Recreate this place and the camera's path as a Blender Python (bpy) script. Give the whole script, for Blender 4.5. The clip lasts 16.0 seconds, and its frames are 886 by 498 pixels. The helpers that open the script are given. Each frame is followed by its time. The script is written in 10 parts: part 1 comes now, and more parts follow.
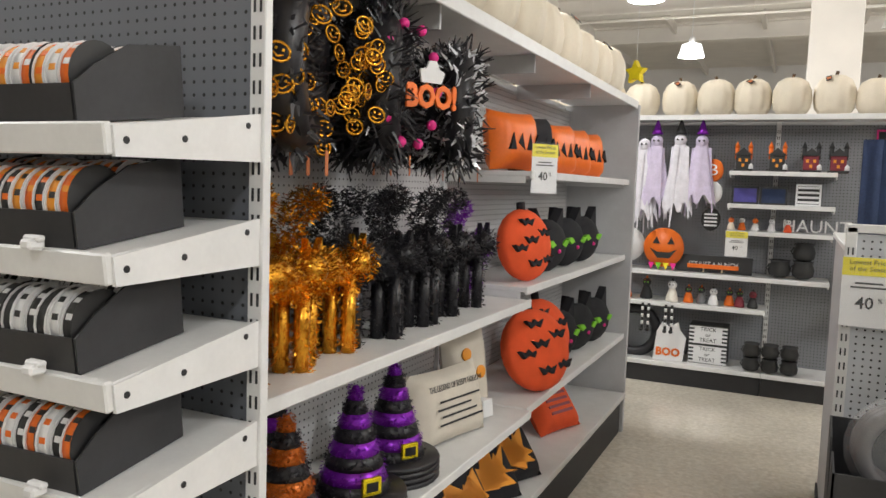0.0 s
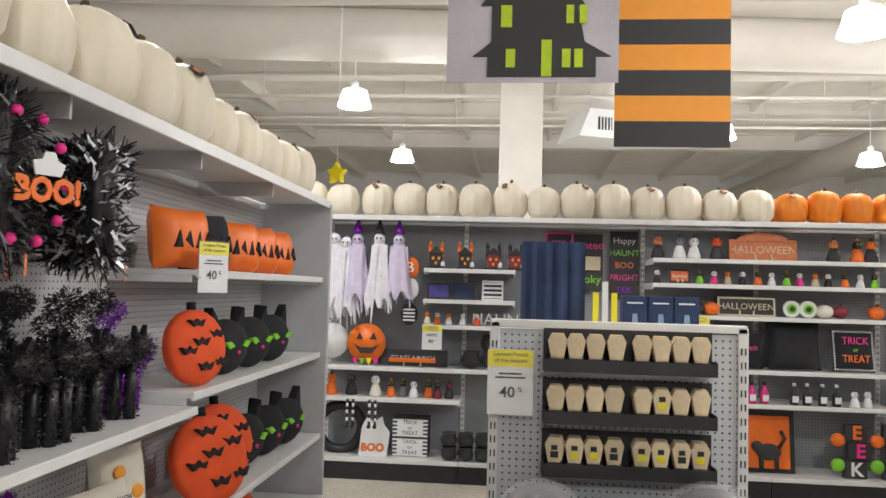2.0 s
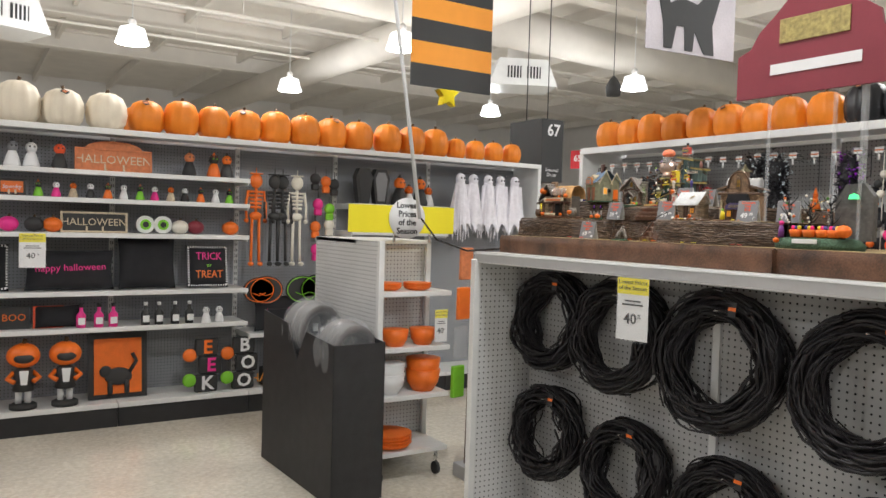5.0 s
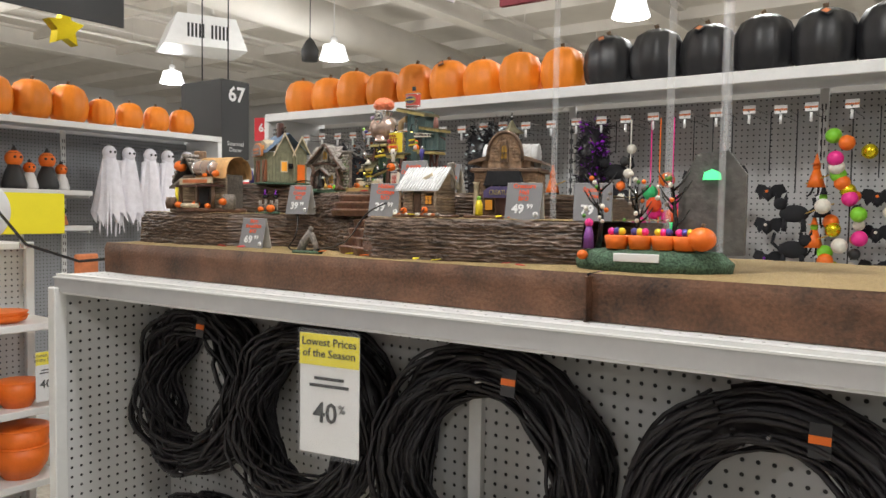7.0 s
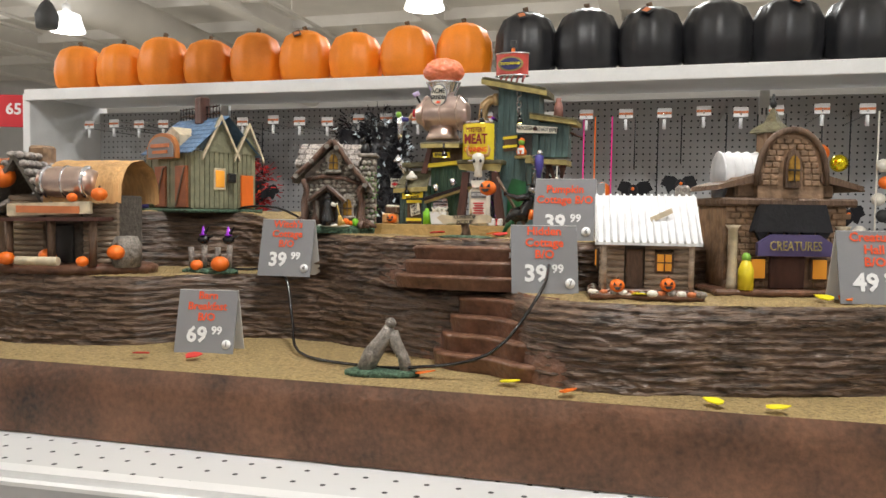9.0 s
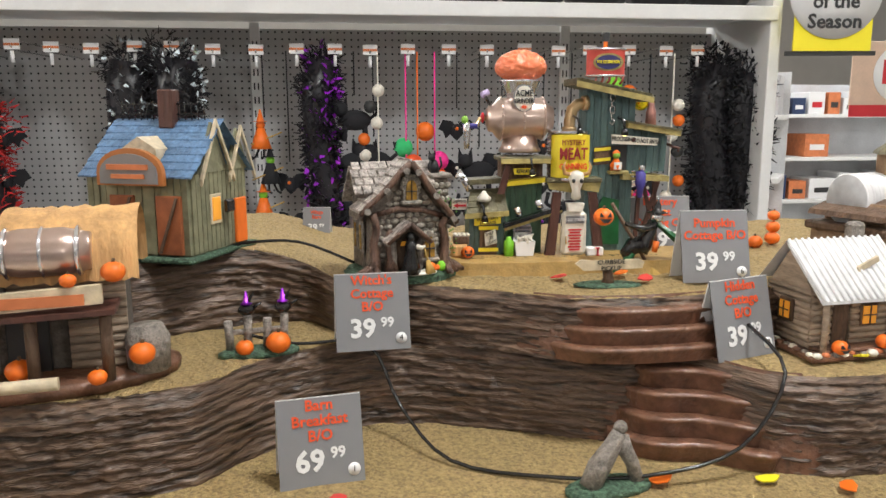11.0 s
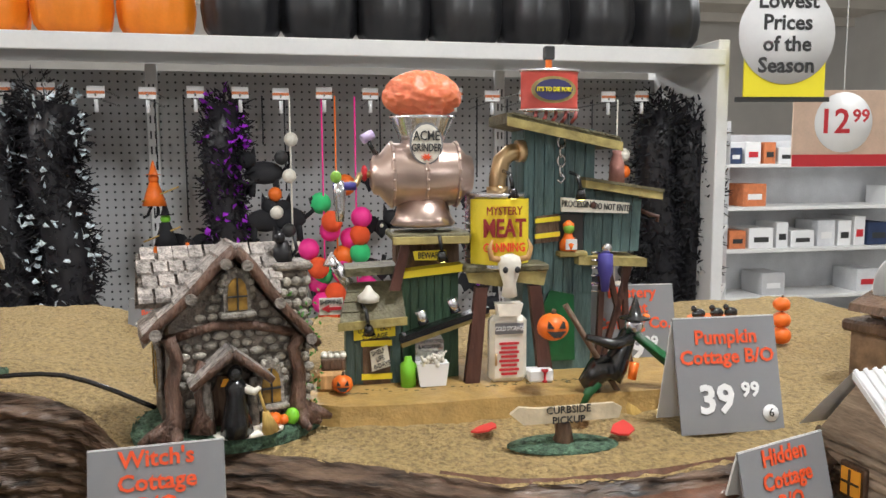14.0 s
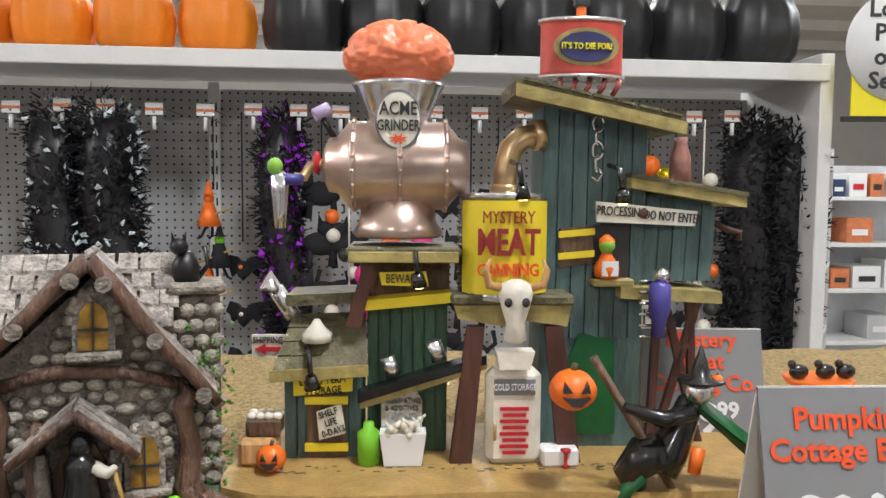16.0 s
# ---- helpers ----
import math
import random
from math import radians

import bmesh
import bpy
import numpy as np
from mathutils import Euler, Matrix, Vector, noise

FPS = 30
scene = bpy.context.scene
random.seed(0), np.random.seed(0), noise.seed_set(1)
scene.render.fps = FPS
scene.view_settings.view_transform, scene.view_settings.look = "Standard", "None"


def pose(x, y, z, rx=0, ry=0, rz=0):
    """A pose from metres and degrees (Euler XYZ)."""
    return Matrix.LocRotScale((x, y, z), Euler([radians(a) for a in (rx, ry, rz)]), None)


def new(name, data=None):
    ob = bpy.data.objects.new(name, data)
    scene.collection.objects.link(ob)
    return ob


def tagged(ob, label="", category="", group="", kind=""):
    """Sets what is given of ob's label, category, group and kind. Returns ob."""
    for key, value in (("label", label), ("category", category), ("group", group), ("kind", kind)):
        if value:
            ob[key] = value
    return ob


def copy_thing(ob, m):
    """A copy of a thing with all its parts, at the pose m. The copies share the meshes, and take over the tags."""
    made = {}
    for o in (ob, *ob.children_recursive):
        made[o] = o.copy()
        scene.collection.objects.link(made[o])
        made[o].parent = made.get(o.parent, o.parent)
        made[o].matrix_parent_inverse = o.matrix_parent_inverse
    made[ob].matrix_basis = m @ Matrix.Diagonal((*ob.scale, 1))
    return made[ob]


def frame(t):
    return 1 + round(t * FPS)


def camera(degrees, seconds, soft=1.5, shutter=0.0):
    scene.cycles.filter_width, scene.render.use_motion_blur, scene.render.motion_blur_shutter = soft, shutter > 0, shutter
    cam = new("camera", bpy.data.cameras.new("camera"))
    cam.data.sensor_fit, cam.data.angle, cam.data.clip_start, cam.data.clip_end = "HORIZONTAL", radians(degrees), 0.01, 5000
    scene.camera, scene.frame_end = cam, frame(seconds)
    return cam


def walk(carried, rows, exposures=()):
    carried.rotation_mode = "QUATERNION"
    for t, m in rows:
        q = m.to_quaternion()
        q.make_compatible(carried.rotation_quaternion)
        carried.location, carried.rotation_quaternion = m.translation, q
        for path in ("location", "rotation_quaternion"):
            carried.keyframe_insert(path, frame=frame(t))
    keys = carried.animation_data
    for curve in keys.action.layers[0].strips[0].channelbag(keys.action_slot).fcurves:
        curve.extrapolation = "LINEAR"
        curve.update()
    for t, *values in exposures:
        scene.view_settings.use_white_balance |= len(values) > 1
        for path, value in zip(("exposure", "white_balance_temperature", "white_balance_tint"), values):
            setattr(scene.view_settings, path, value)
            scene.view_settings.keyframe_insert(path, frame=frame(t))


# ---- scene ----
cam = camera(60.6, 16.0)
METRES, EYE, TILT, LEAN, TURN = 5.0, 1.594, 0.0, 0.0, 25.1
ROWS = [
    (0.0, 0.0, 0.0, 0.0, 0.16, -4.88, -1.9),
    (0.5, 0.0035, 0.0014, 0.0017, -2.2, -1.61, -1.97),
    (1.0, 0.0097, 0.0024, 0.004, -6.58, 0.68, -1.95),
    (1.5, 0.0253, 0.002, 0.0049, -12.52, 2.08, -1.75),
    (2.0, 0.051, -0.0011, 0.004, -19.73, 2.94, -1.52),
    (2.5, 0.0756, 0.0014, 0.0034, -26.67, 3.19, -1.26),
    (3.0, 0.1044, 0.0145, 0.0047, -32.95, 2.88, -1.1),
    (3.5, 0.1355, 0.0195, 0.0033, -39.25, 1.76, -0.98),
    (4.0, 0.1758, -0.0014, 0.0023, -44.77, 0.78, -1.11),
    (4.5, 0.2224, -0.0342, 0.0035, -50.64, -0.33, -1.27),
    (5.0, 0.2728, -0.0422, 0.0018, -57.26, -2.02, -1.71),
    (7.5, 0.585, 0.0676, 0.0166, -83.43, -2.92, -0.65),
    (8.0, 0.6291, 0.0971, 0.0212, -87.72, -3.12, -0.76),
    (8.5, 0.6657, 0.141, 0.023, -93.33, -2.93, -0.9),
    (9.0, 0.693, 0.1746, 0.0259, -99.04, -2.93, -0.82),
    (11.5, 0.7738, 0.2492, 0.0585, -125.36, -10.78, 0.43),
    (12.0, 0.7778, 0.2384, 0.0607, -126.62, -10.24, 0.73),
    (12.5, 0.7794, 0.2319, 0.0616, -127.21, -9.5, 0.9),
    (13.0, 0.7831, 0.2262, 0.059, -127.44, -8.69, 0.89),
    (13.5, 0.7923, 0.216, 0.0559, -127.25, -7.73, 0.64),
    (14.0, 0.8092, 0.2062, 0.054, -126.74, -6.41, 0.31),
    (14.5, 0.826, 0.1982, 0.0506, -125.71, -5.49, -0.02),
    (15.0, 0.829, 0.1893, 0.0512, -123.86, -4.77, -0.21),
    (15.5, 0.8292, 0.1811, 0.0497, -122.03, -4.39, -0.34),
    (16.0, 0.829, 0.1782, 0.0495, -120.32, -4.12, -0.48),
]
walk(cam, [(t, pose(0, 0, EYE, TILT, LEAN, TURN) @ pose(METRES * x, METRES * y, METRES * z, 90 + pitch, roll, yaw)) for t, x, y, z, yaw, pitch, roll in ROWS],
     exposures=[(0.0, 0.04, 6350, 10), (2.5, -0.05, 6250, 10), (4.5, -0.12, 6250, 10), (9.0, -0.08, 6400, 10), (11.5, 0.02, 6250, 10), (16.0, -0.10, 6100, 10)])

# ---- world and light ----
world = bpy.data.worlds.new("world")
world.use_nodes = True
world.node_tree.nodes["Background"].inputs[0].default_value = (1.0, 0.95, 0.88, 1)
world.node_tree.nodes["Background"].inputs[1].default_value = 0.05
scene.world = world
scene.view_settings.exposure = 0.0

LAMPS = [(-1.9, 9.75), (-1.9, 14.0), (3.26, 7.0), (6.37, 9.6), (3.26, 11.7), (6.38, 13.9), (10.9, 9.66), (10.95, 13.9),
         (10.9, 4.85), (3.0, 2.0), (-1.9, 4.8), (1.0, -2.6), (6.6, -1.5), (7.6, 2.6), (-4.5, 0.2), (10.9, 0.2)]
LAMP_Z = 4.0
LAMP_POWER = 172


# ---- materials ----
def principled(name):
    m = bpy.data.materials.new(name)
    m.use_nodes = True
    return m, m.node_tree.nodes, m.node_tree.links, m.node_tree.nodes["Principled BSDF"]


def mat(name, col, rough=0.6, metal=0.0, var=0.12, scale=12.0, bump=0.1, fine=90.0, coat=0.0, stretch=(1, 1, 1), each=0.0):
    """A surface with colour variation at two scales and fine relief."""
    m, n, l, p = principled(name)
    tc, mp = n.new("ShaderNodeTexCoord"), n.new("ShaderNodeMapping")
    mp.inputs["Scale"].default_value = stretch
    l.new(tc.outputs["Object"], mp.inputs[0])
    a, b = n.new("ShaderNodeTexNoise"), n.new("ShaderNodeTexNoise")
    a.inputs["Scale"].default_value, b.inputs["Scale"].default_value = scale, fine
    a.inputs["Detail"].default_value, b.inputs["Detail"].default_value = 4, 3
    l.new(mp.outputs[0], a.inputs[0]), l.new(mp.outputs[0], b.inputs[0])
    mix = n.new("ShaderNodeMath")
    mix.operation = "MULTIPLY_ADD"
    l.new(b.outputs[0], mix.inputs[0])
    mix.inputs[1].default_value = 0.45
    l.new(a.outputs[0], mix.inputs[2])
    ramp = n.new("ShaderNodeMapRange")
    ramp.inputs[1].default_value, ramp.inputs[2].default_value = 0.45, 1.0
    ramp.inputs[3].default_value, ramp.inputs[4].default_value = 1 - var, 1 + var
    l.new(mix.outputs[0], ramp.inputs[0])
    value = ramp.outputs[0]
    if each:
        oi, sc = n.new("ShaderNodeObjectInfo"), n.new("ShaderNodeMapRange")
        sc.inputs[3].default_value, sc.inputs[4].default_value = 1 - each, 1 + each
        l.new(oi.outputs["Random"], sc.inputs[0])
        mu = n.new("ShaderNodeMath")
        mu.operation = "MULTIPLY"
        l.new(value, mu.inputs[0]), l.new(sc.outputs[0], mu.inputs[1])
        value = mu.outputs[0]
    vm = n.new("ShaderNodeVectorMath")
    vm.operation = "SCALE"
    vm.inputs[0].default_value = col
    l.new(value, vm.inputs["Scale"])
    l.new(vm.outputs[0], p.inputs["Base Color"])
    p.inputs["Roughness"].default_value, p.inputs["Metallic"].default_value = rough, metal
    p.inputs["Coat Weight"].default_value = coat
    if bump:
        bp = n.new("ShaderNodeBump")
        bp.inputs["Strength"].default_value, bp.inputs["Distance"].default_value = bump, 0.004
        l.new(mix.outputs[0], bp.inputs["Height"]), l.new(bp.outputs[0], p.inputs["Normal"])
    return m


def pegboard(name, col, axes="XZ", pitch=0.0254, hole=0.0042):
    """Painted hardboard with a grid of dark punched holes."""
    m, n, l, p = principled(name)
    tc, sep = n.new("ShaderNodeTexCoord"), n.new("ShaderNodeSeparateXYZ")
    l.new(tc.outputs["Object"], sep.inputs[0])
    squares = []
    for a in axes:
        mod, sub, sq = (n.new("ShaderNodeMath") for _ in range(3))
        mod.operation, sub.operation, sq.operation = "PINGPONG", "SUBTRACT", "MULTIPLY"
        l.new(sep.outputs[a], mod.inputs[0])
        mod.inputs[1].default_value = pitch / 2
        l.new(mod.outputs[0], sq.inputs[0]), l.new(mod.outputs[0], sq.inputs[1])
        squares.append(sq)
    add, less = n.new("ShaderNodeMath"), n.new("ShaderNodeMapRange")
    l.new(squares[0].outputs[0], add.inputs[0]), l.new(squares[1].outputs[0], add.inputs[1])
    less.inputs[1].default_value, less.inputs[2].default_value = hole ** 2 * 0.6, hole ** 2
    l.new(add.outputs[0], less.inputs[0])
    noise_node = n.new("ShaderNodeTexNoise")
    noise_node.inputs["Scale"].default_value = 3
    l.new(tc.outputs["Object"], noise_node.inputs[0])
    mx = n.new("ShaderNodeMix")
    mx.data_type = "RGBA"
    mx.inputs["A"].default_value = (0.02, 0.02, 0.02, 1)
    mr = n.new("ShaderNodeMapRange")
    mr.inputs[3].default_value, mr.inputs[4].default_value = 0.92, 1.08
    l.new(noise_node.outputs[0], mr.inputs[0])
    vm = n.new("ShaderNodeVectorMath")
    vm.operation = "SCALE"
    vm.inputs[0].default_value = col
    l.new(mr.outputs[0], vm.inputs["Scale"])
    l.new(vm.outputs[0], mx.inputs["B"]), l.new(less.outputs[0], mx.inputs["Factor"])
    l.new(mx.outputs["Result"], p.inputs["Base Color"])
    bp = n.new("ShaderNodeBump")
    bp.inputs["Strength"].default_value, bp.inputs["Distance"].default_value = 0.6, 0.003
    l.new(less.outputs[0], bp.inputs["Height"]), l.new(bp.outputs[0], p.inputs["Normal"])
    p.inputs["Roughness"].default_value = 0.55
    return m


def glow(name, col, strength):
    m, n, l, p = principled(name)
    p.inputs["Base Color"].default_value = (*col, 1)
    p.inputs["Emission Color"].default_value = (*col, 1)
    p.inputs["Emission Strength"].default_value = strength
    return m


def clear(name, col=(1, 1, 1), rough=0.05, alpha=0.25):
    m, n, l, p = principled(name)
    p.inputs["Base Color"].default_value = (*col, 1)
    p.inputs["Roughness"].default_value = rough
    p.inputs["Alpha"].default_value = alpha
    p.inputs["Specular IOR Level"].default_value = 0.8
    return m


def terrazzo():
    m, n, l, p = principled("polished_concrete")
    tc = n.new("ShaderNodeTexCoord")
    v, a, b = n.new("ShaderNodeTexVoronoi"), n.new("ShaderNodeTexNoise"), n.new("ShaderNodeTexNoise")
    v.inputs["Scale"].default_value, a.inputs["Scale"].default_value, b.inputs["Scale"].default_value = 55, 1.3, 28
    a.inputs["Detail"].default_value, b.inputs["Detail"].default_value = 5, 6
    for q in (v, a, b):
        l.new(tc.outputs["Object"], q.inputs[0])
    r1 = n.new("ShaderNodeValToRGB")
    r1.color_ramp.elements[0].position, r1.color_ramp.elements[1].position = 0.38, 0.62
    r1.color_ramp.elements[0].color, r1.color_ramp.elements[1].color = (0.72, 0.66, 0.55, 1), (0.82, 0.77, 0.67, 1)
    l.new(b.outputs[0], r1.inputs[0])
    mr = n.new("ShaderNodeMapRange")
    mr.inputs[1].default_value, mr.inputs[2].default_value = 0.3, 0.7
    mr.inputs[3].default_value, mr.inputs[4].default_value = 0.82, 1.10
    l.new(a.outputs[0], mr.inputs[0])
    sep = n.new("ShaderNodeSeparateColor")
    l.new(v.outputs["Color"], sep.inputs[0])
    mr2 = n.new("ShaderNodeMapRange")
    mr2.inputs[3].default_value, mr2.inputs[4].default_value = 0.92, 1.06
    l.new(sep.outputs[0], mr2.inputs[0])
    mu = n.new("ShaderNodeMath")
    mu.operation = "MULTIPLY"
    l.new(mr.outputs[0], mu.inputs[0]), l.new(mr2.outputs[0], mu.inputs[1])
    vm = n.new("ShaderNodeVectorMath")
    vm.operation = "SCALE"
    l.new(r1.outputs[0], vm.inputs[0]), l.new(mu.outputs[0], vm.inputs["Scale"])
    l.new(vm.outputs[0], p.inputs["Base Color"])
    p.inputs["Roughness"].default_value = 0.13
    return m


WHITE = mat("white_powder_coat", (0.78, 0.78, 0.77), 0.4, var=0.05, bump=0.03)
CEIL = mat("ceiling_paint", (0.82, 0.78, 0.72), 0.9, var=0.06, scale=2, bump=0.05)
WALLP = mat("wall_paint", (0.75, 0.73, 0.70), 0.85, var=0.05, scale=2)
GREY = mat("grey_panel", (0.52, 0.52, 0.53), 0.55, var=0.05, bump=0.03)
PEG_X = pegboard("peg_white_x", (0.50, 0.50, 0.50), "YZ")
PEG_Y = pegboard("peg_grey_y", (0.30, 0.31, 0.33), "XZ")
PEG_DARK = pegboard("peg_dark", (0.12, 0.13, 0.14), "XZ")
PEG_LIGHT = pegboard("peg_light", (0.60, 0.62, 0.65), "XZ")
PERF = pegboard("perforated_deck", (0.66, 0.66, 0.65), "XY", 0.03, 0.003)
BLACK = mat("black_paint", (0.02, 0.02, 0.022), 0.5, var=0.2, bump=0.05)
CARD = mat("black_card", (0.028, 0.028, 0.03), 0.6, var=0.2, bump=0.05)
BLACK_FUR = mat("black_tinsel", (0.012, 0.011, 0.014), 0.4, var=0.4)
BLACK_CLOTH = mat("black_cloth", (0.014, 0.014, 0.017), 0.9, var=0.25, fine=300, bump=0.3)
FLOOR = terrazzo()
PK_WHITE = mat("cream_foam", (0.80, 0.72, 0.58), 0.6, var=0.06, scale=6, bump=0.12, each=0.06)
PK_ORANGE = mat("orange_foam", (0.80, 0.23, 0.010), 0.5, var=0.1, scale=6, bump=0.12, each=0.08)
PK_BLACK = mat("black_foam", (0.014, 0.014, 0.016), 0.45, var=0.2, scale=6, bump=0.12)
STEM = mat("stem_brown", (0.10, 0.06, 0.03), 0.8)
ORANGE = mat("orange_paint", (0.85, 0.17, 0.012), 0.45, var=0.1)
RED_ORANGE = mat("red_orange_plush", (0.80, 0.095, 0.02), 0.85, var=0.12, fine=400, bump=0.3)
ORANGE_PRINT = mat("orange_print", (0.85, 0.33, 0.03), 0.6, var=0.04)
YELLOW = mat("yellow_print", (0.90, 0.78, 0.02), 0.5, var=0.03)
YELLOW_M = mat("yellow_enamel", (0.85, 0.68, 0.03), 0.4, var=0.1)
PAPER = mat("white_paper", (0.82, 0.82, 0.82), 0.5, var=0.03, bump=0.02)
INK = mat("dark_ink", (0.03, 0.03, 0.03), 0.6, var=0.05, bump=0)
GREY_PRINT = mat("grey_card", (0.22, 0.22, 0.23), 0.45, var=0.05, bump=0.02)
RED_PRINT = mat("red_print", (0.80, 0.09, 0.02), 0.5, var=0.03, bump=0)
RED_SIGN = mat("red_sign", (0.55, 0.02, 0.03), 0.5, var=0.03)
MAROON = mat("maroon_board", (0.22, 0.025, 0.04), 0.5, var=0.06)
GOLD = mat("gold_tinsel", (0.75, 0.36, 0.03), 0.25, 0.9, var=0.4)
GOLD_FOIL = mat("gold_foil", (0.9, 0.72, 0.02), 0.2, 0.8, var=0.15)
SILVER = mat("silver_foil", (0.75, 0.76, 0.80), 0.2, 0.95, var=0.2)
TINSEL_SILVER = mat("silver_tinsel", (0.80, 0.81, 0.84), 0.3, 0.25, var=0.2)
SPARKLE_PURPLE = mat("purple_tinsel", (0.36, 0.03, 0.62), 0.3, 0.2, var=0.4)
CHROME = mat("hook_metal", (0.7, 0.7, 0.7), 0.25, 1.0, var=0.05)
PURPLE = mat("purple_sequin", (0.24, 0.02, 0.46), 0.3, 0.6, var=0.4)
PINK = mat("hot_pink", (0.85, 0.03, 0.28), 0.5, var=0.1)
GREEN = mat("lime_green", (0.22, 0.6, 0.03), 0.5, var=0.1)
MINT = mat("green_pompom", (0.05, 0.55, 0.18), 0.9, var=0.1)
NAVY = mat("navy_cloth", (0.022, 0.04, 0.10), 0.75, var=0.35, scale=5, bump=0.3)
GAUZE = mat("white_gauze", (0.86, 0.84, 0.90), 0.95, var=0.1, scale=20, bump=0.4)
LILAC = mat("lilac_gauze", (0.70, 0.62, 0.80), 0.95, var=0.12, scale=20, bump=0.4)
SOIL = mat("moulded_earth_top", (0.33, 0.235, 0.10), 0.85, var=0.5, scale=260, bump=1.0, fine=600)
BARK = mat("moulded_rock_face", (0.105, 0.066, 0.043), 0.42, var=1.0, scale=70, bump=1.0, fine=240, stretch=(0.35, 0.35, 3.2))
CLAY = mat("brown_painted_face", (0.115, 0.053, 0.028), 0.42, var=0.9, scale=9, bump=0.6, fine=160)
STEPM = mat("brown_moulded_step", (0.155, 0.075, 0.045), 0.3, var=0.5, scale=60, bump=0.6, fine=220)
STONE = mat("grey_stone", (0.25, 0.22, 0.19), 0.6, var=0.6, scale=160, bump=0.8, fine=600)
MORTAR = mat("dark_mortar", (0.10, 0.085, 0.07), 0.85, var=0.4, scale=150, bump=0.6, fine=500)
SHINGLE = mat("pale_shingle", (0.37, 0.33, 0.30), 0.5, var=0.7, scale=190, bump=0.8, fine=700, each=0.25)
WOOD = mat("carved_brown_wood", (0.12, 0.07, 0.042), 0.6, var=0.5, scale=90, bump=0.8, fine=400, stretch=(1, 1, 0.3))
MAROONWOOD = mat("red_brown_timber", (0.085, 0.032, 0.022), 0.55, var=0.4, scale=100, bump=0.6, stretch=(1, 1, 0.2))
TEAL = mat("teal_planks", (0.085, 0.145, 0.145), 0.5, var=0.4, scale=80, bump=0.5, fine=400, stretch=(1, 1, 0.2), each=0.15)
TEALGREEN = mat("green_planks", (0.055, 0.12, 0.07), 0.5, var=0.35, scale=80, bump=0.5, fine=400, stretch=(1, 1, 0.2), each=0.15)
KHAKI = mat("khaki_trim", (0.36, 0.29, 0.10), 0.6, var=0.3, scale=90, bump=0.4)
OLIVE_ROOF = mat("olive_roof", (0.13, 0.115, 0.06), 0.6, var=0.4, scale=110, bump=0.6, fine=400)
SAND = mat("sand_base", (0.42, 0.27, 0.09), 0.5, var=0.25, scale=70, bump=0.5, fine=400)
COPPER = mat("rose_copper", (0.58, 0.45, 0.39), 0.28, 0.85, var=0.15, scale=40, bump=0.15)
BRASS = mat("old_brass", (0.62, 0.45, 0.25), 0.3, 0.85, var=0.2, scale=60)
BRAIN = mat("salmon_brain", (0.95, 0.27, 0.13), 0.35, var=0.08, scale=60, bump=0.1)
BRAIN.node_tree.nodes["Principled BSDF"].inputs["Subsurface Weight"].default_value = 0.25
BRAIN.node_tree.nodes["Principled BSDF"].inputs["Subsurface Radius"].default_value = (0.01, 0.004, 0.002)
BONE = mat("bone_white", (0.80, 0.76, 0.66), 0.5, var=0.12, scale=120, bump=0.2)
MOSS = mat("flocked_moss", (0.075, 0.135, 0.085), 0.95, var=0.9, scale=260, bump=1.0, fine=900)
LEAF = mat("leaf_green", (0.08, 0.25, 0.03), 0.5, var=0.3, scale=80)
THATCH = mat("straw_thatch", (0.58, 0.34, 0.14), 0.8, var=0.35, scale=60, bump=0.9, fine=300, stretch=(1, 1, 0.15))
BLUEROOF = mat("blue_shingle", (0.11, 0.20, 0.34), 0.5, var=0.35, scale=150, bump=0.5, each=0.2)
SAGE = mat("sage_boards", (0.21, 0.205, 0.125), 0.55, var=0.25, scale=60, bump=0.4, each=0.1)
SNOW = mat("whitewashed_metal", (0.80, 0.80, 0.80), 0.45, var=0.15, scale=60, bump=0.2)
LOGM = mat("pale_log", (0.33, 0.25, 0.18), 0.65, var=0.5, scale=70, bump=0.7, fine=300, stretch=(0.4, 0.4, 2), each=0.15)
TAN = mat("tan_stone_wall", (0.25, 0.155, 0.09), 0.6, var=0.4, scale=90, bump=0.5)
PALESTONE = mat("pale_grey_stone", (0.36, 0.33, 0.28), 0.55, var=0.6, scale=190, bump=0.8, fine=700, each=0.25)
AMBER = mat("amber_window", (0.30, 0.17, 0.03), 0.25, var=0.6, scale=160)
PLASTER = mat("grey_brown_plaster", (0.17, 0.14, 0.115), 0.55, var=0.7, scale=140, bump=0.8, fine=600)
GNARL = mat("red_brown_bark", (0.12, 0.066, 0.045), 0.45, var=0.7, scale=120, bump=1.0, fine=500, stretch=(1, 1, 0.3))
IRIDESCENT = mat("iridescent_foil", (0.75, 0.85, 0.90), 0.18, 0.15, var=0.5, scale=90)
CREAM = mat("cream_trim", (0.62, 0.52, 0.36), 0.5, var=0.2, scale=90, bump=0.3)
SKIN_GREEN = mat("green_figure_paint", (0.25, 0.5, 0.06), 0.45, var=0.15)
BLUEFIG = mat("violet_coat", (0.07, 0.06, 0.30), 0.45, var=0.2)
GREENCAPE = mat("green_cape", (0.012, 0.10, 0.03), 0.35, var=0.3, scale=60)
GLOSSBLACK = mat("gloss_black", (0.012, 0.012, 0.013), 0.25, var=0.2, scale=60, coat=0.3)
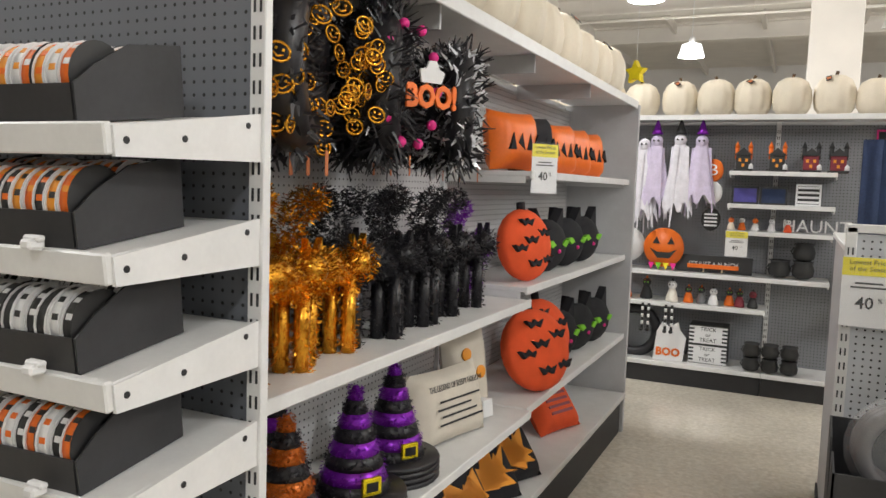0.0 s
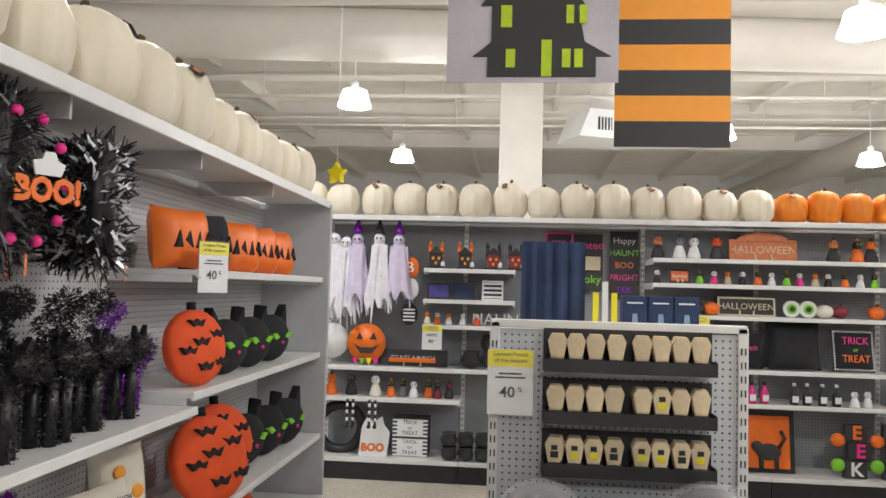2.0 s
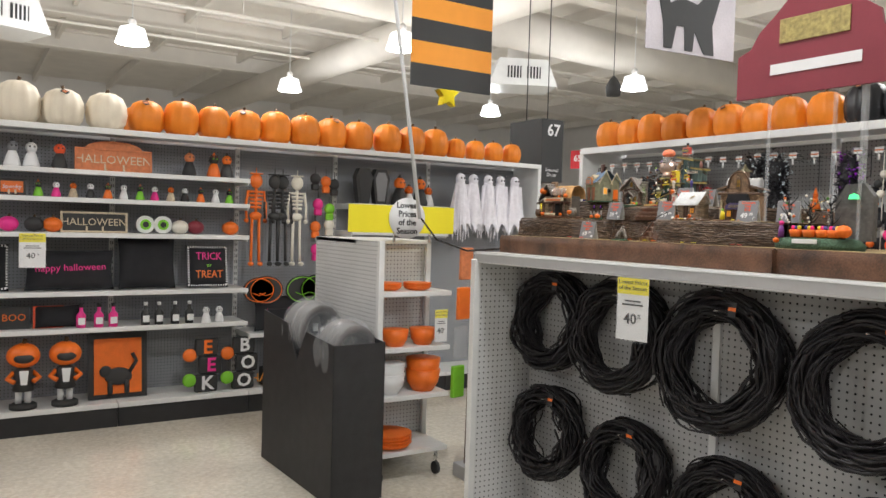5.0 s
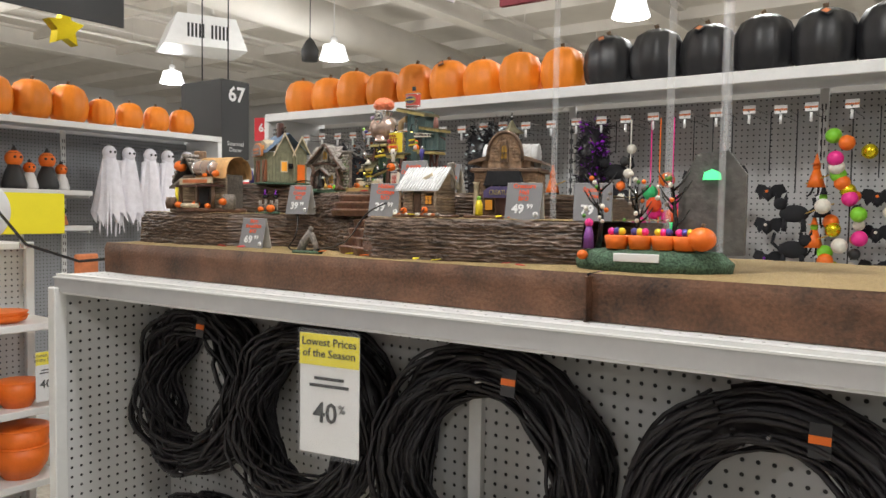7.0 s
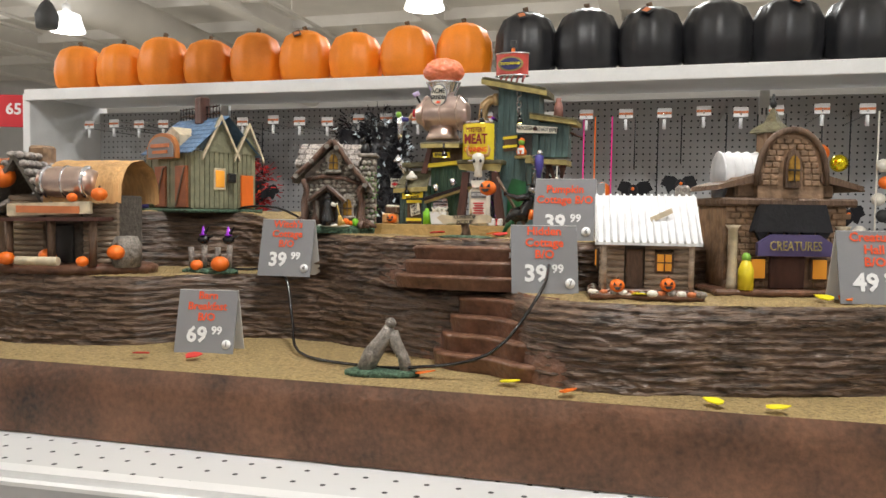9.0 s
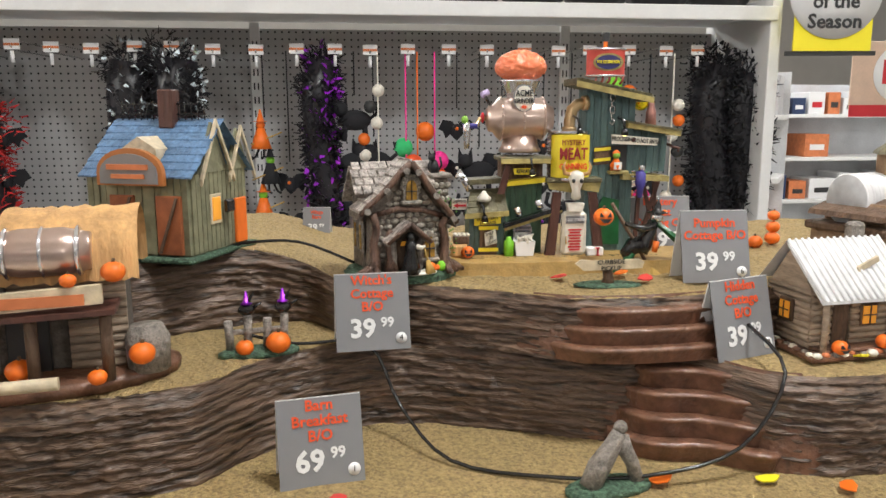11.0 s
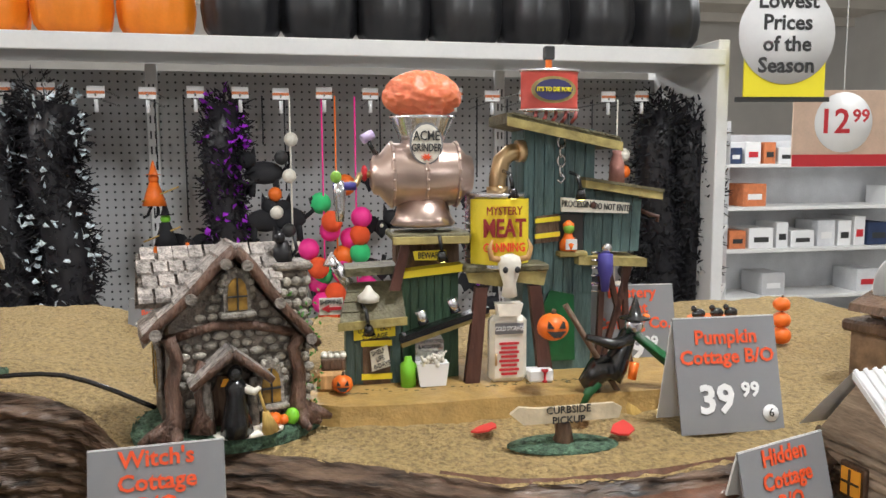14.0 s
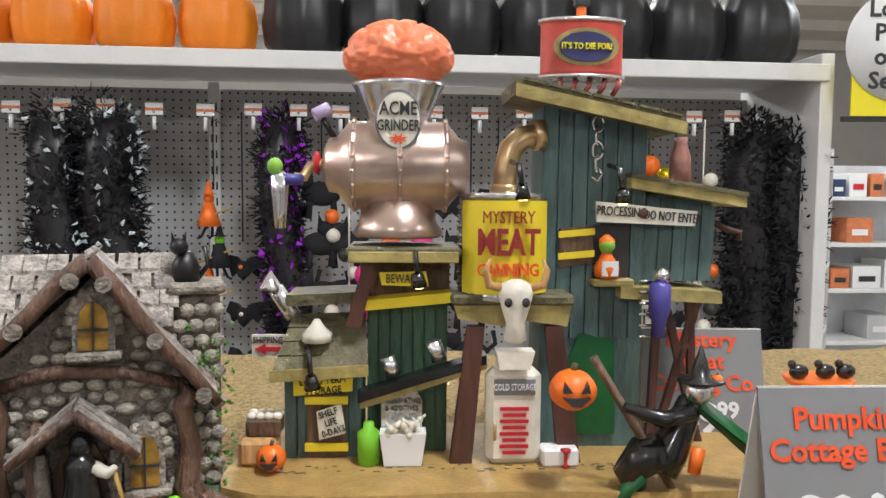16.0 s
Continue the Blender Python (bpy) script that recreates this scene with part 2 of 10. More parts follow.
STRAW = mat("broom_straw", (0.55, 0.36, 0.10), 0.8, var=0.35, scale=200, bump=0.8, stretch=(1, 1, 0.2))
VINE = mat("dark_grapevine", (0.008, 0.006, 0.008), 0.5, var=0.6, scale=60, bump=0.4, each=0.3)
WINDOW_GLOW = glow("lit_window", (1.0, 0.42, 0.04), 0.14)
LED = glow("yellow_led", (1.0, 0.85, 0.25), 6)
DIFFUSER = glow("lamp_diffuser", (1.0, 0.97, 0.92), 2.2)
PLASTIC = clear("clear_plastic", (0.95, 0.97, 1.0), 0.08, 0.05)
WRAP = clear("crinkled_wrap", (0.9, 0.92, 0.95), 0.10, 0.13)
ACRYL = clear("frosted_rod", (0.9, 0.92, 0.95), 0.15, 0.16)
TERRACOTTA = mat("terracotta_sign", (0.60, 0.19, 0.07), 0.6, var=0.2, scale=30)
OFFICE = mat("pale_stock", (0.66, 0.67, 0.69), 0.6, var=0.2, scale=4)


# ---- mesh building ----
class Mesh:
    """Collects vertices and faces of one part."""

    def __init__(self, k=1.0):
        self.k = k
        self.v, self.f, self.s = [], [], []

    def add(self, verts, faces, smooth=False):
        o = len(self.v)
        self.v += [tuple(q) for q in verts]
        self.f += [tuple(i + o for i in q) for q in faces]
        self.s += [smooth] * len(faces)
        return self

    def box(self, x0, x1, y0, y1, z0, z1, c=0.0, m=None):
        """A box; c cuts a chamfer along all its edges."""
        if c:
            c = min(c, abs(x1 - x0) / 3, abs(y1 - y0) / 3, abs(z1 - z0) / 3)
            bm = bmesh.new()
            vs = [bm.verts.new(p) for p in ((x0, y0, z0), (x1, y0, z0), (x1, y1, z0), (x0, y1, z0), (x0, y0, z1), (x1, y0, z1), (x1, y1, z1), (x0, y1, z1))]
            for q in ((3, 2, 1, 0), (4, 5, 6, 7), (0, 1, 5, 4), (1, 2, 6, 5), (2, 3, 7, 6), (3, 0, 4, 7)):
                bm.faces.new([vs[i] for i in q])
            bmesh.ops.bevel(bm, geom=bm.edges[:], offset=c, segments=1, affect="EDGES")
            bm.verts.index_update()
            v, f = [p.co.copy() for p in bm.verts], [[p.index for p in q.verts] for q in bm.faces]
            bm.free()
        else:
            v = [Vector(p) for p in ((x0, y0, z0), (x1, y0, z0), (x1, y1, z0), (x0, y1, z0), (x0, y0, z1), (x1, y0, z1), (x1, y1, z1), (x0, y1, z1))]
            f = ((3, 2, 1, 0), (4, 5, 6, 7), (0, 1, 5, 4), (1, 2, 6, 5), (2, 3, 7, 6), (3, 0, 4, 7))
        if m is not None:
            v = [m @ p for p in v]
        return self.add(v, f)

    def rod(self, a, b, r0, r1=None, n=8, smooth=True):
        a, b = Vector(a), Vector(b)
        r1 = r0 if r1 is None else r1
        d = (b - a).normalized()
        u = d.orthogonal().normalized()
        w = d.cross(u)
        v = [c + r * (math.cos(6.28318 * i / n) * u + math.sin(6.28318 * i / n) * w) for c, r in ((a, r0), (b, r1)) for i in range(n)]
        self.add(v, [(i, (i + 1) % n, n + (i + 1) % n, n + i) for i in range(n)], smooth)
        o = len(self.v) - 2 * n
        self.f += [tuple(o + i for i in reversed(range(n))), tuple(o + n + i for i in range(n))]
        self.s += [False, False]
        return self

    def tube(self, pts, r, n=6):
        """A round tube along points; r may be a list."""
        pts = [Vector(p) for p in pts]
        rs = r if isinstance(r, (list, tuple)) else [r] * len(pts)
        v = []
        u = None
        for k, p in enumerate(pts):
            d = (pts[min(k + 1, len(pts) - 1)] - pts[max(k - 1, 0)]).normalized()
            u = d.orthogonal().normalized() if u is None else (u - d * u.dot(d)).normalized()
            w = d.cross(u)
            v += [p + rs[k] * (math.cos(6.28318 * i / n) * u + math.sin(6.28318 * i / n) * w) for i in range(n)]
        f = [(k * n + i, k * n + (i + 1) % n, (k + 1) * n + (i + 1) % n, (k + 1) * n + i) for k in range(len(pts) - 1) for i in range(n)]
        f += [tuple(reversed(range(n))), tuple((len(pts) - 1) * n + i for i in range(n))]
        return self.add(v, f, True)

    def lathe(self, prof, n=16, c=(0, 0, 0), rib=0.0, ribs=10, m=None, squash=(1, 1), smooth=True):
        """Turns a profile of (radius, height) about z; ribs gives grooves."""
        v = []
        for r, z in prof:
            for i in range(n):
                a = 6.28318 * i / n
                k = r * (1 - rib * (1 - abs(math.sin(a * ribs / 2))) ** 2)
                q = Vector((k * math.cos(a) * squash[0] + c[0], k * math.sin(a) * squash[1] + c[1], z + c[2]))
                v.append(m @ q if m is not None else q)
        f = [(k * n + i, k * n + (i + 1) % n, (k + 1) * n + (i + 1) % n, (k + 1) * n + i) for k in range(len(prof) - 1) for i in range(n)]
        if prof[0][0] > 0:
            f.append(tuple(reversed(range(n))))
        if prof[-1][0] > 0:
            f.append(tuple((len(prof) - 1) * n + i for i in range(n)))
        return self.add(v, f, smooth)

    def ball(self, c, r, sx=1, sy=1, sz=1, n=10, k=6, rib=0.0, ribs=8, m=None):
        prof = [(max(1e-5, math.sin(math.pi * i / k)) * r, -math.cos(math.pi * i / k) * r * sz) for i in range(k + 1)]
        return self.lathe(prof, n, c, rib, ribs, m, (sx, sy))

    def prism(self, poly, y0, y1, m=None):
        """A polygon in x, z drawn out from y0 to y1."""
        n = len(poly)
        v = [Vector((x, y, z)) for y in (y0, y1) for x, z in poly]
        if m is not None:
            v = [m @ p for p in v]
        return self.add(v, [tuple(range(n)), tuple(reversed(range(n, 2 * n)))] + [(i, i + n, (i + 1) % n + n, (i + 1) % n) for i in range(n)])

    def sheet(self, pts, nu, nv, smooth=True):
        return self.add(pts, [(j * nu + i, j * nu + i + 1, (j + 1) * nu + i + 1, (j + 1) * nu + i) for j in range(nv - 1) for i in range(nu - 1)], smooth)

    def data(self, name, material):
        me = bpy.data.meshes.new(name)
        me.from_pydata([(self.k * a, self.k * b, self.k * c) for a, b, c in self.v], [], self.f)
        me.polygons.foreach_set("use_smooth", self.s)
        bm = bmesh.new()
        bm.from_mesh(me)
        bmesh.ops.recalc_face_normals(bm, faces=bm.faces[:])
        bm.to_mesh(me)
        bm.free()
        me.materials.append(material)
        return me


def part(name, mesh, material, parent=None, label=""):
    """Links a mesh as one object, under its thing where one is given."""
    data = mesh.data(name, material) if isinstance(mesh, Mesh) else mesh
    ob = new(name, data)
    if parent is not None:
        ob.parent = parent
    return tagged(ob, label)


def thing(name, m, label, category, group="", kind=""):
    """An empty at the base of a thing, which carries its parts."""
    ob = new(name)
    ob.empty_display_size = 0.02
    ob.matrix_basis = m
    return tagged(ob, label, category, group, kind)


def single(name, mesh, material, m, label, category, group="", kind=""):
    """A thing of one mesh."""
    ob = part(name, mesh, material)
    ob.matrix_basis = m
    return tagged(ob, label, category, group, kind)


def fixed(name, mesh, material, label=""):
    """A piece of the setting."""
    return tagged(part(name, mesh, material), label or name.replace("_", " "), "", "", "structure")


def writing(body, size, material, parent, m, name="lettering", align="CENTER", depth=0.0006, bold=0.0, squeeze=1.0):
    """Raised letters of the built-in font; the text stands in local x, z and faces -y."""
    cu = bpy.data.curves.new(name, "FONT")
    cu.body, cu.size, cu.align_x, cu.align_y, cu.extrude, cu.offset = body, size, align, "CENTER", depth, bold
    cu.resolution_u = 2
    tmp = new(name, cu)
    me = bpy.data.meshes.new_from_object(tmp)
    bpy.data.objects.remove(tmp)
    me.transform(m @ Matrix.Rotation(math.pi / 2, 4, "X") @ Matrix.Diagonal((squeeze, 1, 1, 1)))
    me.materials.clear()
    me.materials.append(material)
    return part(name, me, material, parent)


def rnd(a, b):
    return random.uniform(a, b)


def at(x, y, z, turn=0):
    return pose(x, y, z, 0, 0, turn)


# ---- the hall ----
fixed("floor", Mesh().box(-14, 22, -12, 26, -0.2, 0), FLOOR, "speckled polished concrete floor")
HALL_TOP = 5.6
fixed("ceiling", Mesh().box(-14, 22, -12, 26, HALL_TOP, HALL_TOP + 0.2), CEIL, "cream painted metal deck ceiling")
for nm, b in (("wall_north", (-14, 22, 26, 26.3)), ("wall_south", (-14, 22, -12.3, -12)), ("wall_west", (-14.3, -14, -12, 26)), ("wall_east", (22, 22.3, -12, 26))):
    fixed(nm, Mesh().box(*b, -0.2, HALL_TOP + 0.2), WALLP, "plain off-white shop wall")
for i, y in enumerate((3.2, 6.4, 9.6, 12.8, 16.0, 19.2)):
    g = Mesh().box(-14, 22, y - 0.16, y + 0.16, 5.18, 5.22)
    g.box(-14, 22, y - 0.02, y + 0.02, 5.22, 5.56).box(-14, 22, y - 0.16, y + 0.16, 5.55, 5.6)
    fixed("beam", g, CEIL, "cream painted steel ceiling beam")
for i in range(18):
    x = -13 + 2.0 * i
    fixed("joist", Mesh().box(x - 0.04, x + 0.04, -12, 26, 5.38, 5.599), CEIL, "cream painted ceiling joist")
duct = Mesh().rod((-14, 8.6, 4.85), (22, 11.6, 4.85), 0.34, n=20)
fixed("air_duct", duct, CEIL, "round cream air duct under the ceiling")
duct2 = Mesh().rod((8.6, -12, 4.8), (7.2, 26, 4.8), 0.3, n=20)
fixed("air_duct", duct2, CEIL, "round cream air duct under the ceiling")
for k, (y, z) in enumerate(((7.9, 4.9), (12.2, 4.75), (15.1, 4.9))):
    p = Mesh().rod((-14, y, z), (22, y + 0.3, z), 0.03, n=8)
    for i in range(12):
        p.rod((-13 + i * 3, y + 0.02 * i, z), (-13 + i * 3, y + 0.02 * i, HALL_TOP), 0.008, n=5)
    fixed("sprinkler_pipe", p, CEIL, "cream sprinkler pipe on hangers")
fixed("column", Mesh().box(-0.05, 0.62, 11.9, 12.5, 0, HALL_TOP, 0.01), CEIL, "cream boxed-in square column")


def air_outlet(x, y, z, turn):
    t = thing("air_outlet", at(x, y, z, turn), "white ceiling air outlet with dark grilles", "air vent")
    part("housing", Mesh().prism([(-0.6, 0), (0.6, 0), (0.42, 0.45), (-0.42, 0.45)], -0.45, 0.45), WHITE, t)
    for sx in (-0.28, 0.06):
        part("grille", Mesh().box(sx, sx + 0.24, -0.458, -0.448, 0.12, 0.32), BLACK, t, "dark slatted grille")
        for i in range(4):
            part("slat", Mesh().box(sx + 0.03 + i * 0.055, sx + 0.05 + i * 0.055, -0.47, -0.458, 0.12, 0.32), WHITE, t)
    part("drop_duct", Mesh().rod((0, 0, 0.45), (0, 0, HALL_TOP - z), 0.2, n=16), CEIL, t)
    return t


air_outlet(1.6, 12.6, 4.05, 20)
air_outlet(9.6, 11.2, 4.0, -25)


def pendant():
    t = thing("pendant_lamp", at(0, 0, LAMP_Z), "white ribbed bell pendant lamp hanging on a rod", "lamp", "pendant lamps of the hall")
    part("shade", Mesh().lathe([(0.05, 0.20), (0.17, 0.16), (0.20, 0.05), (0.23, -0.03), (0.235, -0.05), (0.21, -0.05), (0.19, 0.05), (0.15, 0.14), (0.03, 0.17)], 24, rib=0.04, ribs=24), DIFFUSER, t)
    part("cap", Mesh().lathe([(0.05, 0.19), (0.055, 0.27), (0.03, 0.30)], 12), WHITE, t)
    part("cord", Mesh().rod((0, 0, 0.29), (0, 0, HALL_TOP - LAMP_Z - 0.01), 0.008, n=6), WHITE, t)
    return t


first = pendant()
for i, (x, y) in enumerate(LAMPS):
    if i:
        copy_thing(first, at(x, y, LAMP_Z))
    lamp = bpy.data.lights.new("bulb", "POINT")
    lamp.energy, lamp.color, lamp.shadow_soft_size = LAMP_POWER, (1.0, 0.99, 0.965), 0.2
    ob = new("bulb", lamp)
    ob.location = (x, y, LAMP_Z - 0.12)
first.matrix_basis = at(*LAMPS[0], LAMP_Z)


# ---- shelving ----
def shelf_board(x0, x1, z, depth, parent=None, lip=0.032, name="shelf"):
    """A steel shelf: back at y 0, front at -depth, with a ticket lip."""
    b = Mesh().box(x0, x1, -depth, 0, z - 0.022, z, 0.003).box(x0, x1, -depth - 0.012, -depth + 0.002, z - lip, z + 0.003, 0.003)
    b.box(x0 + 0.002, x0 + 0.012, -depth + 0.02, 0, z - 0.05, z - 0.02).box(x1 - 0.012, x1 - 0.002, -depth + 0.02, 0, z - 0.05, z - 0.02)
    return part(name, b, WHITE, parent)


def upright(x, z1, parent, y=-0.006):
    u = Mesh().box(x - 0.018, x + 0.018, y - 0.012, y + 0.01, 0.0, z1, 0.002)
    ob = part("upright", u, WHITE, parent)
    s = Mesh()
    for i in range(int(z1 / 0.05) - 1):
        for dx in (-0.007, 0.007):
            s.box(x + dx - 0.0025, x + dx + 0.0025, y - 0.0135, y - 0.0122, 0.05 + i * 0.05, 0.075 + i * 0.05)
    part("slots", s, BLACK, ob, "dark slots of the upright")
    return ob


# back run of shelves
BACK_Y, FRONT_D = 6.86, 0.42
run = thing("wall_shelving", at(0, BACK_Y, 0), "long grey pegboard wall shelving with white shelves and black plinth", "shelving")
part("pegboard", Mesh().box(-3.0, 6.26, 0, 0.03, 0.12, 2.17), PEG_Y, run, "grey pegboard back")
part("back_panel", Mesh().box(-3.0, 6.28, 0.032, 0.05, 0, 2.2), GREY, run)
shelf_board(-3.0, 6.29, 2.215, 0.42, run, 0.04, "top_shelf")
for i, (a, b) in enumerate(((-3.0, -1.42), (-1.42, -0.2), (-0.2, 1.34), (1.34, 2.3), (2.3, 3.29), (3.29, 4.2), (4.2, 5.2), (5.2, 6.28))):
    part("plinth", Mesh().box(a + 0.002, b - 0.002, -0.43, -0.41, 0, 0.14, 0.002), BLACK, run, "black kick plate")
    shelf_board(a + 0.002, b - 0.002, 0.18, 0.43, run, 0.035, "base_shelf")
    upright(a, 2.19, run)
part("end_panel", Mesh().box(6.26, 6.30, -0.42, 0.05, 0, 2.2, 0.003), WHITE, run)
for a, b, z in ((-0.53, 0.24, 1.775), (-0.53, 0.24, 1.515), (-0.53, 0.24, 1.30), (-1.42, 0.24, 0.935), (-1.42, -0.2, 0.675),
                (1.36, 3.28, 1.905), (1.36, 3.28, 1.70), (1.36, 3.28, 1.445), (0.3, 3.28, 1.015), (0.3, 3.28, 0.745), (3.3, 4.1, 0.64), (4.2, 5.2, 1.745), (4.2, 5.2, 1.5)):
    shelf_board(a, b, z, 0.40, run)

# side run with the costume hooks
SIDE_X = 5.88
side = thing("hook_wall", at(SIDE_X, 0, 0, -90), "white pegboard wall unit with rows of hooks and a top shelf", "shelving")
part("pegboard", Mesh().box(-4.90, -1.30, 0, 0.03, 0.12, 2.17), pegboard("peg_side", (0.47, 0.47, 0.47), "XZ"), side, "white pegboard back")
shelf_board(-4.92, -1.28, 2.215, 0.43, side, 0.045, "top_shelf")
for a in (-4.2, -3.07, -1.9):
    upright(a, 2.19, side)
part("end_panel", Mesh().box(-1.30, -1.26, -0.43, 0.05, 0, 2.25, 0.003), WHITE, side)
part("end_panel", Mesh().box(-4.94, -4.90, -0.43, 0.05, 0, 2.2, 0.003), WHITE, side)
part("base", Mesh().box(-4.90, -1.30, -0.43, 0, 0, 0.18, 0.004), WHITE, side)

# seasonal gondola with wreaths
GX = -1.42
gon = thing("wreath_gondola", at(GX, 0, 0, 90), "white shelving gondola with pegboard back and pumpkin-lined canopy", "shelving")
part("pegboard", Mesh().box(1.24, 4.95, 0, 0.03, 0.1, 2.1), pegboard("peg_gondola", (0.60, 0.60, 0.60), "XZ"), gon, "white pegboard back")
part("end_panel", Mesh().box(1.185, 1.235, -0.45, 0.06, 0, 2.3, 0.003), WHITE, gon)
part("end_panel", Mesh().box(4.95, 4.99, -0.45, 0.06, 0, 2.14, 0.003), GREY, gon)
shelf_board(1.24, 4.97, 2.16, 0.43, gon, 0.045, "canopy")
upright(3.0, 2.1, gon)
for x in (2.1, 3.0, 3.9):
    part("canopy_bracket", Mesh().prism([(0, 2.135), (0.012, 2.135), (0.012, 2.06), (0, 2.06)], -0.4, 0, at(x, 0, 0)), GREY, gon)
for a, b, z, d in ((1.24, 3.0, 1.125, 0.42), (1.24, 3.0, 0.655, 0.44), (3.0, 4.94, 1.66, 0.40), (3.0, 4.94, 1.175, 0.40), (3.0, 4.94, 0.66, 0.42), (1.24, 4.94, 0.27, 0.45)):
    shelf_board(a, b, z, d, gon)
part("plinth", Mesh().box(1.24, 4.94, -0.43, -0.40, 0, 0.22), BLACK, gon, "black kick plate")
part("rear_board", Mesh().box(1.24, 4.95, 0.032, 0.05, 0, 2.14), GREY, gon)

# end unit with ribbon boxes
cap = thing("ribbon_end_unit", at(-1.4, 1.17, 0), "end unit with dark pegboard and white bracketed shelves", "shelving")
part("pegboard", Mesh().box(-0.5, 0.455, -0.012, 0.008, 0.05, 2.4), pegboard("peg_slate", (0.15, 0.16, 0.18), "XZ"), cap, "slate-grey pegboard back")
for x in (-0.5, 0.47):
    u = upright(x, 2.4, cap, -0.012)


def bracket_shelf(z, parent):
    s = Mesh().box(-0.5, 0.475, -0.36, -0.02, z - 0.02, z, 0.003).box(-0.5, 0.475, -0.375, -0.358, z - 0.045, z + 0.004, 0.003)
    ob = part("shelf", s, WHITE, parent)
    ob.matrix_basis = Matrix.Translation((0, -0.375, z)) @ Matrix.Rotation(radians(7), 4, "X") @ Matrix.Translation((0, 0.375, -z))
    for x in (-0.49, 0.472):
        part("bracket", Mesh().prism([(-0.362, z - 0.048), (-0.362, z - 0.002), (-0.02, z + 0.005), (-0.02, z - 0.085)], 0, 0.008, Matrix.Translation((x, 0, 0)) @ Matrix.Rotation(math.pi / 2, 4, "Z") @ Matrix.Translation((0, -0.008, 0))), WHITE, ob)
    h = Mesh()
    for y, dz in ((-0.34, -0.025), (-0.22, -0.03), (-0.06, -0.015)):
        h.rod((0.479, y, z + dz), (0.4815, y, z + dz), 0.006, n=8)
    part("rivets", h, BLACK, ob, "dark punched holes")


for z in (1.665, 1.47, 1.275, 1.08, 0.885):
    bracket_shelf(z, cap)


def ribbon_box(x, z, cols):
    t = thing("ribbon_box", pose(x, 0.81, z + 0.004, 7, 0, 3), "open black card box of patterned ribbon spools", "ribbon box", "boxes of ribbon")
    w, d, h = 0.34, 0.235, 0.118
    part("box_floor", Mesh().box(-w, 0, 0, d, 0, 0.004), CARD, t)
    part("box_back", Mesh().box(-w, -0.004, d - 0.004, d, 0.004, h), CARD, t)
    part("box_front", Mesh().box(-w, -0.004, 0, 0.004, 0.004, h * 0.5), CARD, t)
    turn = Matrix.Rotation(math.pi / 2, 4, "Z")
    for q in (0.0, -w):
        part("box_side", Mesh().prism([(0, 0), (d, 0), (d + 0.004, h * 1.06), (d * 0.5, h * 1.02), (d * 0.18, h * 0.74), (0, h * 0.5)], -0.004, 0, Matrix.Translation((q, 0, 0)) @ turn), CARD, t)
    n = 12
    for i in range(n):
        for j in range(2):
            a = -0.012 - i * 0.0262
            c = (0.062 + j * 0.108 + rnd(-0.003, 0.003), 0.066 + rnd(-0.003, 0.003))
            sp = part("spool", Mesh().rod((a, *c), (a - 0.021, *c), 0.054, n=22), cols[(i + j) % len(cols)], t)
            part("rim", Mesh().rod((a + 0.0016, *c), (a - 0.0004, *c), 0.0575, n=22), PAPER if (i + j) % 3 else INK, sp)
            part("rim", Mesh().rod((a - 0.0206, *c), (a - 0.0226, *c), 0.0575, n=22), PAPER, sp)
            for q in range(5):
                g = math.radians(25 + 32 * q + 7 * (i % 3))
                part("print", Mesh().box(-0.006, 0.006, -0.005, 0.005, 0.0532, 0.0546, 0, Matrix.Translation((a - 0.0105, *c)) @ Matrix.Rotation(g - math.pi / 2, 4, "X")), cols[(i + j + 1) % len(cols)], sp)
    return t


ribbon_box(-1.0, 1.665, [ORANGE, PAPER, ORANGE_PRINT])
ribbon_box(-1.0, 1.47, [ORANGE, ORANGE_PRINT, INK])
ribbon_box(-1.0, 1.275, [INK, PAPER, INK])
ribbon_box(-1.0, 1.08, [ORANGE, INK, PAPER])
for z in (1.665, 1.47, 1.275):
    single("ticket_clip", Mesh().box(-0.012, 0.012, -0.03, 0, 0, 0.016, 0.004).box(-0.018, 0.018, -0.02, -0.004, 0.012, 0.022, 0.004), PAPER, at(-1.06, 0.795, z - 0.195 + 0.004), "small white plastic ticket clip on a shelf edge", "clip")

# low gondola with the coffin trays
low = thing("coffin_gondola", at(0, 2.95, 0), "low grey perforated gondola end with white frame", "shelving")
part("pegboard", Mesh().box(0.175, 1.05, 0, 0.02, 0.08, 1.47), PEG_LIGHT, low, "pale perforated panel")
for x in (0.165, 1.06):
    upright(x, 1.495, low, 0.0)
part("top_rail", Mesh().box(0.15, 1.075, -0.012, 0.03, 1.475, 1.505, 0.003), WHITE, low)
part("body", Mesh().box(0.18, 1.05, 0.022, 1.55, 0.05, 1.38, 0.004), GREY, low)
part("top_board", Mesh().box(0.165, 1.06, 0.03, 1.56, 1.385, 1.41, 0.003), WHITE, low)
part("plinth", Mesh().box(0.17, 1.06, -0.004, 1.55, 0, 0.048), BLACK, low)


def coffin(bone):
    """A wooden craft coffin box standing on its foot."""
    c = Mesh()
    out = [(-0.022, 0), (0.022, 0), (0.034, 0.062), (0.020, 0.088), (-0.020, 0.088), (-0.034, 0.062)]
    c.prism(out, -0.030, 0.0).prism([(0.9 * x, 0.006 + 0.88 * z) for x, z in out], -0.033, -0.0302)
    return c


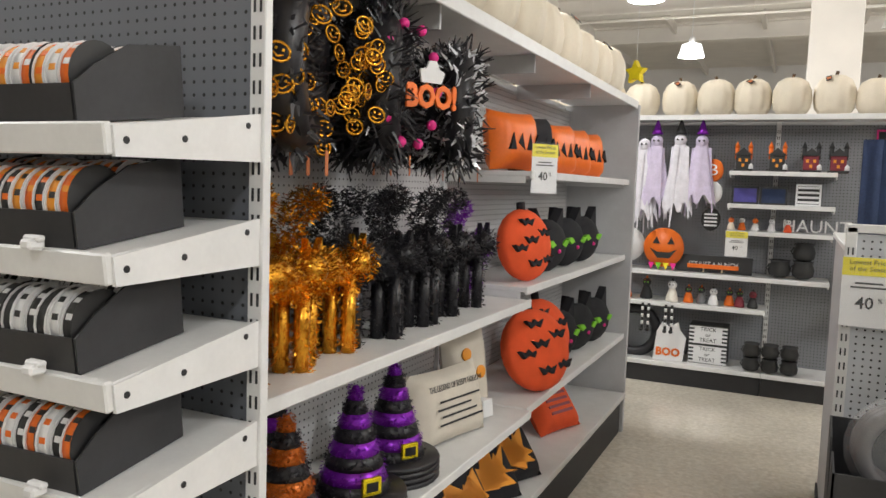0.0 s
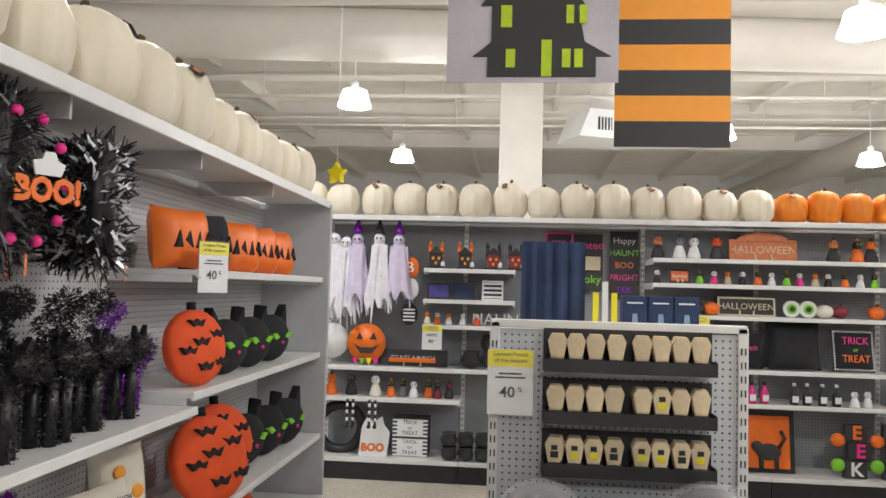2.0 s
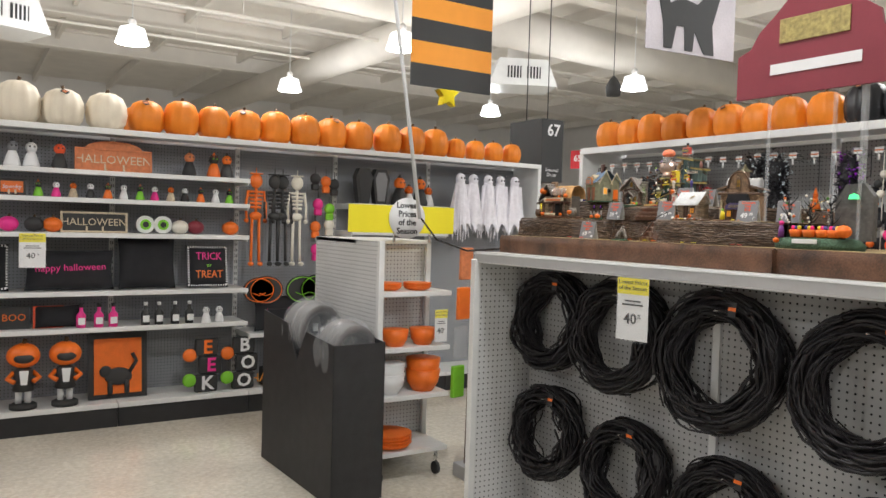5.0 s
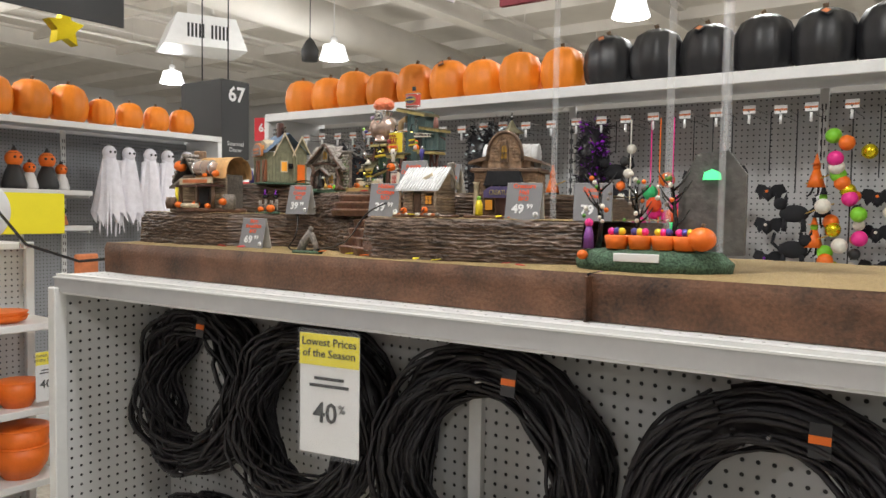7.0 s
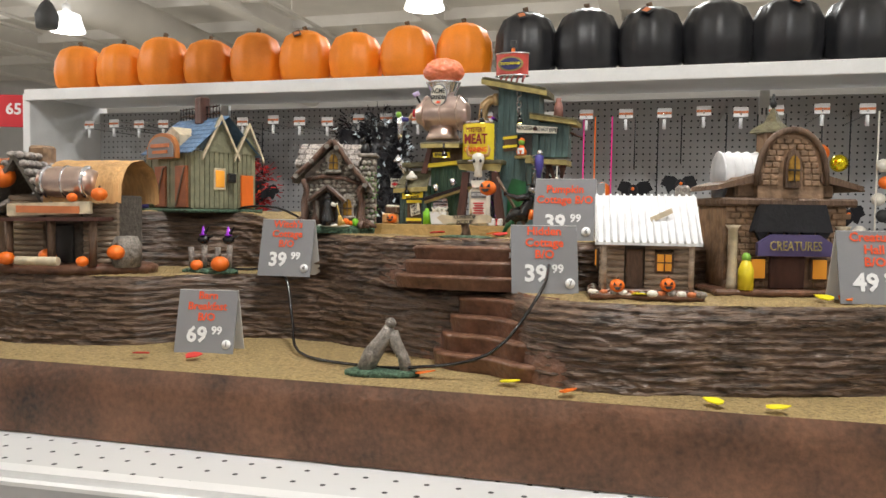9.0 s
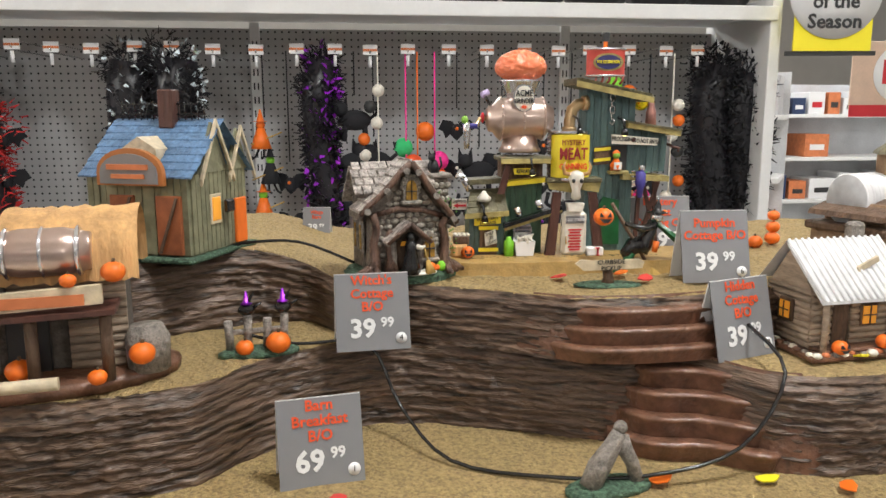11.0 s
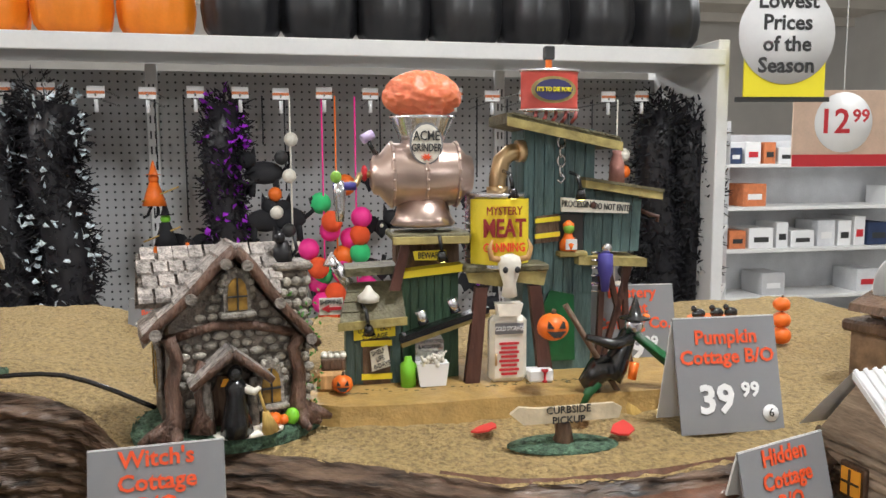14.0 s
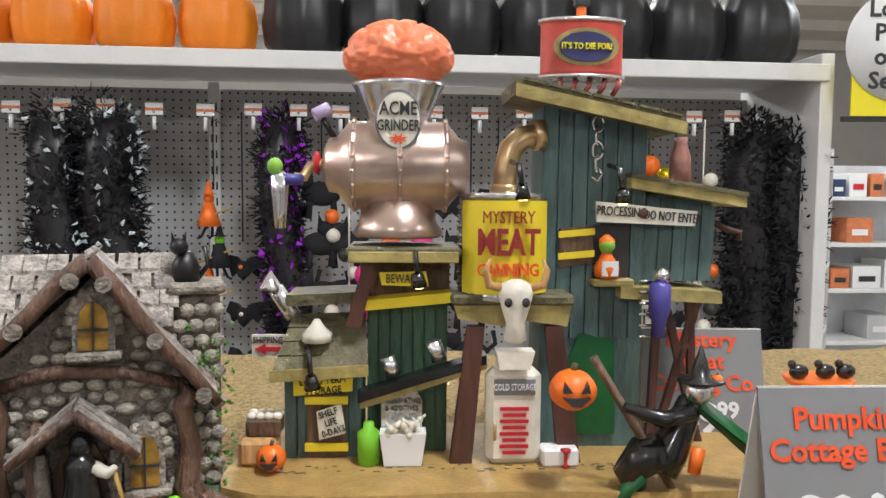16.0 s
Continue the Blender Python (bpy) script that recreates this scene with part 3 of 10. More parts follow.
COFFIN_MAT = mat("bare_poplar", (0.74, 0.60, 0.40), 0.7, var=0.12, scale=20, bump=0.2, each=0.12)
coffin_mesh = coffin(0).data("coffin_box", COFFIN_MAT)
for k, z in enumerate((1.325, 1.14, 0.955)):
    tray = thing("coffin_tray", at(0.345, 2.945, z), "black card display tray for wooden coffin boxes", "display tray", "coffin trays")
    part("tray", Mesh().box(0, 0.605, -0.09, -0.085, 0, 0.045).box(0, 0.605, -0.085, 0, 0, 0.006).box(0, 0.605, -0.006, 0, 0, 0.155).box(0, 0.005, -0.088, 0, 0, 0.05).box(0.60, 0.605, -0.088, 0, 0, 0.05), CARD, tray)
    for i in range(8):
        x = 0.045 + i * 0.07 + (0.02 if i > 3 else 0) + rnd(-0.003, 0.003)
        for d in range(2):
            ob = new("coffin_box", coffin_mesh)
            ob.matrix_basis = at(0.345 + x + rnd(-0.002, 0.002) + 0.004 * d, 2.903 + d * 0.034, z, rnd(-4, 4))
            ob.location.z = z + 0.0475
            tagged(ob, "small bare wooden coffin-shaped craft box", "craft box", "wooden coffin boxes")
            if k == 2 or (k == 1 and i == 5):
                if d == 0:
                    f = Mesh().box(-0.014, 0.014, -0.0345, -0.0332, 0.018, 0.04, 0.001)
                    part("printed_patch", f, YELLOW if (i % 3) else INK, ob, "printed yellow label")
                    part("printed_face", Mesh().box(-0.011, 0.011, -0.0345, -0.0332, 0.045, 0.062), INK, ob)
        part("riser", Mesh().box(x - 0.03, x + 0.03, -0.078, -0.007, 0.006, 0.047), CARD, tray)


def sale_sign(m, w, h, label, lines=True):
    """A white ticket with a yellow head and 40% on it; faces -y."""
    t = thing("sale_sign", m, label, "sign", "sale tickets")
    part("card", Mesh().box(-w / 2, w / 2, -0.002, 0, 0, h, 0.0006), PAPER, t)
    part("head", Mesh().box(-w / 2, w / 2, -0.0035, -0.0021, h * 0.74, h), YELLOW, t, "yellow head")
    writing("Lowest Prices\nof the Season", h * 0.095, INK, t, Matrix.Translation((0, -0.004, h * 0.885)))
    part("fine_print", Mesh().box(-w * 0.25, w * 0.25, -0.0032, -0.0021, h * 0.62, h * 0.645).box(-w * 0.33, w * 0.33, -0.0032, -0.0021, h * 0.56, h * 0.585), INK, t)
    writing("40", h * 0.24, INK, t, Matrix.Translation((-w * 0.06, -0.003, h * 0.34)), bold=h * 0.003)
    writing("%", h * 0.10, INK, t, Matrix.Translation((w * 0.22, -0.003, h * 0.39)))
    part("sleeve", Mesh().box(-w * 0.52, w * 0.52, -0.006, -0.0045, -h * 0.03, h * 1.04), PLASTIC, t, "clear plastic sleeve").visible_shadow = False
    return t


sale_sign(at(0.225, 2.90, 1.16), 0.165, 0.235, "white and yellow sale ticket in a sleeve on the low gondola")

# shelf of wreaths below the village
vill = thing("village_gondola", at(0, 0, 0), "white display gondola with perforated deck above a pegboard bay", "shelving")
VY0, VY1 = 0.2, 3.24


def skewed(x0, x1, z0, z1, y0=VY0, y1=VY1, front=0.065, back=0.0):
    """A bar along y whose front edge runs a little askew."""
    v = [(x + (VY1 - y) * k, y, z) for z in (z0, z1) for y in (y0, y1) for x, k in ((x0, front), (x1, back))]
    return Mesh().add(v, [(0, 2, 3, 1), (4, 5, 7, 6), (0, 1, 5, 4), (2, 6, 7, 3), (0, 4, 6, 2), (1, 3, 7, 5)])


part("deck", skewed(3.318, 4.16, 1.447, 1.472), PERF, vill, "white perforated deck")
part("front_lip", skewed(3.300, 3.3178, 1.424, 1.475, back=0.065), WHITE, vill)
part("ticket_channel", skewed(3.295, 3.2998, 1.430, 1.464, back=0.065), GREY, vill, "grey ticket channel")
part("channel_edge", skewed(3.291, 3.2998, 1.4642, 1.468, back=0.065), WHITE, vill)
part("pegboard", Mesh().box(3.62, 3.64, VY0, VY1 - 0.02, 0.12, 1.44), PEG_X, vill, "white pegboard back")
part("rear_panel", Mesh().box(3.642, 4.16, VY0, VY1 - 0.02, 0.1, 1.445), GREY, vill)
part("end_panel", Mesh().box(3.30, 4.16, VY1 - 0.018, VY1 + 0.012, 0, 1.446, 0.002), pegboard("peg_end", (0.66, 0.66, 0.66), "XZ"), vill)
part("corner_post", Mesh().box(3.285, 3.318, VY1 - 0.02, VY1 + 0.015, 0, 1.44, 0.003), WHITE, vill)
part("plinth", Mesh().box(3.3, 4.1, VY0, VY1 - 0.03, 0, 0.16), BLACK, vill)
part("base_shelf", Mesh().box(3.30, 3.6, VY0, VY1 - 0.02, 0.161, 0.19, 0.003), WHITE, vill)
for y in (2.15, 0.95):
    part("seam_upright", Mesh().box(3.605, 3.62, y - 0.015, y + 0.015, 0.19, 1.44), WHITE, vill)


def grapevine(y, z, r, x=3.53, lean=9, turn=0):
    t = thing("grapevine_wreath", pose(x, y, z, 0, lean, turn), "dark twig grapevine wreath hanging on pegboard", "wreath", "grapevine wreaths")
    rng = random.Random(int(y * 100 + z * 1000))
    for k in range(3):
        m = Mesh()
        for s in range(34):
            a0, span = rng.uniform(0, 6.28), rng.uniform(2.5, 6.2)
            rr, dx = r * rng.uniform(0.62, 1.0), rng.uniform(-0.05, 0.05)
            wob, ph = rng.uniform(0.01, 0.05) * r, rng.uniform(0, 6.28)
            pts = []
            for i in range(22):
                a = a0 + span * i / 21
                q = rr + wob * math.sin(3 * a + ph)
                pts.append((dx + 0.02 * math.sin(5 * a + ph), q * math.cos(a), q * math.sin(a)))
            m.tube(pts, rng.uniform(0.003, 0.0065), 4)
        part("twig_bundle", m, VINE, t)["kind"] = "stuff"
    fill = Mesh()
    fill.tube([(0, r * 0.84 * math.cos(6.2832 * i / 28), r * 0.84 * math.sin(6.2832 * i / 28)) for i in range(29)], r * 0.15, 8)
    part("core", fill, VINE, t)
    tag = Mesh().box(-0.055, -0.052, -0.015, 0.015, -0.02, 0.03)
    p1 = part("price_tag", tag, CARD, t, "small black tag with an orange band")
    p2 = part("tag_band", Mesh().box(-0.057, -0.055, -0.015, 0.015, 0.0, 0.012), ORANGE, p1)
    p1.location = (-0.01, -0.3 * r, r * 0.72)
    part("hook", Mesh().rod((0.10, 0, r * 0.74), (-0.06, 0, r * 0.70), 0.003, n=5), CHROME, t, "steel peg hook")
    return t


for y, z, r in ((2.97, 1.18, 0.215), (2.56, 1.17, 0.225), (2.08, 1.15, 0.245), (1.56, 1.15, 0.235), (2.97, 0.68, 0.205), (2.50, 0.64, 0.205), (2.02, 0.60, 0.22), (1.5, 0.62, 0.22), (1.02, 1.15, 0.22)):
    grapevine(y, z, r)
sale_sign(pose(3.272, 2.24, 1.215, 0, 0, -80), 0.125, 0.215, "white and yellow sale ticket hanging from the deck lip")


# ---- pumpkins along the shelf tops ----
def pumpkin_mesh(name, r, h, mtl, ribs=11):
    prof = [(r * 0.35, 0.0), (r * 0.72, h * 0.03), (r * 0.93, h * 0.18), (r, h * 0.42), (r * 0.96, h * 0.66), (r * 0.76, h * 0.88), (r * 0.42, h * 0.985), (r * 0.12, h * 0.95)]
    return Mesh().lathe(prof, 44, rib=0.075, ribs=ribs).data(name, mtl)


def stem_mesh(h):
    return Mesh().tube([(0, 0, h * 0.93), (0.004, 0, h * 1.02), (0.014, 0.003, h * 1.09)], [0.02, 0.012, 0.014], 7).data("stem", STEM)


PUMPKINS = {}


def pumpkin(x, y, z, kind, s=1.0, tag=None):
    """A craft pumpkin with stem and hang tag."""
    if kind not in PUMPKINS:
        m = {"cream": PK_WHITE, "orange": PK_ORANGE, "black": PK_BLACK}[kind]
        PUMPKINS[kind] = (pumpkin_mesh("body", 0.149, 0.288, m), stem_mesh(0.288))
    t = thing("craft_pumpkin", at(x, y, z, rnd(0, 360)) @ Matrix.Diagonal((s, s, s * rnd(0.95, 1.05), 1)), kind + " foam craft pumpkin standing on a top shelf", "pumpkin", kind + " craft pumpkins")
    part("body", PUMPKINS[kind][0], None, t)
    part("stem", PUMPKINS[kind][1], None, t, "brown stem")
    if tag is not None:
        a = radians(tag) - t.matrix_basis.to_euler().z
        m = Matrix.Rotation(a, 4, "Z") @ Matrix.Translation((0.115, 0, 0.255)) @ Matrix.Rotation(radians(-48), 4, "Y") @ Matrix.Rotation(rnd(0.4, 1.0), 4, "X")
        part("hang_tag", Mesh().box(0, 0.003, -0.02, 0.02, -0.03, 0.03, 0.001, m), CARD, t, "black hang tag")
        part("tag_print", Mesh().box(0.003, 0.004, -0.014, 0.014, -0.015, 0.015, 0, m), TERRACOTTA, t)
    return t


for i in range(17):
    pumpkin(-2.42 + 0.289 * i + rnd(-0.01, 0.01), 6.60 + rnd(-0.02, 0.02), 2.219, "cream", rnd(0.96, 1.04), rnd(-120, -60) if i % 2 else None)
for i in range(8):
    pumpkin(2.50 + 0.258 * i, 6.60 + rnd(-0.02, 0.02), 2.219, "orange", rnd(0.90, 0.97), rnd(-120, -60) if i % 3 == 0 else None)
for i in range(3):
    pumpkin(4.60 + 0.255 * i, 6.60, 2.219, "orange", 0.90)
for i in range(4):
    pumpkin(5.34 + 0.225 * i, 6.58, 2.219, "orange", 0.66)
for i, (x, s) in enumerate(((0.85, 0.85), (2.35, 0.8), (3.9, 0.8), (1.7, 0.75))):
    pumpkin(x + 0.13, 6.80, 2.219, "cream" if x < 2.2 else "orange", s)
for i in range(11):
    pumpkin(-1.16, 1.42 + 0.325 * i, 2.165, "cream", rnd(0.95, 1.15), rnd(-30, 40) if i % 2 else None)
for i in range(9):
    pumpkin(5.62 + rnd(-0.015, 0.015), 4.79 - 0.223 * i, 2.219, "orange", rnd(0.74, 0.80), 180 if i in (5,) else None)
for i in range(7):
    pumpkin(5.62, 2.765 - 0.225 * i, 2.219, "black", rnd(0.80, 0.86), 180 + rnd(-15, 15) if i in (0, 2, 4) else None)


# ---- the village terraces ----
def flow(knots, t):
    """Smooth value through (t, value) knots."""
    ts, vs = [k[0] for k in knots], [k[1] for k in knots]
    for i in range(len(ts) - 1):
        if t <= ts[i + 1] or i == len(ts) - 2:
            u = min(1, max(0, (t - ts[i]) / (ts[i + 1] - ts[i])))
            p0, p1, p2, p3 = vs[max(i - 1, 0)], vs[i], vs[i + 1], vs[min(i + 2, len(vs) - 1)]
            return 0.5 * (2 * p1 + (p2 - p0) * u + (2 * p0 - 5 * p1 + 4 * p2 - p3) * u * u + (3 * p1 - p0 - 3 * p2 + p3) * u ** 3)


Z1, Z2, Z3 = 1.552, 1.636, 1.690
EDGE2 = [(1.0, 3.66), (1.6, 3.66), (1.93, 3.63), (2.1, 3.56), (2.29, 3.505), (2.38, 3.52), (2.43, 3.585), (2.50, 3.60), (2.59, 3.635), (2.69, 3.67), (2.77, 3.66), (2.83, 3.62), (2.88, 3.56), (3.0, 3.53), (3.23, 3.53)]
EDGE3 = [(1.9, 3.95), (2.05, 3.86), (2.2, 3.72), (2.30, 3.635), (2.42, 3.60), (2.53, 3.60), (2.60, 3.64), (2.69, 3.685), (2.75, 3.70), (2.79, 3.76), (2.86, 3.765), (2.94, 3.72), (3.0, 3.67), (3.23, 3.67)]


def rough(y, z, k):
    """Layered, chipped rock relief."""
    bend = z + 0.004 * noise.noise((y * 9, z * 20, k)) + 0.0012 * noise.noise((y * 45, z * 60, k))
    layer = abs(math.sin(math.pi * bend / 0.0072 + 2 * noise.noise((y * 3, 0, k)))) ** 0.6
    chip = noise.noise((y * 150, z * 420, k)) * 0.0036 + noise.noise((y * 40, z * 190, k + 3)) * 0.0042
    return 0.006 * noise.noise((y * 5, z * 30, k + 5)) - 0.0034 * layer + chip


def rise(x, y, k):
    """The upper ground swells towards the barn's corner."""
    u = max(0.0, min(1.0, (y - 2.74) / 0.13)) if k == 7 else 0.0
    return 0.026 * u * u * (3 - 2 * u)


def terrace(name, edge, y0, y1, z0, z1, back, k, label):
    t = thing(name, at(0, 0, 0), label, "display base")
    ny, nz = int((y1 - y0) / 0.003), 44
    face = Mesh()
    pts = []
    for j in range(nz):
        for i in range(ny):
            y, q = y0 + (y1 - y0) * i / (ny - 1), j / (nz - 1)
            pts.append((flow(edge, y) - 0.006 * (1 - q) + (0.010 * (q - 0.85) / 0.15 if q > 0.85 else 0) + rough(y, z0 + (z1 - z0) * q, k), y, z0 + (z1 + rise(flow(edge, y), y, k) - z0) * q))
    face.sheet(pts, ny, nz)
    part("rock_face", face, BARK, t, "dark ridged moulded rock face")
    top = Mesh()
    pts = []
    nx = 60
    for j in range(nx):
        for i in range(0, ny, 2):
            y = y0 + (y1 - y0) * i / (ny - 1)
            x = flow(edge, y) + 0.010 + rough(y, z1, k)
            x += (back - x) * (j / (nx - 1)) ** 1.4
            pts.append((x, y, z1 + (0.003 * noise.noise((x * 30, y * 30, k)) + 0.0016 * noise.noise((x * 260, y * 120, k)) + rise(x, y, k) if j else rise(x, y, k) - 0.001)))
    top.sheet(pts, len(range(0, ny, 2)), nx)
    part("ground", top, SOIL, t, "straw-coloured moulded ground")
    core = Mesh().box(3.9, back, y0, y1, z0, z1 - 0.006)
    part("core", core, BARK, t)
    return t


def platform(y0, y1):
    t = thing("village_platform", at(0, 0, 0), "brown painted moulded platform with earthy top", "display base", "village platforms")
    ny, nz = int((y1 - y0) / 0.01), 6
    pts = [(3.428 + 0.032 * (3.0 - (y0 + (y1 - y0) * i / (ny - 1))) + 0.004 * noise.noise((y0 + (y1 - y0) * i / (ny - 1), j * 0.2, 3)) + 0.002 * noise.noise((30 * (y0 + (y1 - y0) * i / (ny - 1)), j, 3)) + (0.006 if j == nz - 1 else 0),
            y0 + (y1 - y0) * i / (ny - 1), 1.4735 + (Z1 - 1.4735) * j / (nz - 1)) for j in range(nz) for i in range(ny)]
    part("front_face", Mesh().sheet(pts, ny, nz), CLAY, t, "brown blotched front face")
    top = Mesh()
    nx = 12
    tp = [(3.434 + (0.032 * (3.0 - (y0 + (y1 - y0) * i / (ny - 1)))) * (1 - j / (nx - 1)) + (4.12 - 3.434) * (j / (nx - 1)) ** 1.5, y0 + (y1 - y0) * i / (ny - 1), Z1 + 0.002 * noise.noise((j * 0.7, 20 * (y0 + (y1 - y0) * i / (ny - 1)), 1)) * (j > 0)) for j in range(nx) for i in range(ny)]
    part("ground", top.sheet(tp, ny, nx), SOIL, t, "mossy moulded ground")
    part("side", Mesh().box(3.485, 4.12, y0, y0 + 0.004, 1.4735, Z1 - 0.004).box(3.445, 4.12, y1 - 0.004, y1, 1.4735, Z1 - 0.004), CLAY, t)
    return t


platform(1.845, 3.22)
platform(0.5, 1.838)
terrace("lower_terrace", EDGE2, 1.93, 3.215, Z1 - 0.002, Z2, 4.10, 2, "dark rocky moulded terrace with straw-coloured top")
terrace("upper_terrace", EDGE3, 2.0, 3.213, Z2 - 0.003, Z3, 4.09, 7, "dark rocky upper terrace with straw-coloured top")
def stairs(name, y, edge, z0, z1, n, w, run_, label):
    """Bowed steps with rounded glossy nosings, set in a smooth brown apron."""
    t = thing(name, at(0, 0, 0), label, "steps")
    cx = flow(edge, y)
    m = 28
    apron = []
    for j in range(8):
        q = j / 7
        for i in range(m + 1):
            u = -1 + 2 * i / m
            yy = y + u * w * (1.3 - 0.2 * q)
            bulge = max(0.0, 1 - u * u) ** 0.5
            apron.append((flow(edge, yy) - 0.006 - 0.006 * bulge * (1 - q) + 0.016 * q * q + 0.002 * noise.noise((yy * 60, q * 9, 2)), yy, z0 + (z1 - z0 + 0.002) * q))
    part("apron", Mesh().sheet(apron, m + 1, 8), STEPM, t, "smooth brown moulded bank round the steps")
    for i in range(n):
        half = w * (1 - 0.13 * i)
        reach = run_ * (1 - i / n)
        h1 = z0 + (z1 - z0) * (i + 1) / (n + 0.35)
        h0 = z0 + (z1 - z0) * max(0, i - 0.6) / (n + 0.35)
        prof = ((0.004, h0), (0.0005, h1 - 0.006), (-0.002, h1 - 0.0035), (-0.001, h1 - 0.001), (0.004, h1), (0.016, h1 - 0.0006), (0.06, h1 - 0.001))
        pts = []
        for dx, h in prof:
            for k in range(m + 1):
                u = -1 + 2 * k / m
                b = max(0.0, 1 - u ** 4) ** 0.7
                pts.append((0.4 * cx + 0.6 * flow(edge, y + u * half) + 0.002 - reach * b - 0.010 * b + dx + 0.0008 * noise.noise((k * 0.7, h * 300, i)), y + u * half, h - 0.003 * (1 - b)))
        part("step", Mesh().sheet(pts, m + 1, len(prof)), STEPM, t)
    return t


stairs("lower_steps", 2.435, EDGE2, Z1, Z2, 4, 0.072, 0.046, "brown moulded flight of four shallow bowed steps")
stairs("upper_steps", 2.466, EDGE3, Z2, Z3, 3, 0.094, 0.022, "brown moulded curved flight of three steps")


# ---- village models; drawn in their own small unit ----
def gable_front(k, w, h, hp, d, y=0):
    return Mesh(k).prism([(-w, 0), (w, 0), (w, h), (0, hp), (-w, h)], y, y + d)


def slab(k, x0, z0, x1, z1, y0, y1, th):
    """A roof slab from (x0, z0) to (x1, z1)."""
    return Mesh(k).prism([(x0, z0), (x1, z1), (x1, z1 - th), (x0, z0 - th)], y0, y1)


def shingled(k, x0, z0, x1, z1, y0, y1, rows, cols, mtl, parent, name="shingle"):
    """Rows of loose shingles on a slope that runs from (x0, z0) up to (x1, z1)."""
    d = Vector((x1 - x0, 0, z1 - z0))
    ln = d.length
    ang = math.atan2(d.z, d.x)
    w = (y1 - y0) / cols
    me = [Mesh(k).box(0, ln / rows * 1.25, 0.02 * w, w * (0.96 - 0.05 * q), 0, ln * 0.028, ln * 0.006).data(name, mtl) for q in range(3)]
    for r in range(rows):
        for c in range(cols):
            ob = part(name, me[(r + 2 * c) % 3], mtl, parent)
            p = Vector((x0, 0, z0)) + d * (r / rows) + Vector((-math.sin(ang) * ln * 0.012, 0, math.cos(ang) * ln * 0.012))
            ob.matrix_basis = Matrix.Translation((p.x * k, (y0 + c * w + (0.3 * w if r % 2 else 0) - 0.15 * w) * k, p.z * k)) @ Matrix.Rotation(-ang + 0.06, 4, "Y")


def planks(k, x0, x1, z0, z1, y, n, mtl, parent, slant=0.0, z1r=None):
    """Upright boards, each its own piece, over a front."""
    z1r = z1 if z1r is None else z1r
    w = (x1 - x0) / n
    for i in range(n):
        a, b = x0 + i * w, x0 + (i + 1) * w - 0.09 * w
        za, zb = z1 + (z1r - z1) * i / n, z1 + (z1r - z1) * (i + 1) / n
        j = rnd(-0.02, 0.02) * (z1 - z0)
        part("plank", Mesh(k).prism([(a, z0), (b, z0), (b + slant, zb + j), (a + slant, za + j)], y - 4 - rnd(0, 3), y), mtl, parent)


def jack(k, c, r, parent, name="jack_o_lantern"):
    b = part(name, Mesh(k).ball(c, r, 1, 1, 0.85, 20, 9, 0.10, 9), ORANGE, parent, "small orange pumpkin")
    part("stem", Mesh(k).rod((c[0], c[1], c[2] + r * 0.7), (c[0] + r * 0.1, c[1], c[2] + r * 1.1), r * 0.14, n=6), STEM, b)
    return b


def jack_face(k, c, r, parent):
    b = jack(k, c, r, parent)
    y = c[1] - r * 0.97
    f = Mesh(k)
    for sx in (-1, 1):
        f.prism([(c[0] + sx * r * 0.55, c[2] + r * 0.1), (c[0] + sx * r * 0.15, c[2] + r * 0.1), (c[0] + sx * r * 0.45, c[2] + r * 0.5)], y - r * 0.1, y + r * 0.4)
    f.prism([(c[0] - r * 0.55, c[2] - r * 0.1), (c[0] + r * 0.55, c[2] - r * 0.1), (c[0] + r * 0.2, c[2] - r * 0.45), (c[0] - r * 0.2, c[2] - r * 0.45)], y - r * 0.1, y + r * 0.4)
    part("carved_face", f, INK, b, "dark carved face")
    return b


def arched(k, x, z, w, h, y, parent, frame_mat=CREAM, pane=WINDOW_GLOW):
    """An arched window: frame, lit pane and bars."""
    def arch(q, g):
        return [(x - w * q, z - g), (x + w * q, z - g), (x + w * q, z + h * 0.55)] + [(x + w * q * math.cos(a), z + h * 0.55 + (h * 0.45 + g) * math.sin(a)) for a in (0.6, 1.1, 1.57, 2.04, 2.54)] + [(x - w * q, z + h * 0.55)]
    t = part("window", Mesh(k).prism(arch(1.35, 6), y - 5, y + 2), frame_mat, parent, "arched window with pale surround")
    part("pane", Mesh(k).prism(arch(0.95, 0), y - 6.5, y - 5.2), pane, t, "glowing yellow pane")
    part("bars", Mesh(k).box(x - w * 0.06, x + w * 0.06, y - 8, y - 6.6, z, z + h).box(x - w * 0.95, x + w * 0.95, y - 8, y - 6.6, z + h * 0.4, z + h * 0.45), INK, t)
    return t


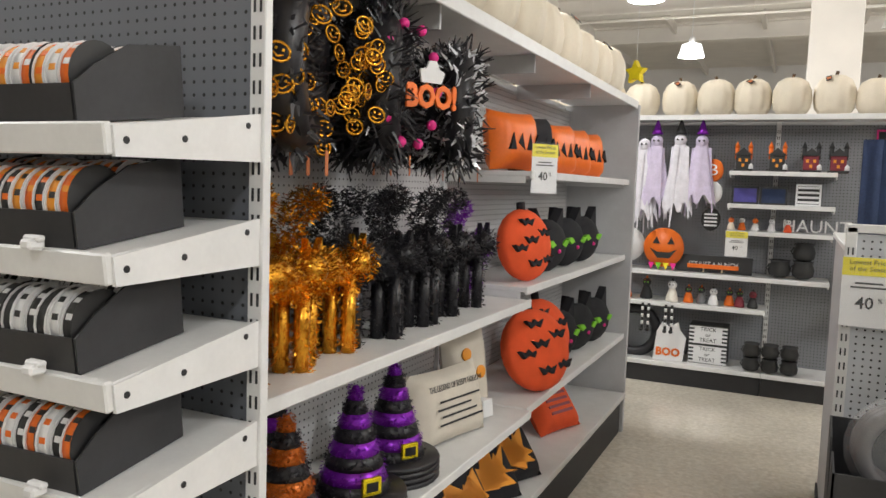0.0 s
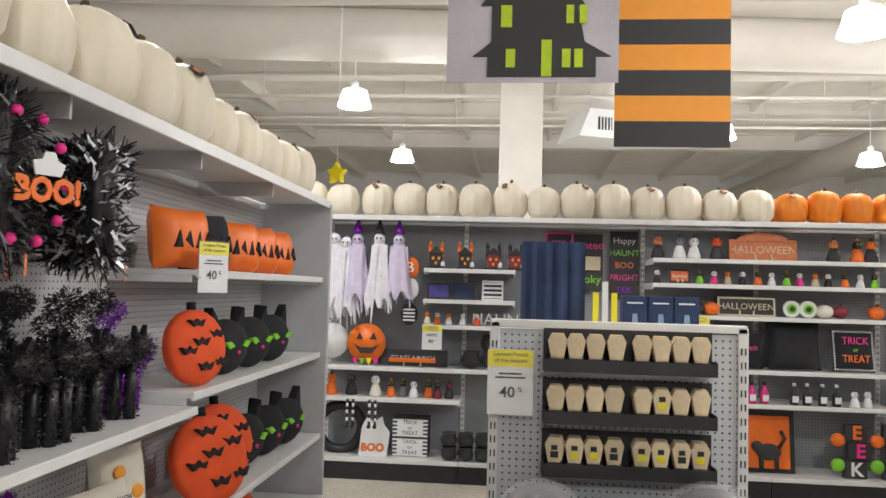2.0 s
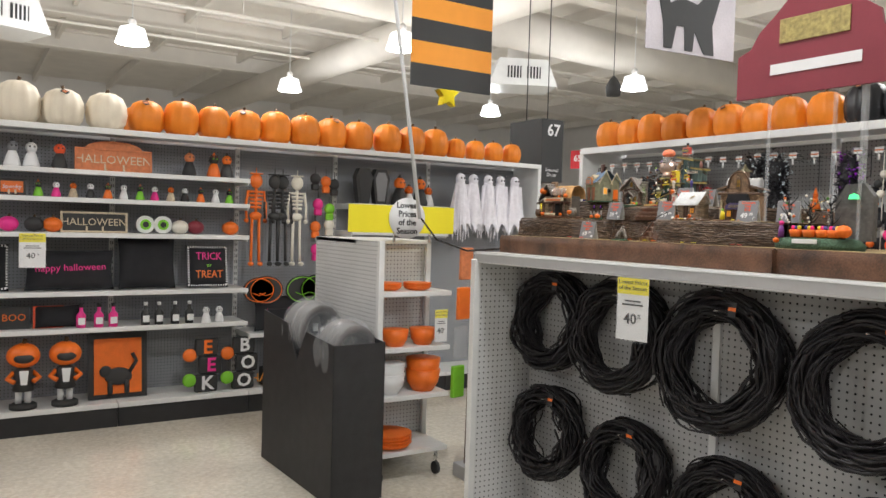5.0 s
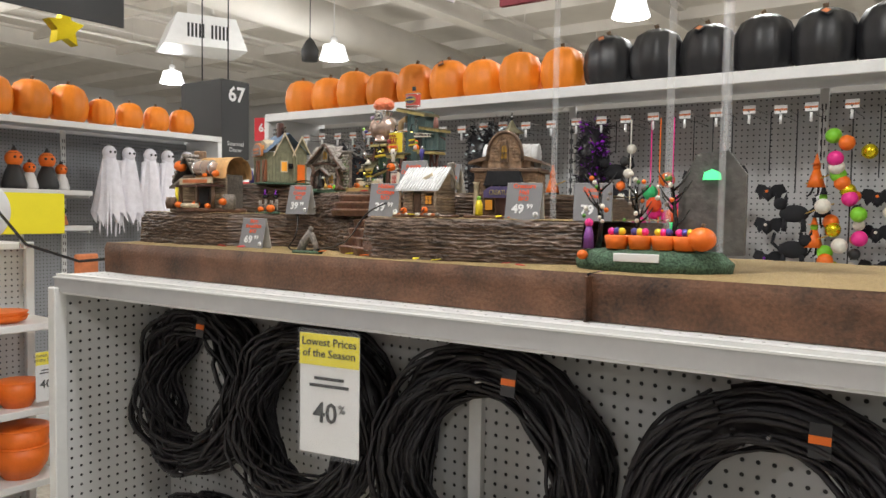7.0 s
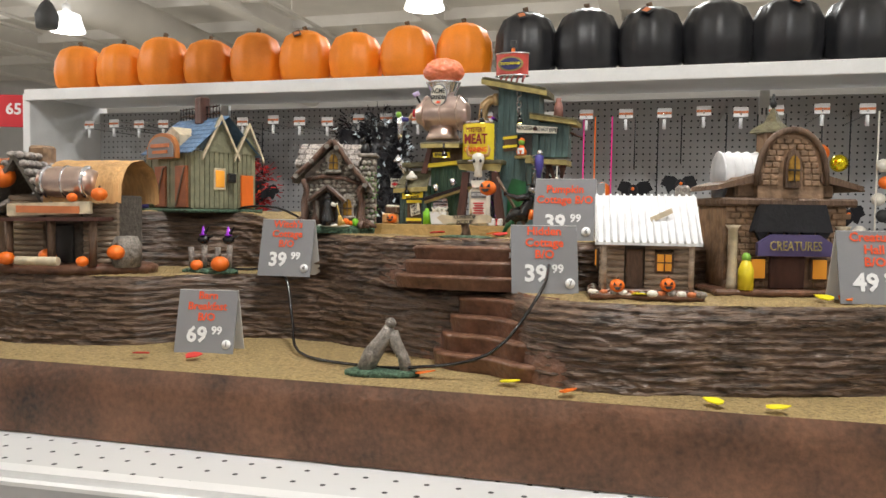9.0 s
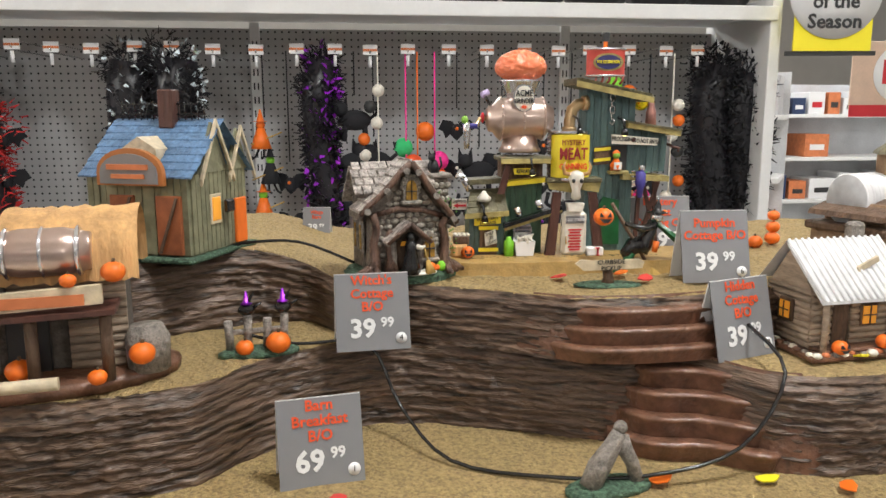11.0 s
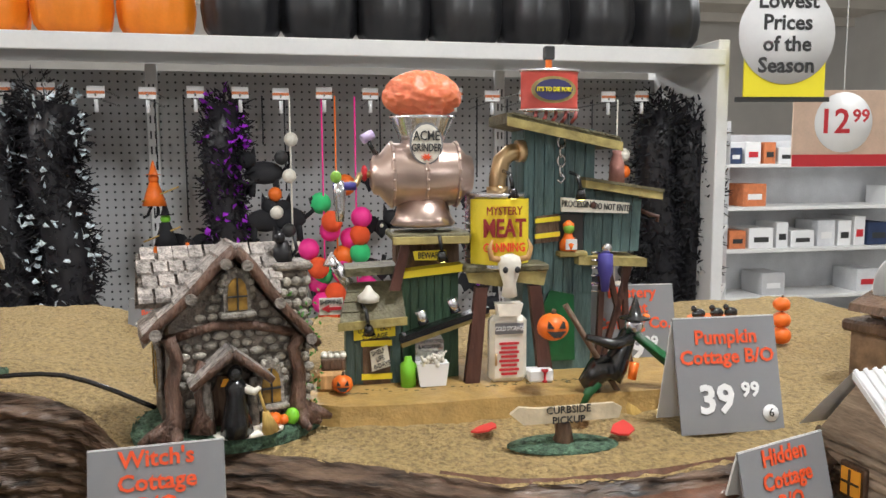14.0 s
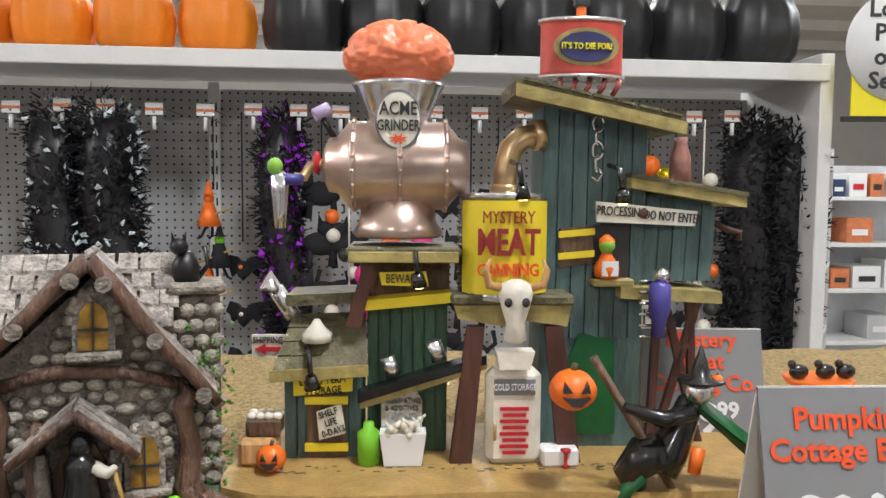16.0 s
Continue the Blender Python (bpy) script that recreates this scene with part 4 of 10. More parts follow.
def mystery_cannery():
    k = 0.000294
    t = thing("cannery_model", at(3.777, 2.504, Z3 + 0.004, -92), "painted resin meat cannery model with pink brain and yellow can", "village house")
    M = lambda: Mesh(k)
    rim = [(-450 + 8 * math.sin(i), 0) for i in range(3)]
    base = []
    for i in range(40):
        a = 6.2832 * i / 40
        base.append((25 + 475 * max(-1, min(1, 1.25 * math.cos(a))) + 10 * math.sin(5 * a), -32 + 192 * max(-1, min(1, 1.4 * math.sin(a))) + 6 * math.sin(7 * a)))
    b = M()
    n = 40
    b.add([(x, y, -20) for x, y in base] + [(x * 0.985, y * 0.97, 34) for x, y in base], [tuple(range(n, 2 * n))] + [(i, (i + 1) % n, n + (i + 1) % n, n + i) for i in range(n)])
    part("base", b, SAND, t, "sandy yellow base")
    # tall tower
    part("tower", M().box(98, 286, 0, 120, 34, 665), TEAL, t, "teal plank tower")
    planks(k, 98, 288, 240, 668, 0, 7, TEAL, t, 2, 640)
    planks(k, 118, 250, 34, 235, 12, 5, TEALGREEN, t)
    r = part("tower_roof", slab(k, 38, 702, 332, 640, -70, 130, 26), OLIVE_ROOF, t, "crooked slab roof with khaki edge")
    part("roof_edge", slab(k, 36, 692, 334, 630, -78, -71, 22), KHAKI, r)
    for i in range(7):
        x = 50 + i * 40
        part("roof_board", M().prism([(x, 705 - 0.211 * (x - 38)), (x + 36, 705 - 0.211 * (x - 2)), (x + 36, 700 - 0.211 * (x - 2)), (x, 700 - 0.211 * (x - 38))], -75, 120), OLIVE_ROOF, r)
    sg = part("roof_sign", M().lathe([(76, 712), (74, 720), (74, 798), (76, 806)], 28, (162, -10, 0), squash=(1, 0.5)), mat("red_tin", (0.55, 0.07, 0.05), 0.45, var=0.2, scale=60), t, "red tin can sign")
    part("tin_rims", M().lathe([(79, 806), (79, 812), (70, 812)], 28, (162, -10, 0), squash=(1, 0.5)).lathe([(72, 708), (79, 708), (79, 714)], 28, (162, -10, 0), squash=(1, 0.5)), SILVER, sg)
    ov = M().prism([(162 + 48 * math.cos(6.2832 * i / 20), 760 + 26 * math.sin(6.2832 * i / 20)) for i in range(20)], -50, -46)
    part("badge", ov, mat("navy_badge", (0.03, 0.03, 0.12), 0.5), sg)
    part("badge_edge", M().prism([(162 + 58 * math.cos(6.2832 * i / 20), 760 + 33 * math.sin(6.2832 * i / 20)) for i in range(20)], -47, -44), KHAKI, sg)
    writing("IT'S TO DIE FOR!", 15 * k, YELLOW, sg, Matrix.Translation((162 * k, -51 * k, 760 * k)), squeeze=0.8, bold=0.0001)
    for i in range(5):
        part("bacon_strip", M().tube([(110 + i * 26, -30, 680), (116 + i * 26, -42, 692), (122 + i * 26, -30, 706)], 5, 5), mat("bacon", (0.30, 0.06, 0.05), 0.5), sg)
    part("flag_pole", M().rod((163, 0, 806), (163, 0, 850), 9, n=8), ORANGE, sg)
    part("pole_cap", M().box(150, 176, -12, 12, 838, 872, 3), INK, sg)
    ch = M()
    for i in range(4):
        ch.tube([(196 + (6 if i % 2 else 10) * math.cos(a), -9 + (8 if i % 2 else 1) * math.cos(a), 632 - i * 24 + 16 * math.sin(a)) for a in [6.2832 * q / 10 for q in range(11)]], 3, 5)
    ch.tube([(196, -9, 555), (206, -9, 540), (196, -9, 528), (186, -9, 536)], 3, 5)
    part("chain", ch, SILVER, t, "silver chain with hook")
    # annex on the side
    part("annex", M().box(262, 418, 10, 110, 345, 505), TEAL, t)
    planks(k, 262, 420, 345, 510, 10, 6, TEAL, t, 6, 480)
    part("annex_roof", slab(k, 252, 538, 462, 505, -40, 115, 22), KHAKI, t, "khaki slab roof")
    part("annex_roof_top", slab(k, 250, 543, 464, 510, -44, 115, 8), OLIVE_ROOF, t)
    part("annex_deck", slab(k, 236, 340, 422, 330, -40, 100, 22), KHAKI, t)
    for a, c in ((310, 320), (395, 380), (320, 400), (405, 330)):
        part("trestle", M().prism([(a, 34), (a + 14, 34), (c + 14, 318), (c, 318)], 20, 34), MAROONWOOD, t)
    part("bottle_chimney", M().lathe([(22, 520), (20, 575), (12, 600), (13, 612)], 10, (367, 40, 0)), mat("pink_brick", (0.35, 0.16, 0.13), 0.6, var=0.4, scale=90), t)
    part("pulley", M().tube([(425, 30, 455), (455, 20, 440), (478, 20, 435), (475, 20, 420)], 6, 6), MAROONWOOD, t)
    s = part("entry_sign", M().prism([(190, 492), (376, 475), (372, 448), (192, 455)], -30, -22), BONE, t, "pale sign with dark letters")
    writing("PROCESSING", 25 * k, INK, s, Matrix.Translation((236 * k, -31 * k, 473 * k)) @ Matrix.Rotation(0.05, 4, "Y"), squeeze=0.62)
    writing("DO NOT ENTER", 24 * k, INK, s, Matrix.Translation((330 * k, -31 * k, 464 * k)) @ Matrix.Rotation(0.08, 4, "Y"), squeeze=0.6)
    part("skull_mark", M().ball((276, -31, 470), 9, 1, 0.4, 1, 8, 5), MAROONWOOD, s)
    part("doorway", M().box(192, 258, -9, -4, 352, 448), INK, t, "dark doorway")
    part("sill", M().box(185, 262, -36, 0, 338, 352, 3), KHAKI, t)
    f = part("window_figure", M().lathe([(22, 354), (24, 372), (12, 392), (9, 400), (14, 408), (15, 422), (4, 432)], 12, (214, -20, 0)), ORANGE, t, "small orange figure at the window")
    part("figure_head", M().ball((214, -22, 412), 15, 1, 1, 1.1, 10, 7), SKIN_GREEN, f)
    part("figure_paper", M().box(200, 230, -42, -40, 358, 385), PAPER, f)
    sh = part("shutter", M().prism([(128, 372), (190, 378), (190, 448), (130, 442)], -14, -4), WOOD, t, "brown shutter with yellow battens")
    for z in (385, 425):
        part("batten", M().prism([(126, z), (192, z + 6), (192, z + 18), (126, z + 12)], -18, -14.2), YELLOW_M, sh)
    # great can
    c = part("can", M().lathe([(76, 318), (82, 322), (78, 330), (78, 498), (82, 504), (70, 505)], 32, (22, -20, 0)), SILVER, t, "large ribbed tin can with a yellow label")
    for i in range(9):
        part("can_ridge", M().lathe([(79, 340 + i * 17), (82, 344 + i * 17), (79, 348 + i * 17)], 32, (22, -20, 0)), SILVER, c)
    lab = M()
    ang = [radians(-152 + i * 5.6) for i in range(23)]
    lab.add([(22 + 84 * math.cos(a), -20 + 84 * math.sin(a), z) for z in (332, 492) for a in ang], [(i, i + 1, 24 + i, 23 + i) for i in range(22)], True)
    part("can_label", lab, YELLOW_M, c, "yellow paper label")
    red = mat("label_red", (0.28, 0.02, 0.02), 0.5)
    writing("MYSTERY", 30 * k, red, c, Matrix.Translation((22 * k, -106 * k, 463 * k)), squeeze=0.72)
    writing("MEAT", 62 * k, red, c, Matrix.Translation((22 * k, -106 * k, 420 * k)), squeeze=0.68, bold=0.0004)
    writing("CANNING", 30 * k, RED_PRINT, c, Matrix.Translation((22 * k, -106 * k, 374 * k)), squeeze=0.75, bold=0.0002)
    part("brass_pipe", M().tube([(28, -10, 500), (28, -10, 540), (38, -10, 585), (60, -8, 605), (96, -4, 610)], [22, 22, 23, 22, 22], 12), BRASS, t, "curved brass pipe")
    part("pipe_collar", M().rod((78, -6, 609), (98, -4, 610), 28, n=14).rod((28, -10, 505), (28, -10, 520), 28, n=14), BRASS, t)
    for x, z in ((45, 500), (218, 495), (-130, 350), (-310, 175)):
        l = part("spot_lamp", M().tube([(x - 12, -50, z + 60), (x - 4, -88, z + 52), (x, -96, z + 16)], 5, 6), GLOSSBLACK, t, "tiny black spot lamp")
        part("lamp_head", M().rod((x, -96, z + 18), (x + 2, -92, z - 4), 9, 15, 10), GLOSSBLACK, l)
        part("lamp_glow", M().ball((x + 2, -92, z - 6), 9, 1, 1, 0.4, 8, 5), LED, l, "lit yellow bulb")
    # grinder and brain
    g = part("grinder", M().lathe([(74, 425), (82, 432), (70, 450), (62, 490)], 28, (-164, -10, 0)), COPPER, t, "rose-copper meat grinder")
    rotx = Matrix.Translation((-164, -10, 552)) @ Matrix.Rotation(math.pi / 2, 4, "Y")
    part("barrel", M().lathe([(30, -130), (48, -122), (50, -108), (76, -86), (78, -80), (78, 80), (76, 86), (50, 108), (46, 122), (28, 126)], 32, m=rotx), COPPER, g)
    for q in (-82, -2, 78):
        part("band", M().lathe([(78, q), (82, q + 1), (82, q + 8), (78, q + 9)], 32, m=rotx), COPPER, g)
    rv = M()
    for q in (-77, 4, 83):
        for i in range(10):
            a = -math.pi / 2 - 1.4 + 2.8 * i / 9
            rv.ball((-164 + q, -10 + 82 * math.sin(a), 552 + 82 * math.cos(a - 0) * 0.98), 4, n=6, k=4)
    part("rivets", rv, COPPER, g)
    part("hopper", M().lathe([(46, 600), (50, 625), (78, 686), (83, 694), (76, 694), (44, 630)], 30, (-164, -10, 0)), SILVER, g, "polished hopper")
    pl = part("plaque", M().prism([(-164 + 40 * math.cos(6.2832 * i / 24), 626 + 50 * math.sin(6.2832 * i / 24)) for i in range(24)], -84, -76), GREY_PRINT, g, "oval grey name plate")
    part("plaque_face", M().prism([(-164 + 36 * math.cos(6.2832 * i / 24), 626 + 46 * math.sin(6.2832 * i / 24)) for i in range(24)], -86, -84.2), BONE, pl)
    writing("ACME", 32 * k, INK, pl, Matrix.Translation((-164 * k, -87 * k, 644 * k)), squeeze=0.75, bold=0.0001)
    writing("GRINDER", 26 * k, INK, pl, Matrix.Translation((-164 * k, -87 * k, 616 * k)), squeeze=0.66, bold=0.0001)
    part("plaque_star", M().prism([(-164 + (16 if i % 2 else 7) * math.cos(6.2832 * i / 16), 594 + (10 if i % 2 else 4) * math.sin(6.2832 * i / 16)) for i in range(16)], -88, -86.2), RED_PRINT, pl)
    br = M()
    pts = []
    for j in range(33):
        for i in range(73):
            th, ph = math.pi * j / 32, 6.2832 * i / 72
            d = Vector((math.sin(th) * math.cos(ph), math.sin(th) * math.sin(ph), math.cos(th)))
            q = Vector((d.x * 2.6, d.y * 2.6, d.z * 2.6 + 4))
            w = q + 0.55 * Vector((noise.noise(q * 1.3), noise.noise(q * 1.3 + Vector((7, 0, 0))), noise.noise(q * 1.3 + Vector((0, 9, 0)))))
            g1 = abs(noise.noise(w * 1.7))
            rr = 0.88 + 0.16 * min(1, g1 * 4.0) - 0.12 * math.exp(-(d.x * 16) ** 2) * (d.z > -0.2) * 0.4
            pts.append((-164 + 95 * rr * d.x, -10 + 80 * rr * d.y, 738 + (66 if d.z > 0 else 48) * rr * d.z))
    br.sheet(pts, 73, 33)
    part("brain", br, BRAIN, t, "glowing salmon-pink brain")
    cr = part("crank", M().tube([(-290, -10, 555), (-320, -10, 550), (-330, -20, 530), (-345, -25, 530)], 9, 8), BRASS, t)
    part("crank_knob", M().ball((-308, -10, 556), 12, 0.7, 1, 1.7, 12, 7), RED_SIGN, cr, "red knob")
    hl = part("handle", M().rod((-275, 0, 595), (-300, -10, 640), 6, n=8), GLOSSBLACK, t)
    part("handle_grip", M().rod((-312, -14, 638), (-286, -6, 652), 12, n=8), mat("lilac_grip", (0.55, 0.45, 0.7), 0.4), hl)
    z = part("zombie", M().lathe([(10, 440), (12, 470), (15, 500), (17, 530), (8, 540)], 10, (-370, -30, 0)), SILVER, t, "little zombie figure in a blue shirt")
    part("zombie_arms", M().rod((-385, -30, 527), (-330, -36, 525), 10, n=8), BLUEFIG, z)
    part("zombie_head", M().ball((-378, -32, 548), 14, 1, 1, 1.1, 10, 7), SKIN_GREEN, z)
    # decks and sheds
    part("grinder_deck", M().box(-252, -55, -85, 70, 395, 412, 4), OLIVE_ROOF, t)
    part("deck_edge", M().box(-248, -60, -88, -84, 385, 404, 2), KHAKI, t)
    part("deck_wall", M().box(-232, -70, 0, 90, 300, 396), WOOD, t)
    part("deck_leg", M().prism([(-255, 270), (-228, 270), (-200, 388), (-222, 388)], -60, -40), MAROONWOOD, t)
    bw = part("beware_sign", M().prism([(-196, 366), (-115, 368), (-110, 342), (-192, 344)], -64, -58), YELLOW_M, t, "yellow notched warning sign")
    writing("BEWARE", 22 * k, INK, bw, Matrix.Translation((-155 * k, -65 * k, 355 * k)), squeeze=0.7)
    part("middle_shed", M().box(-218, -74, -10, 90, 34, 308), TEALGREEN, t)
    planks(k, -218, -74, 34, 308, -10, 7, TEALGREEN, t)
    part("middle_eave", M().prism([(-222, 316), (-70, 330), (-70, 312), (-222, 298)], -55, 60), YELLOW_M, t)
    part("upper_left_roof", slab(k, -360, 322, -222, 328, -30, 90, 20), OLIVE_ROOF, t)
    part("left_shed", M().box(-362, -226, -40, 90, 34, 215), TEALGREEN, t)
    planks(k, -362, -226, 34, 195, -40, 6, TEAL, t)
    lr = M().add([(-378, -75, 196), (-216, -75, 205), (-222, 0, 288), (-352, 0, 284), (-378, -75, 184), (-216, -75, 193), (-222, 0, 276), (-352, 0, 272)], [(0, 1, 2, 3), (7, 6, 5, 4), (0, 4, 5, 1), (1, 5, 6, 2), (2, 6, 7, 3), (3, 7, 4, 0)])
    lr = part("left_roof", lr, OLIVE_ROOF, t)
    for i in range(4):
        for j in range(6):
            q0, q1 = i / 4, (i + 1) / 4
            x0 = -378 + 26 * q0 + j * (162 - 32 * q0) / 6
            x1 = -378 + 26 * q1 + j * (162 - 32 * q1) / 6
            part("roof_board", M().add([(x0, -77 + 75 * q0, 199 + 86 * q0), (x0 + 23, -77 + 75 * q0, 200 + 86 * q0), (x1 + 20, -77 + 75 * q1, 197 + 86 * q1), (x1, -77 + 75 * q1, 196 + 86 * q1), (x0, -74 + 75 * q0, 194 + 86 * q0), (x0 + 23, -74 + 75 * q0, 195 + 86 * q0)], [(0, 1, 2, 3), (0, 4, 5, 1)]), OLIVE_ROOF, lr)
    part("eave_edge", M().prism([(-382, 198), (-214, 208), (-214, 188), (-382, 178)], -82, -76), KHAKI, t)
    gl = part("garlic_dome", M().lathe([(4, 238), (26, 242), (28, 256), (14, 268), (5, 282)], 18, (-305, -45, 0), rib=0.12, ribs=9), BONE, t, "garlic-shaped dome")
    d = part("shed_door", M().box(-322, -254, -50, -44, 36, 150), WOOD, t, "brown door with yellow battens")
    for z in (48, 132):
        part("batten", M().box(-326, -250, -55, -50.2, z, z + 14), YELLOW_M, d)
    sl = part("shelf_sign", M().prism([(-305, 120), (-262, 135), (-254, 82), (-300, 70)], -60, -56), BONE, d)
    writing("SHELF\nLIFE\n0-DAYS", 17 * k, INK, sl, Matrix.Translation((-280 * k, -61 * k, 102 * k)) @ Matrix.Rotation(-0.3, 4, "Y"), squeeze=0.75)
    lt = part("storage_sign", M().prism([(-344, 176), (-242, 186), (-242, 158), (-344, 150)], -64, -58), YELLOW_M, t, "yellow storage sign")
    writing("LONG TERM\nSTORAGE", 17 * k, INK, lt, Matrix.Translation((-293 * k, -65 * k, 168 * k)) @ Matrix.Rotation(-0.08, 4, "Y"), squeeze=0.85)
    part("tin_flue", M().rod((-350, 0, 280), (-384, 0, 330), 15, n=12).lathe([(22, 328), (20, 334), (2, 362)], 12, (-392, 0, 0)), SILVER, t, "bent tin flue")
    ss = part("shipping_sign", M().prism([(-425, 248), (-366, 248), (-366, 206), (-425, 206)], -10, -4), BONE, t, "pale shipping sign with an arrow")
    writing("SHIPPING", 17 * k, INK, ss, Matrix.Translation((-396 * k, -11 * k, 238 * k)), squeeze=0.75)
    part("arrow", M().prism([(-420, 222), (-400, 232), (-400, 226), (-370, 226), (-370, 218), (-400, 218), (-400, 212)], -13, -10.2), RED_SIGN, ss)
    part("hay_bale", M().box(-435, -370, -95, -30, 34, 82, 8), THATCH, t, "straw bale")
    part("egg_crate", M().box(-424, -365, -80, -30, 83, 112, 3), WOOD, t)
    eg = M()
    for i in range(8):
        eg.ball((-416 + (i % 4) * 15, -68 + (i // 4) * 22, 116), 9, 1, 1, 0.8, 8, 5)
    part("eggs", eg, BONE, t)
    jack_face(k, (-375, -112, 58), 26, t)
    part("fluid_can", M().lathe([(19, 35), (20, 90), (10, 98), (9, 108)], 14, (-213, -80, 0)), GREEN, t, "green fluid bottle")
    bn = part("bone_bin", M().prism([(-186, 36), (-122, 36), (-114, 92), (-194, 92)], -100, -60), PAPER, t, "white tub full of bones")
    bo = M()
    for i in range(26):
        x, y, z = rnd(-186, -122), rnd(-98, -64), rnd(88, 108)
        bo.ball((x, y, z), 7, n=6, k=4).rod((x, y, z), (x + rnd(-12, 12), y, z + rnd(2, 14)), 3, n=5)
    part("bones", bo, BONE, bn)
    ad = part("additives_sign", M().prism([(-192, 92), (-120, 92), (-120, 140), (-130, 156), (-182, 156), (-192, 140)], -58, -50), SILVER, t, "grey headstone-shaped sign")
    writing("PRESERVATIVES\n& ADDITIVES", 13 * k, INK, ad, Matrix.Translation((-156 * k, -59 * k, 132 * k)), squeeze=0.78)
    cv = part("conveyor", M().prism([(-232, 158), (-10, 225), (-10, 210), (-232, 142)], -85, -40), GLOSSBLACK, t, "sloping black conveyor")
    part("conveyor_edge", M().prism([(-228, 142), (-8, 209), (-8, 200), (-228, 130)], -80, -50), KHAKI, cv)
    for x, z in ((-170, 185), (-90, 212)):
        cn = part("small_can", M().rod((x, -62, z), (x - 12, -62, z + 34), 14, n=12), SILVER, cv, "little tin can")
    part("skull_table", M().box(-72, 142, -90, 40, 312, 330, 4), OLIVE_ROOF, t)
    part("table_edge", M().prism([(-68, 314), (138, 314), (130, 275), (60, 285), (20, 275), (-60, 288)], -84, -72), KHAKI, t, "khaki ragged fringe")
    for a, c in ((-72, -44), (120, 92)):
        part("table_leg", M().prism([(a, 34), (a + 38, 34), (c + 30, 275), (c, 275)], -86, -62), MAROONWOOD, t)
    sk = part("cow_skull", M().lathe([(10, 250), (20, 256), (16, 285), (24, 310), (30, 335), (26, 352), (8, 360)], 14, (36, -105, 0), squash=(1, 0.7)), BONE, t, "white horned cow skull")
    for sx in (-1, 1):
        part("horn", M().tube([(36 + sx * 22, -105, 345), (36 + sx * 46, -108, 350), (36 + sx * 52, -110, 375), (36 + sx * 44, -110, 395)], [8, 8, 6, 2], 8), THATCH, sk)
        part("eye_socket", M().ball((36 + sx * 15, -123, 322), 7, 1, 0.5, 1.2, 8, 5), INK, sk)
    part("feed_tub", M().prism([(10, 205), (62, 205), (70, 236), (4, 236)], -110, -72), BONE, t)
    fr = part("cold_cabinet", M().box(-10, 86, -95, -55, 34, 202, 12), BONE, t, "pale cold storage cabinet")
    part("cabinet_head", M().box(2, 74, -99, -95.4, 158, 186, 2), GREY_PRINT, fr)
    writing("COLD STORAGE", 16 * k, PAPER, fr, Matrix.Translation((38 * k, -100 * k, 172 * k)), squeeze=0.62)
    for i in range(8):
        part("menu_line", M().box(38 - 20 - 5 * (i % 2), 38 + 20 + 5 * (i % 2), -98, -95.4, 54 + i * 11, 60 + i * 11), RED_SIGN, fr)
    part("cabinet_handle", M().rod((4, -100, 80), (4, -100, 110), 3, n=6), BRASS, fr)
    ic = part("ice_box", M().box(86, 150, -110, -70, 34, 66, 4), PAPER, t, "white ice box with a red drip")
    part("ice_drip", M().lathe([(8, 36), (3, 40), (3, 58), (10, 66)], 8, (126, -112, 0)), RED_SIGN, ic)
    part("green_drape", M().prism([(150, 60), (240, 60), (235, 235), (170, 250), (150, 200)], -8, 2), GREENCAPE, t)
    lad = part("climber", M().lathe([(10, 250), (14, 285), (20, 300), (20, 345), (8, 352)], 10, (302, -55, 0)), BLUEFIG, t, "little skeleton figure in a violet coat")
    part("climber_head", M().ball((305, -55, 362), 14, 1, 1, 1, 10, 7), SILVER, lad)
    for i in range(6):
        part("ladder_rung", M().rod((268, -45, 250 + i * 20), (290, -45, 250 + i * 20), 3, n=5), SILVER, t)
    dots = M()
    for i in range(60):
        x, y = rnd(-380, 380), rnd(-125, -90)
        dots.box(x, x + rnd(4, 14), y, y + 3, 34, 35.2)
    part("base_fleck", dots, OLIVE_ROOF, t)["kind"] = "stuff"
    return t


mystery_cannery()


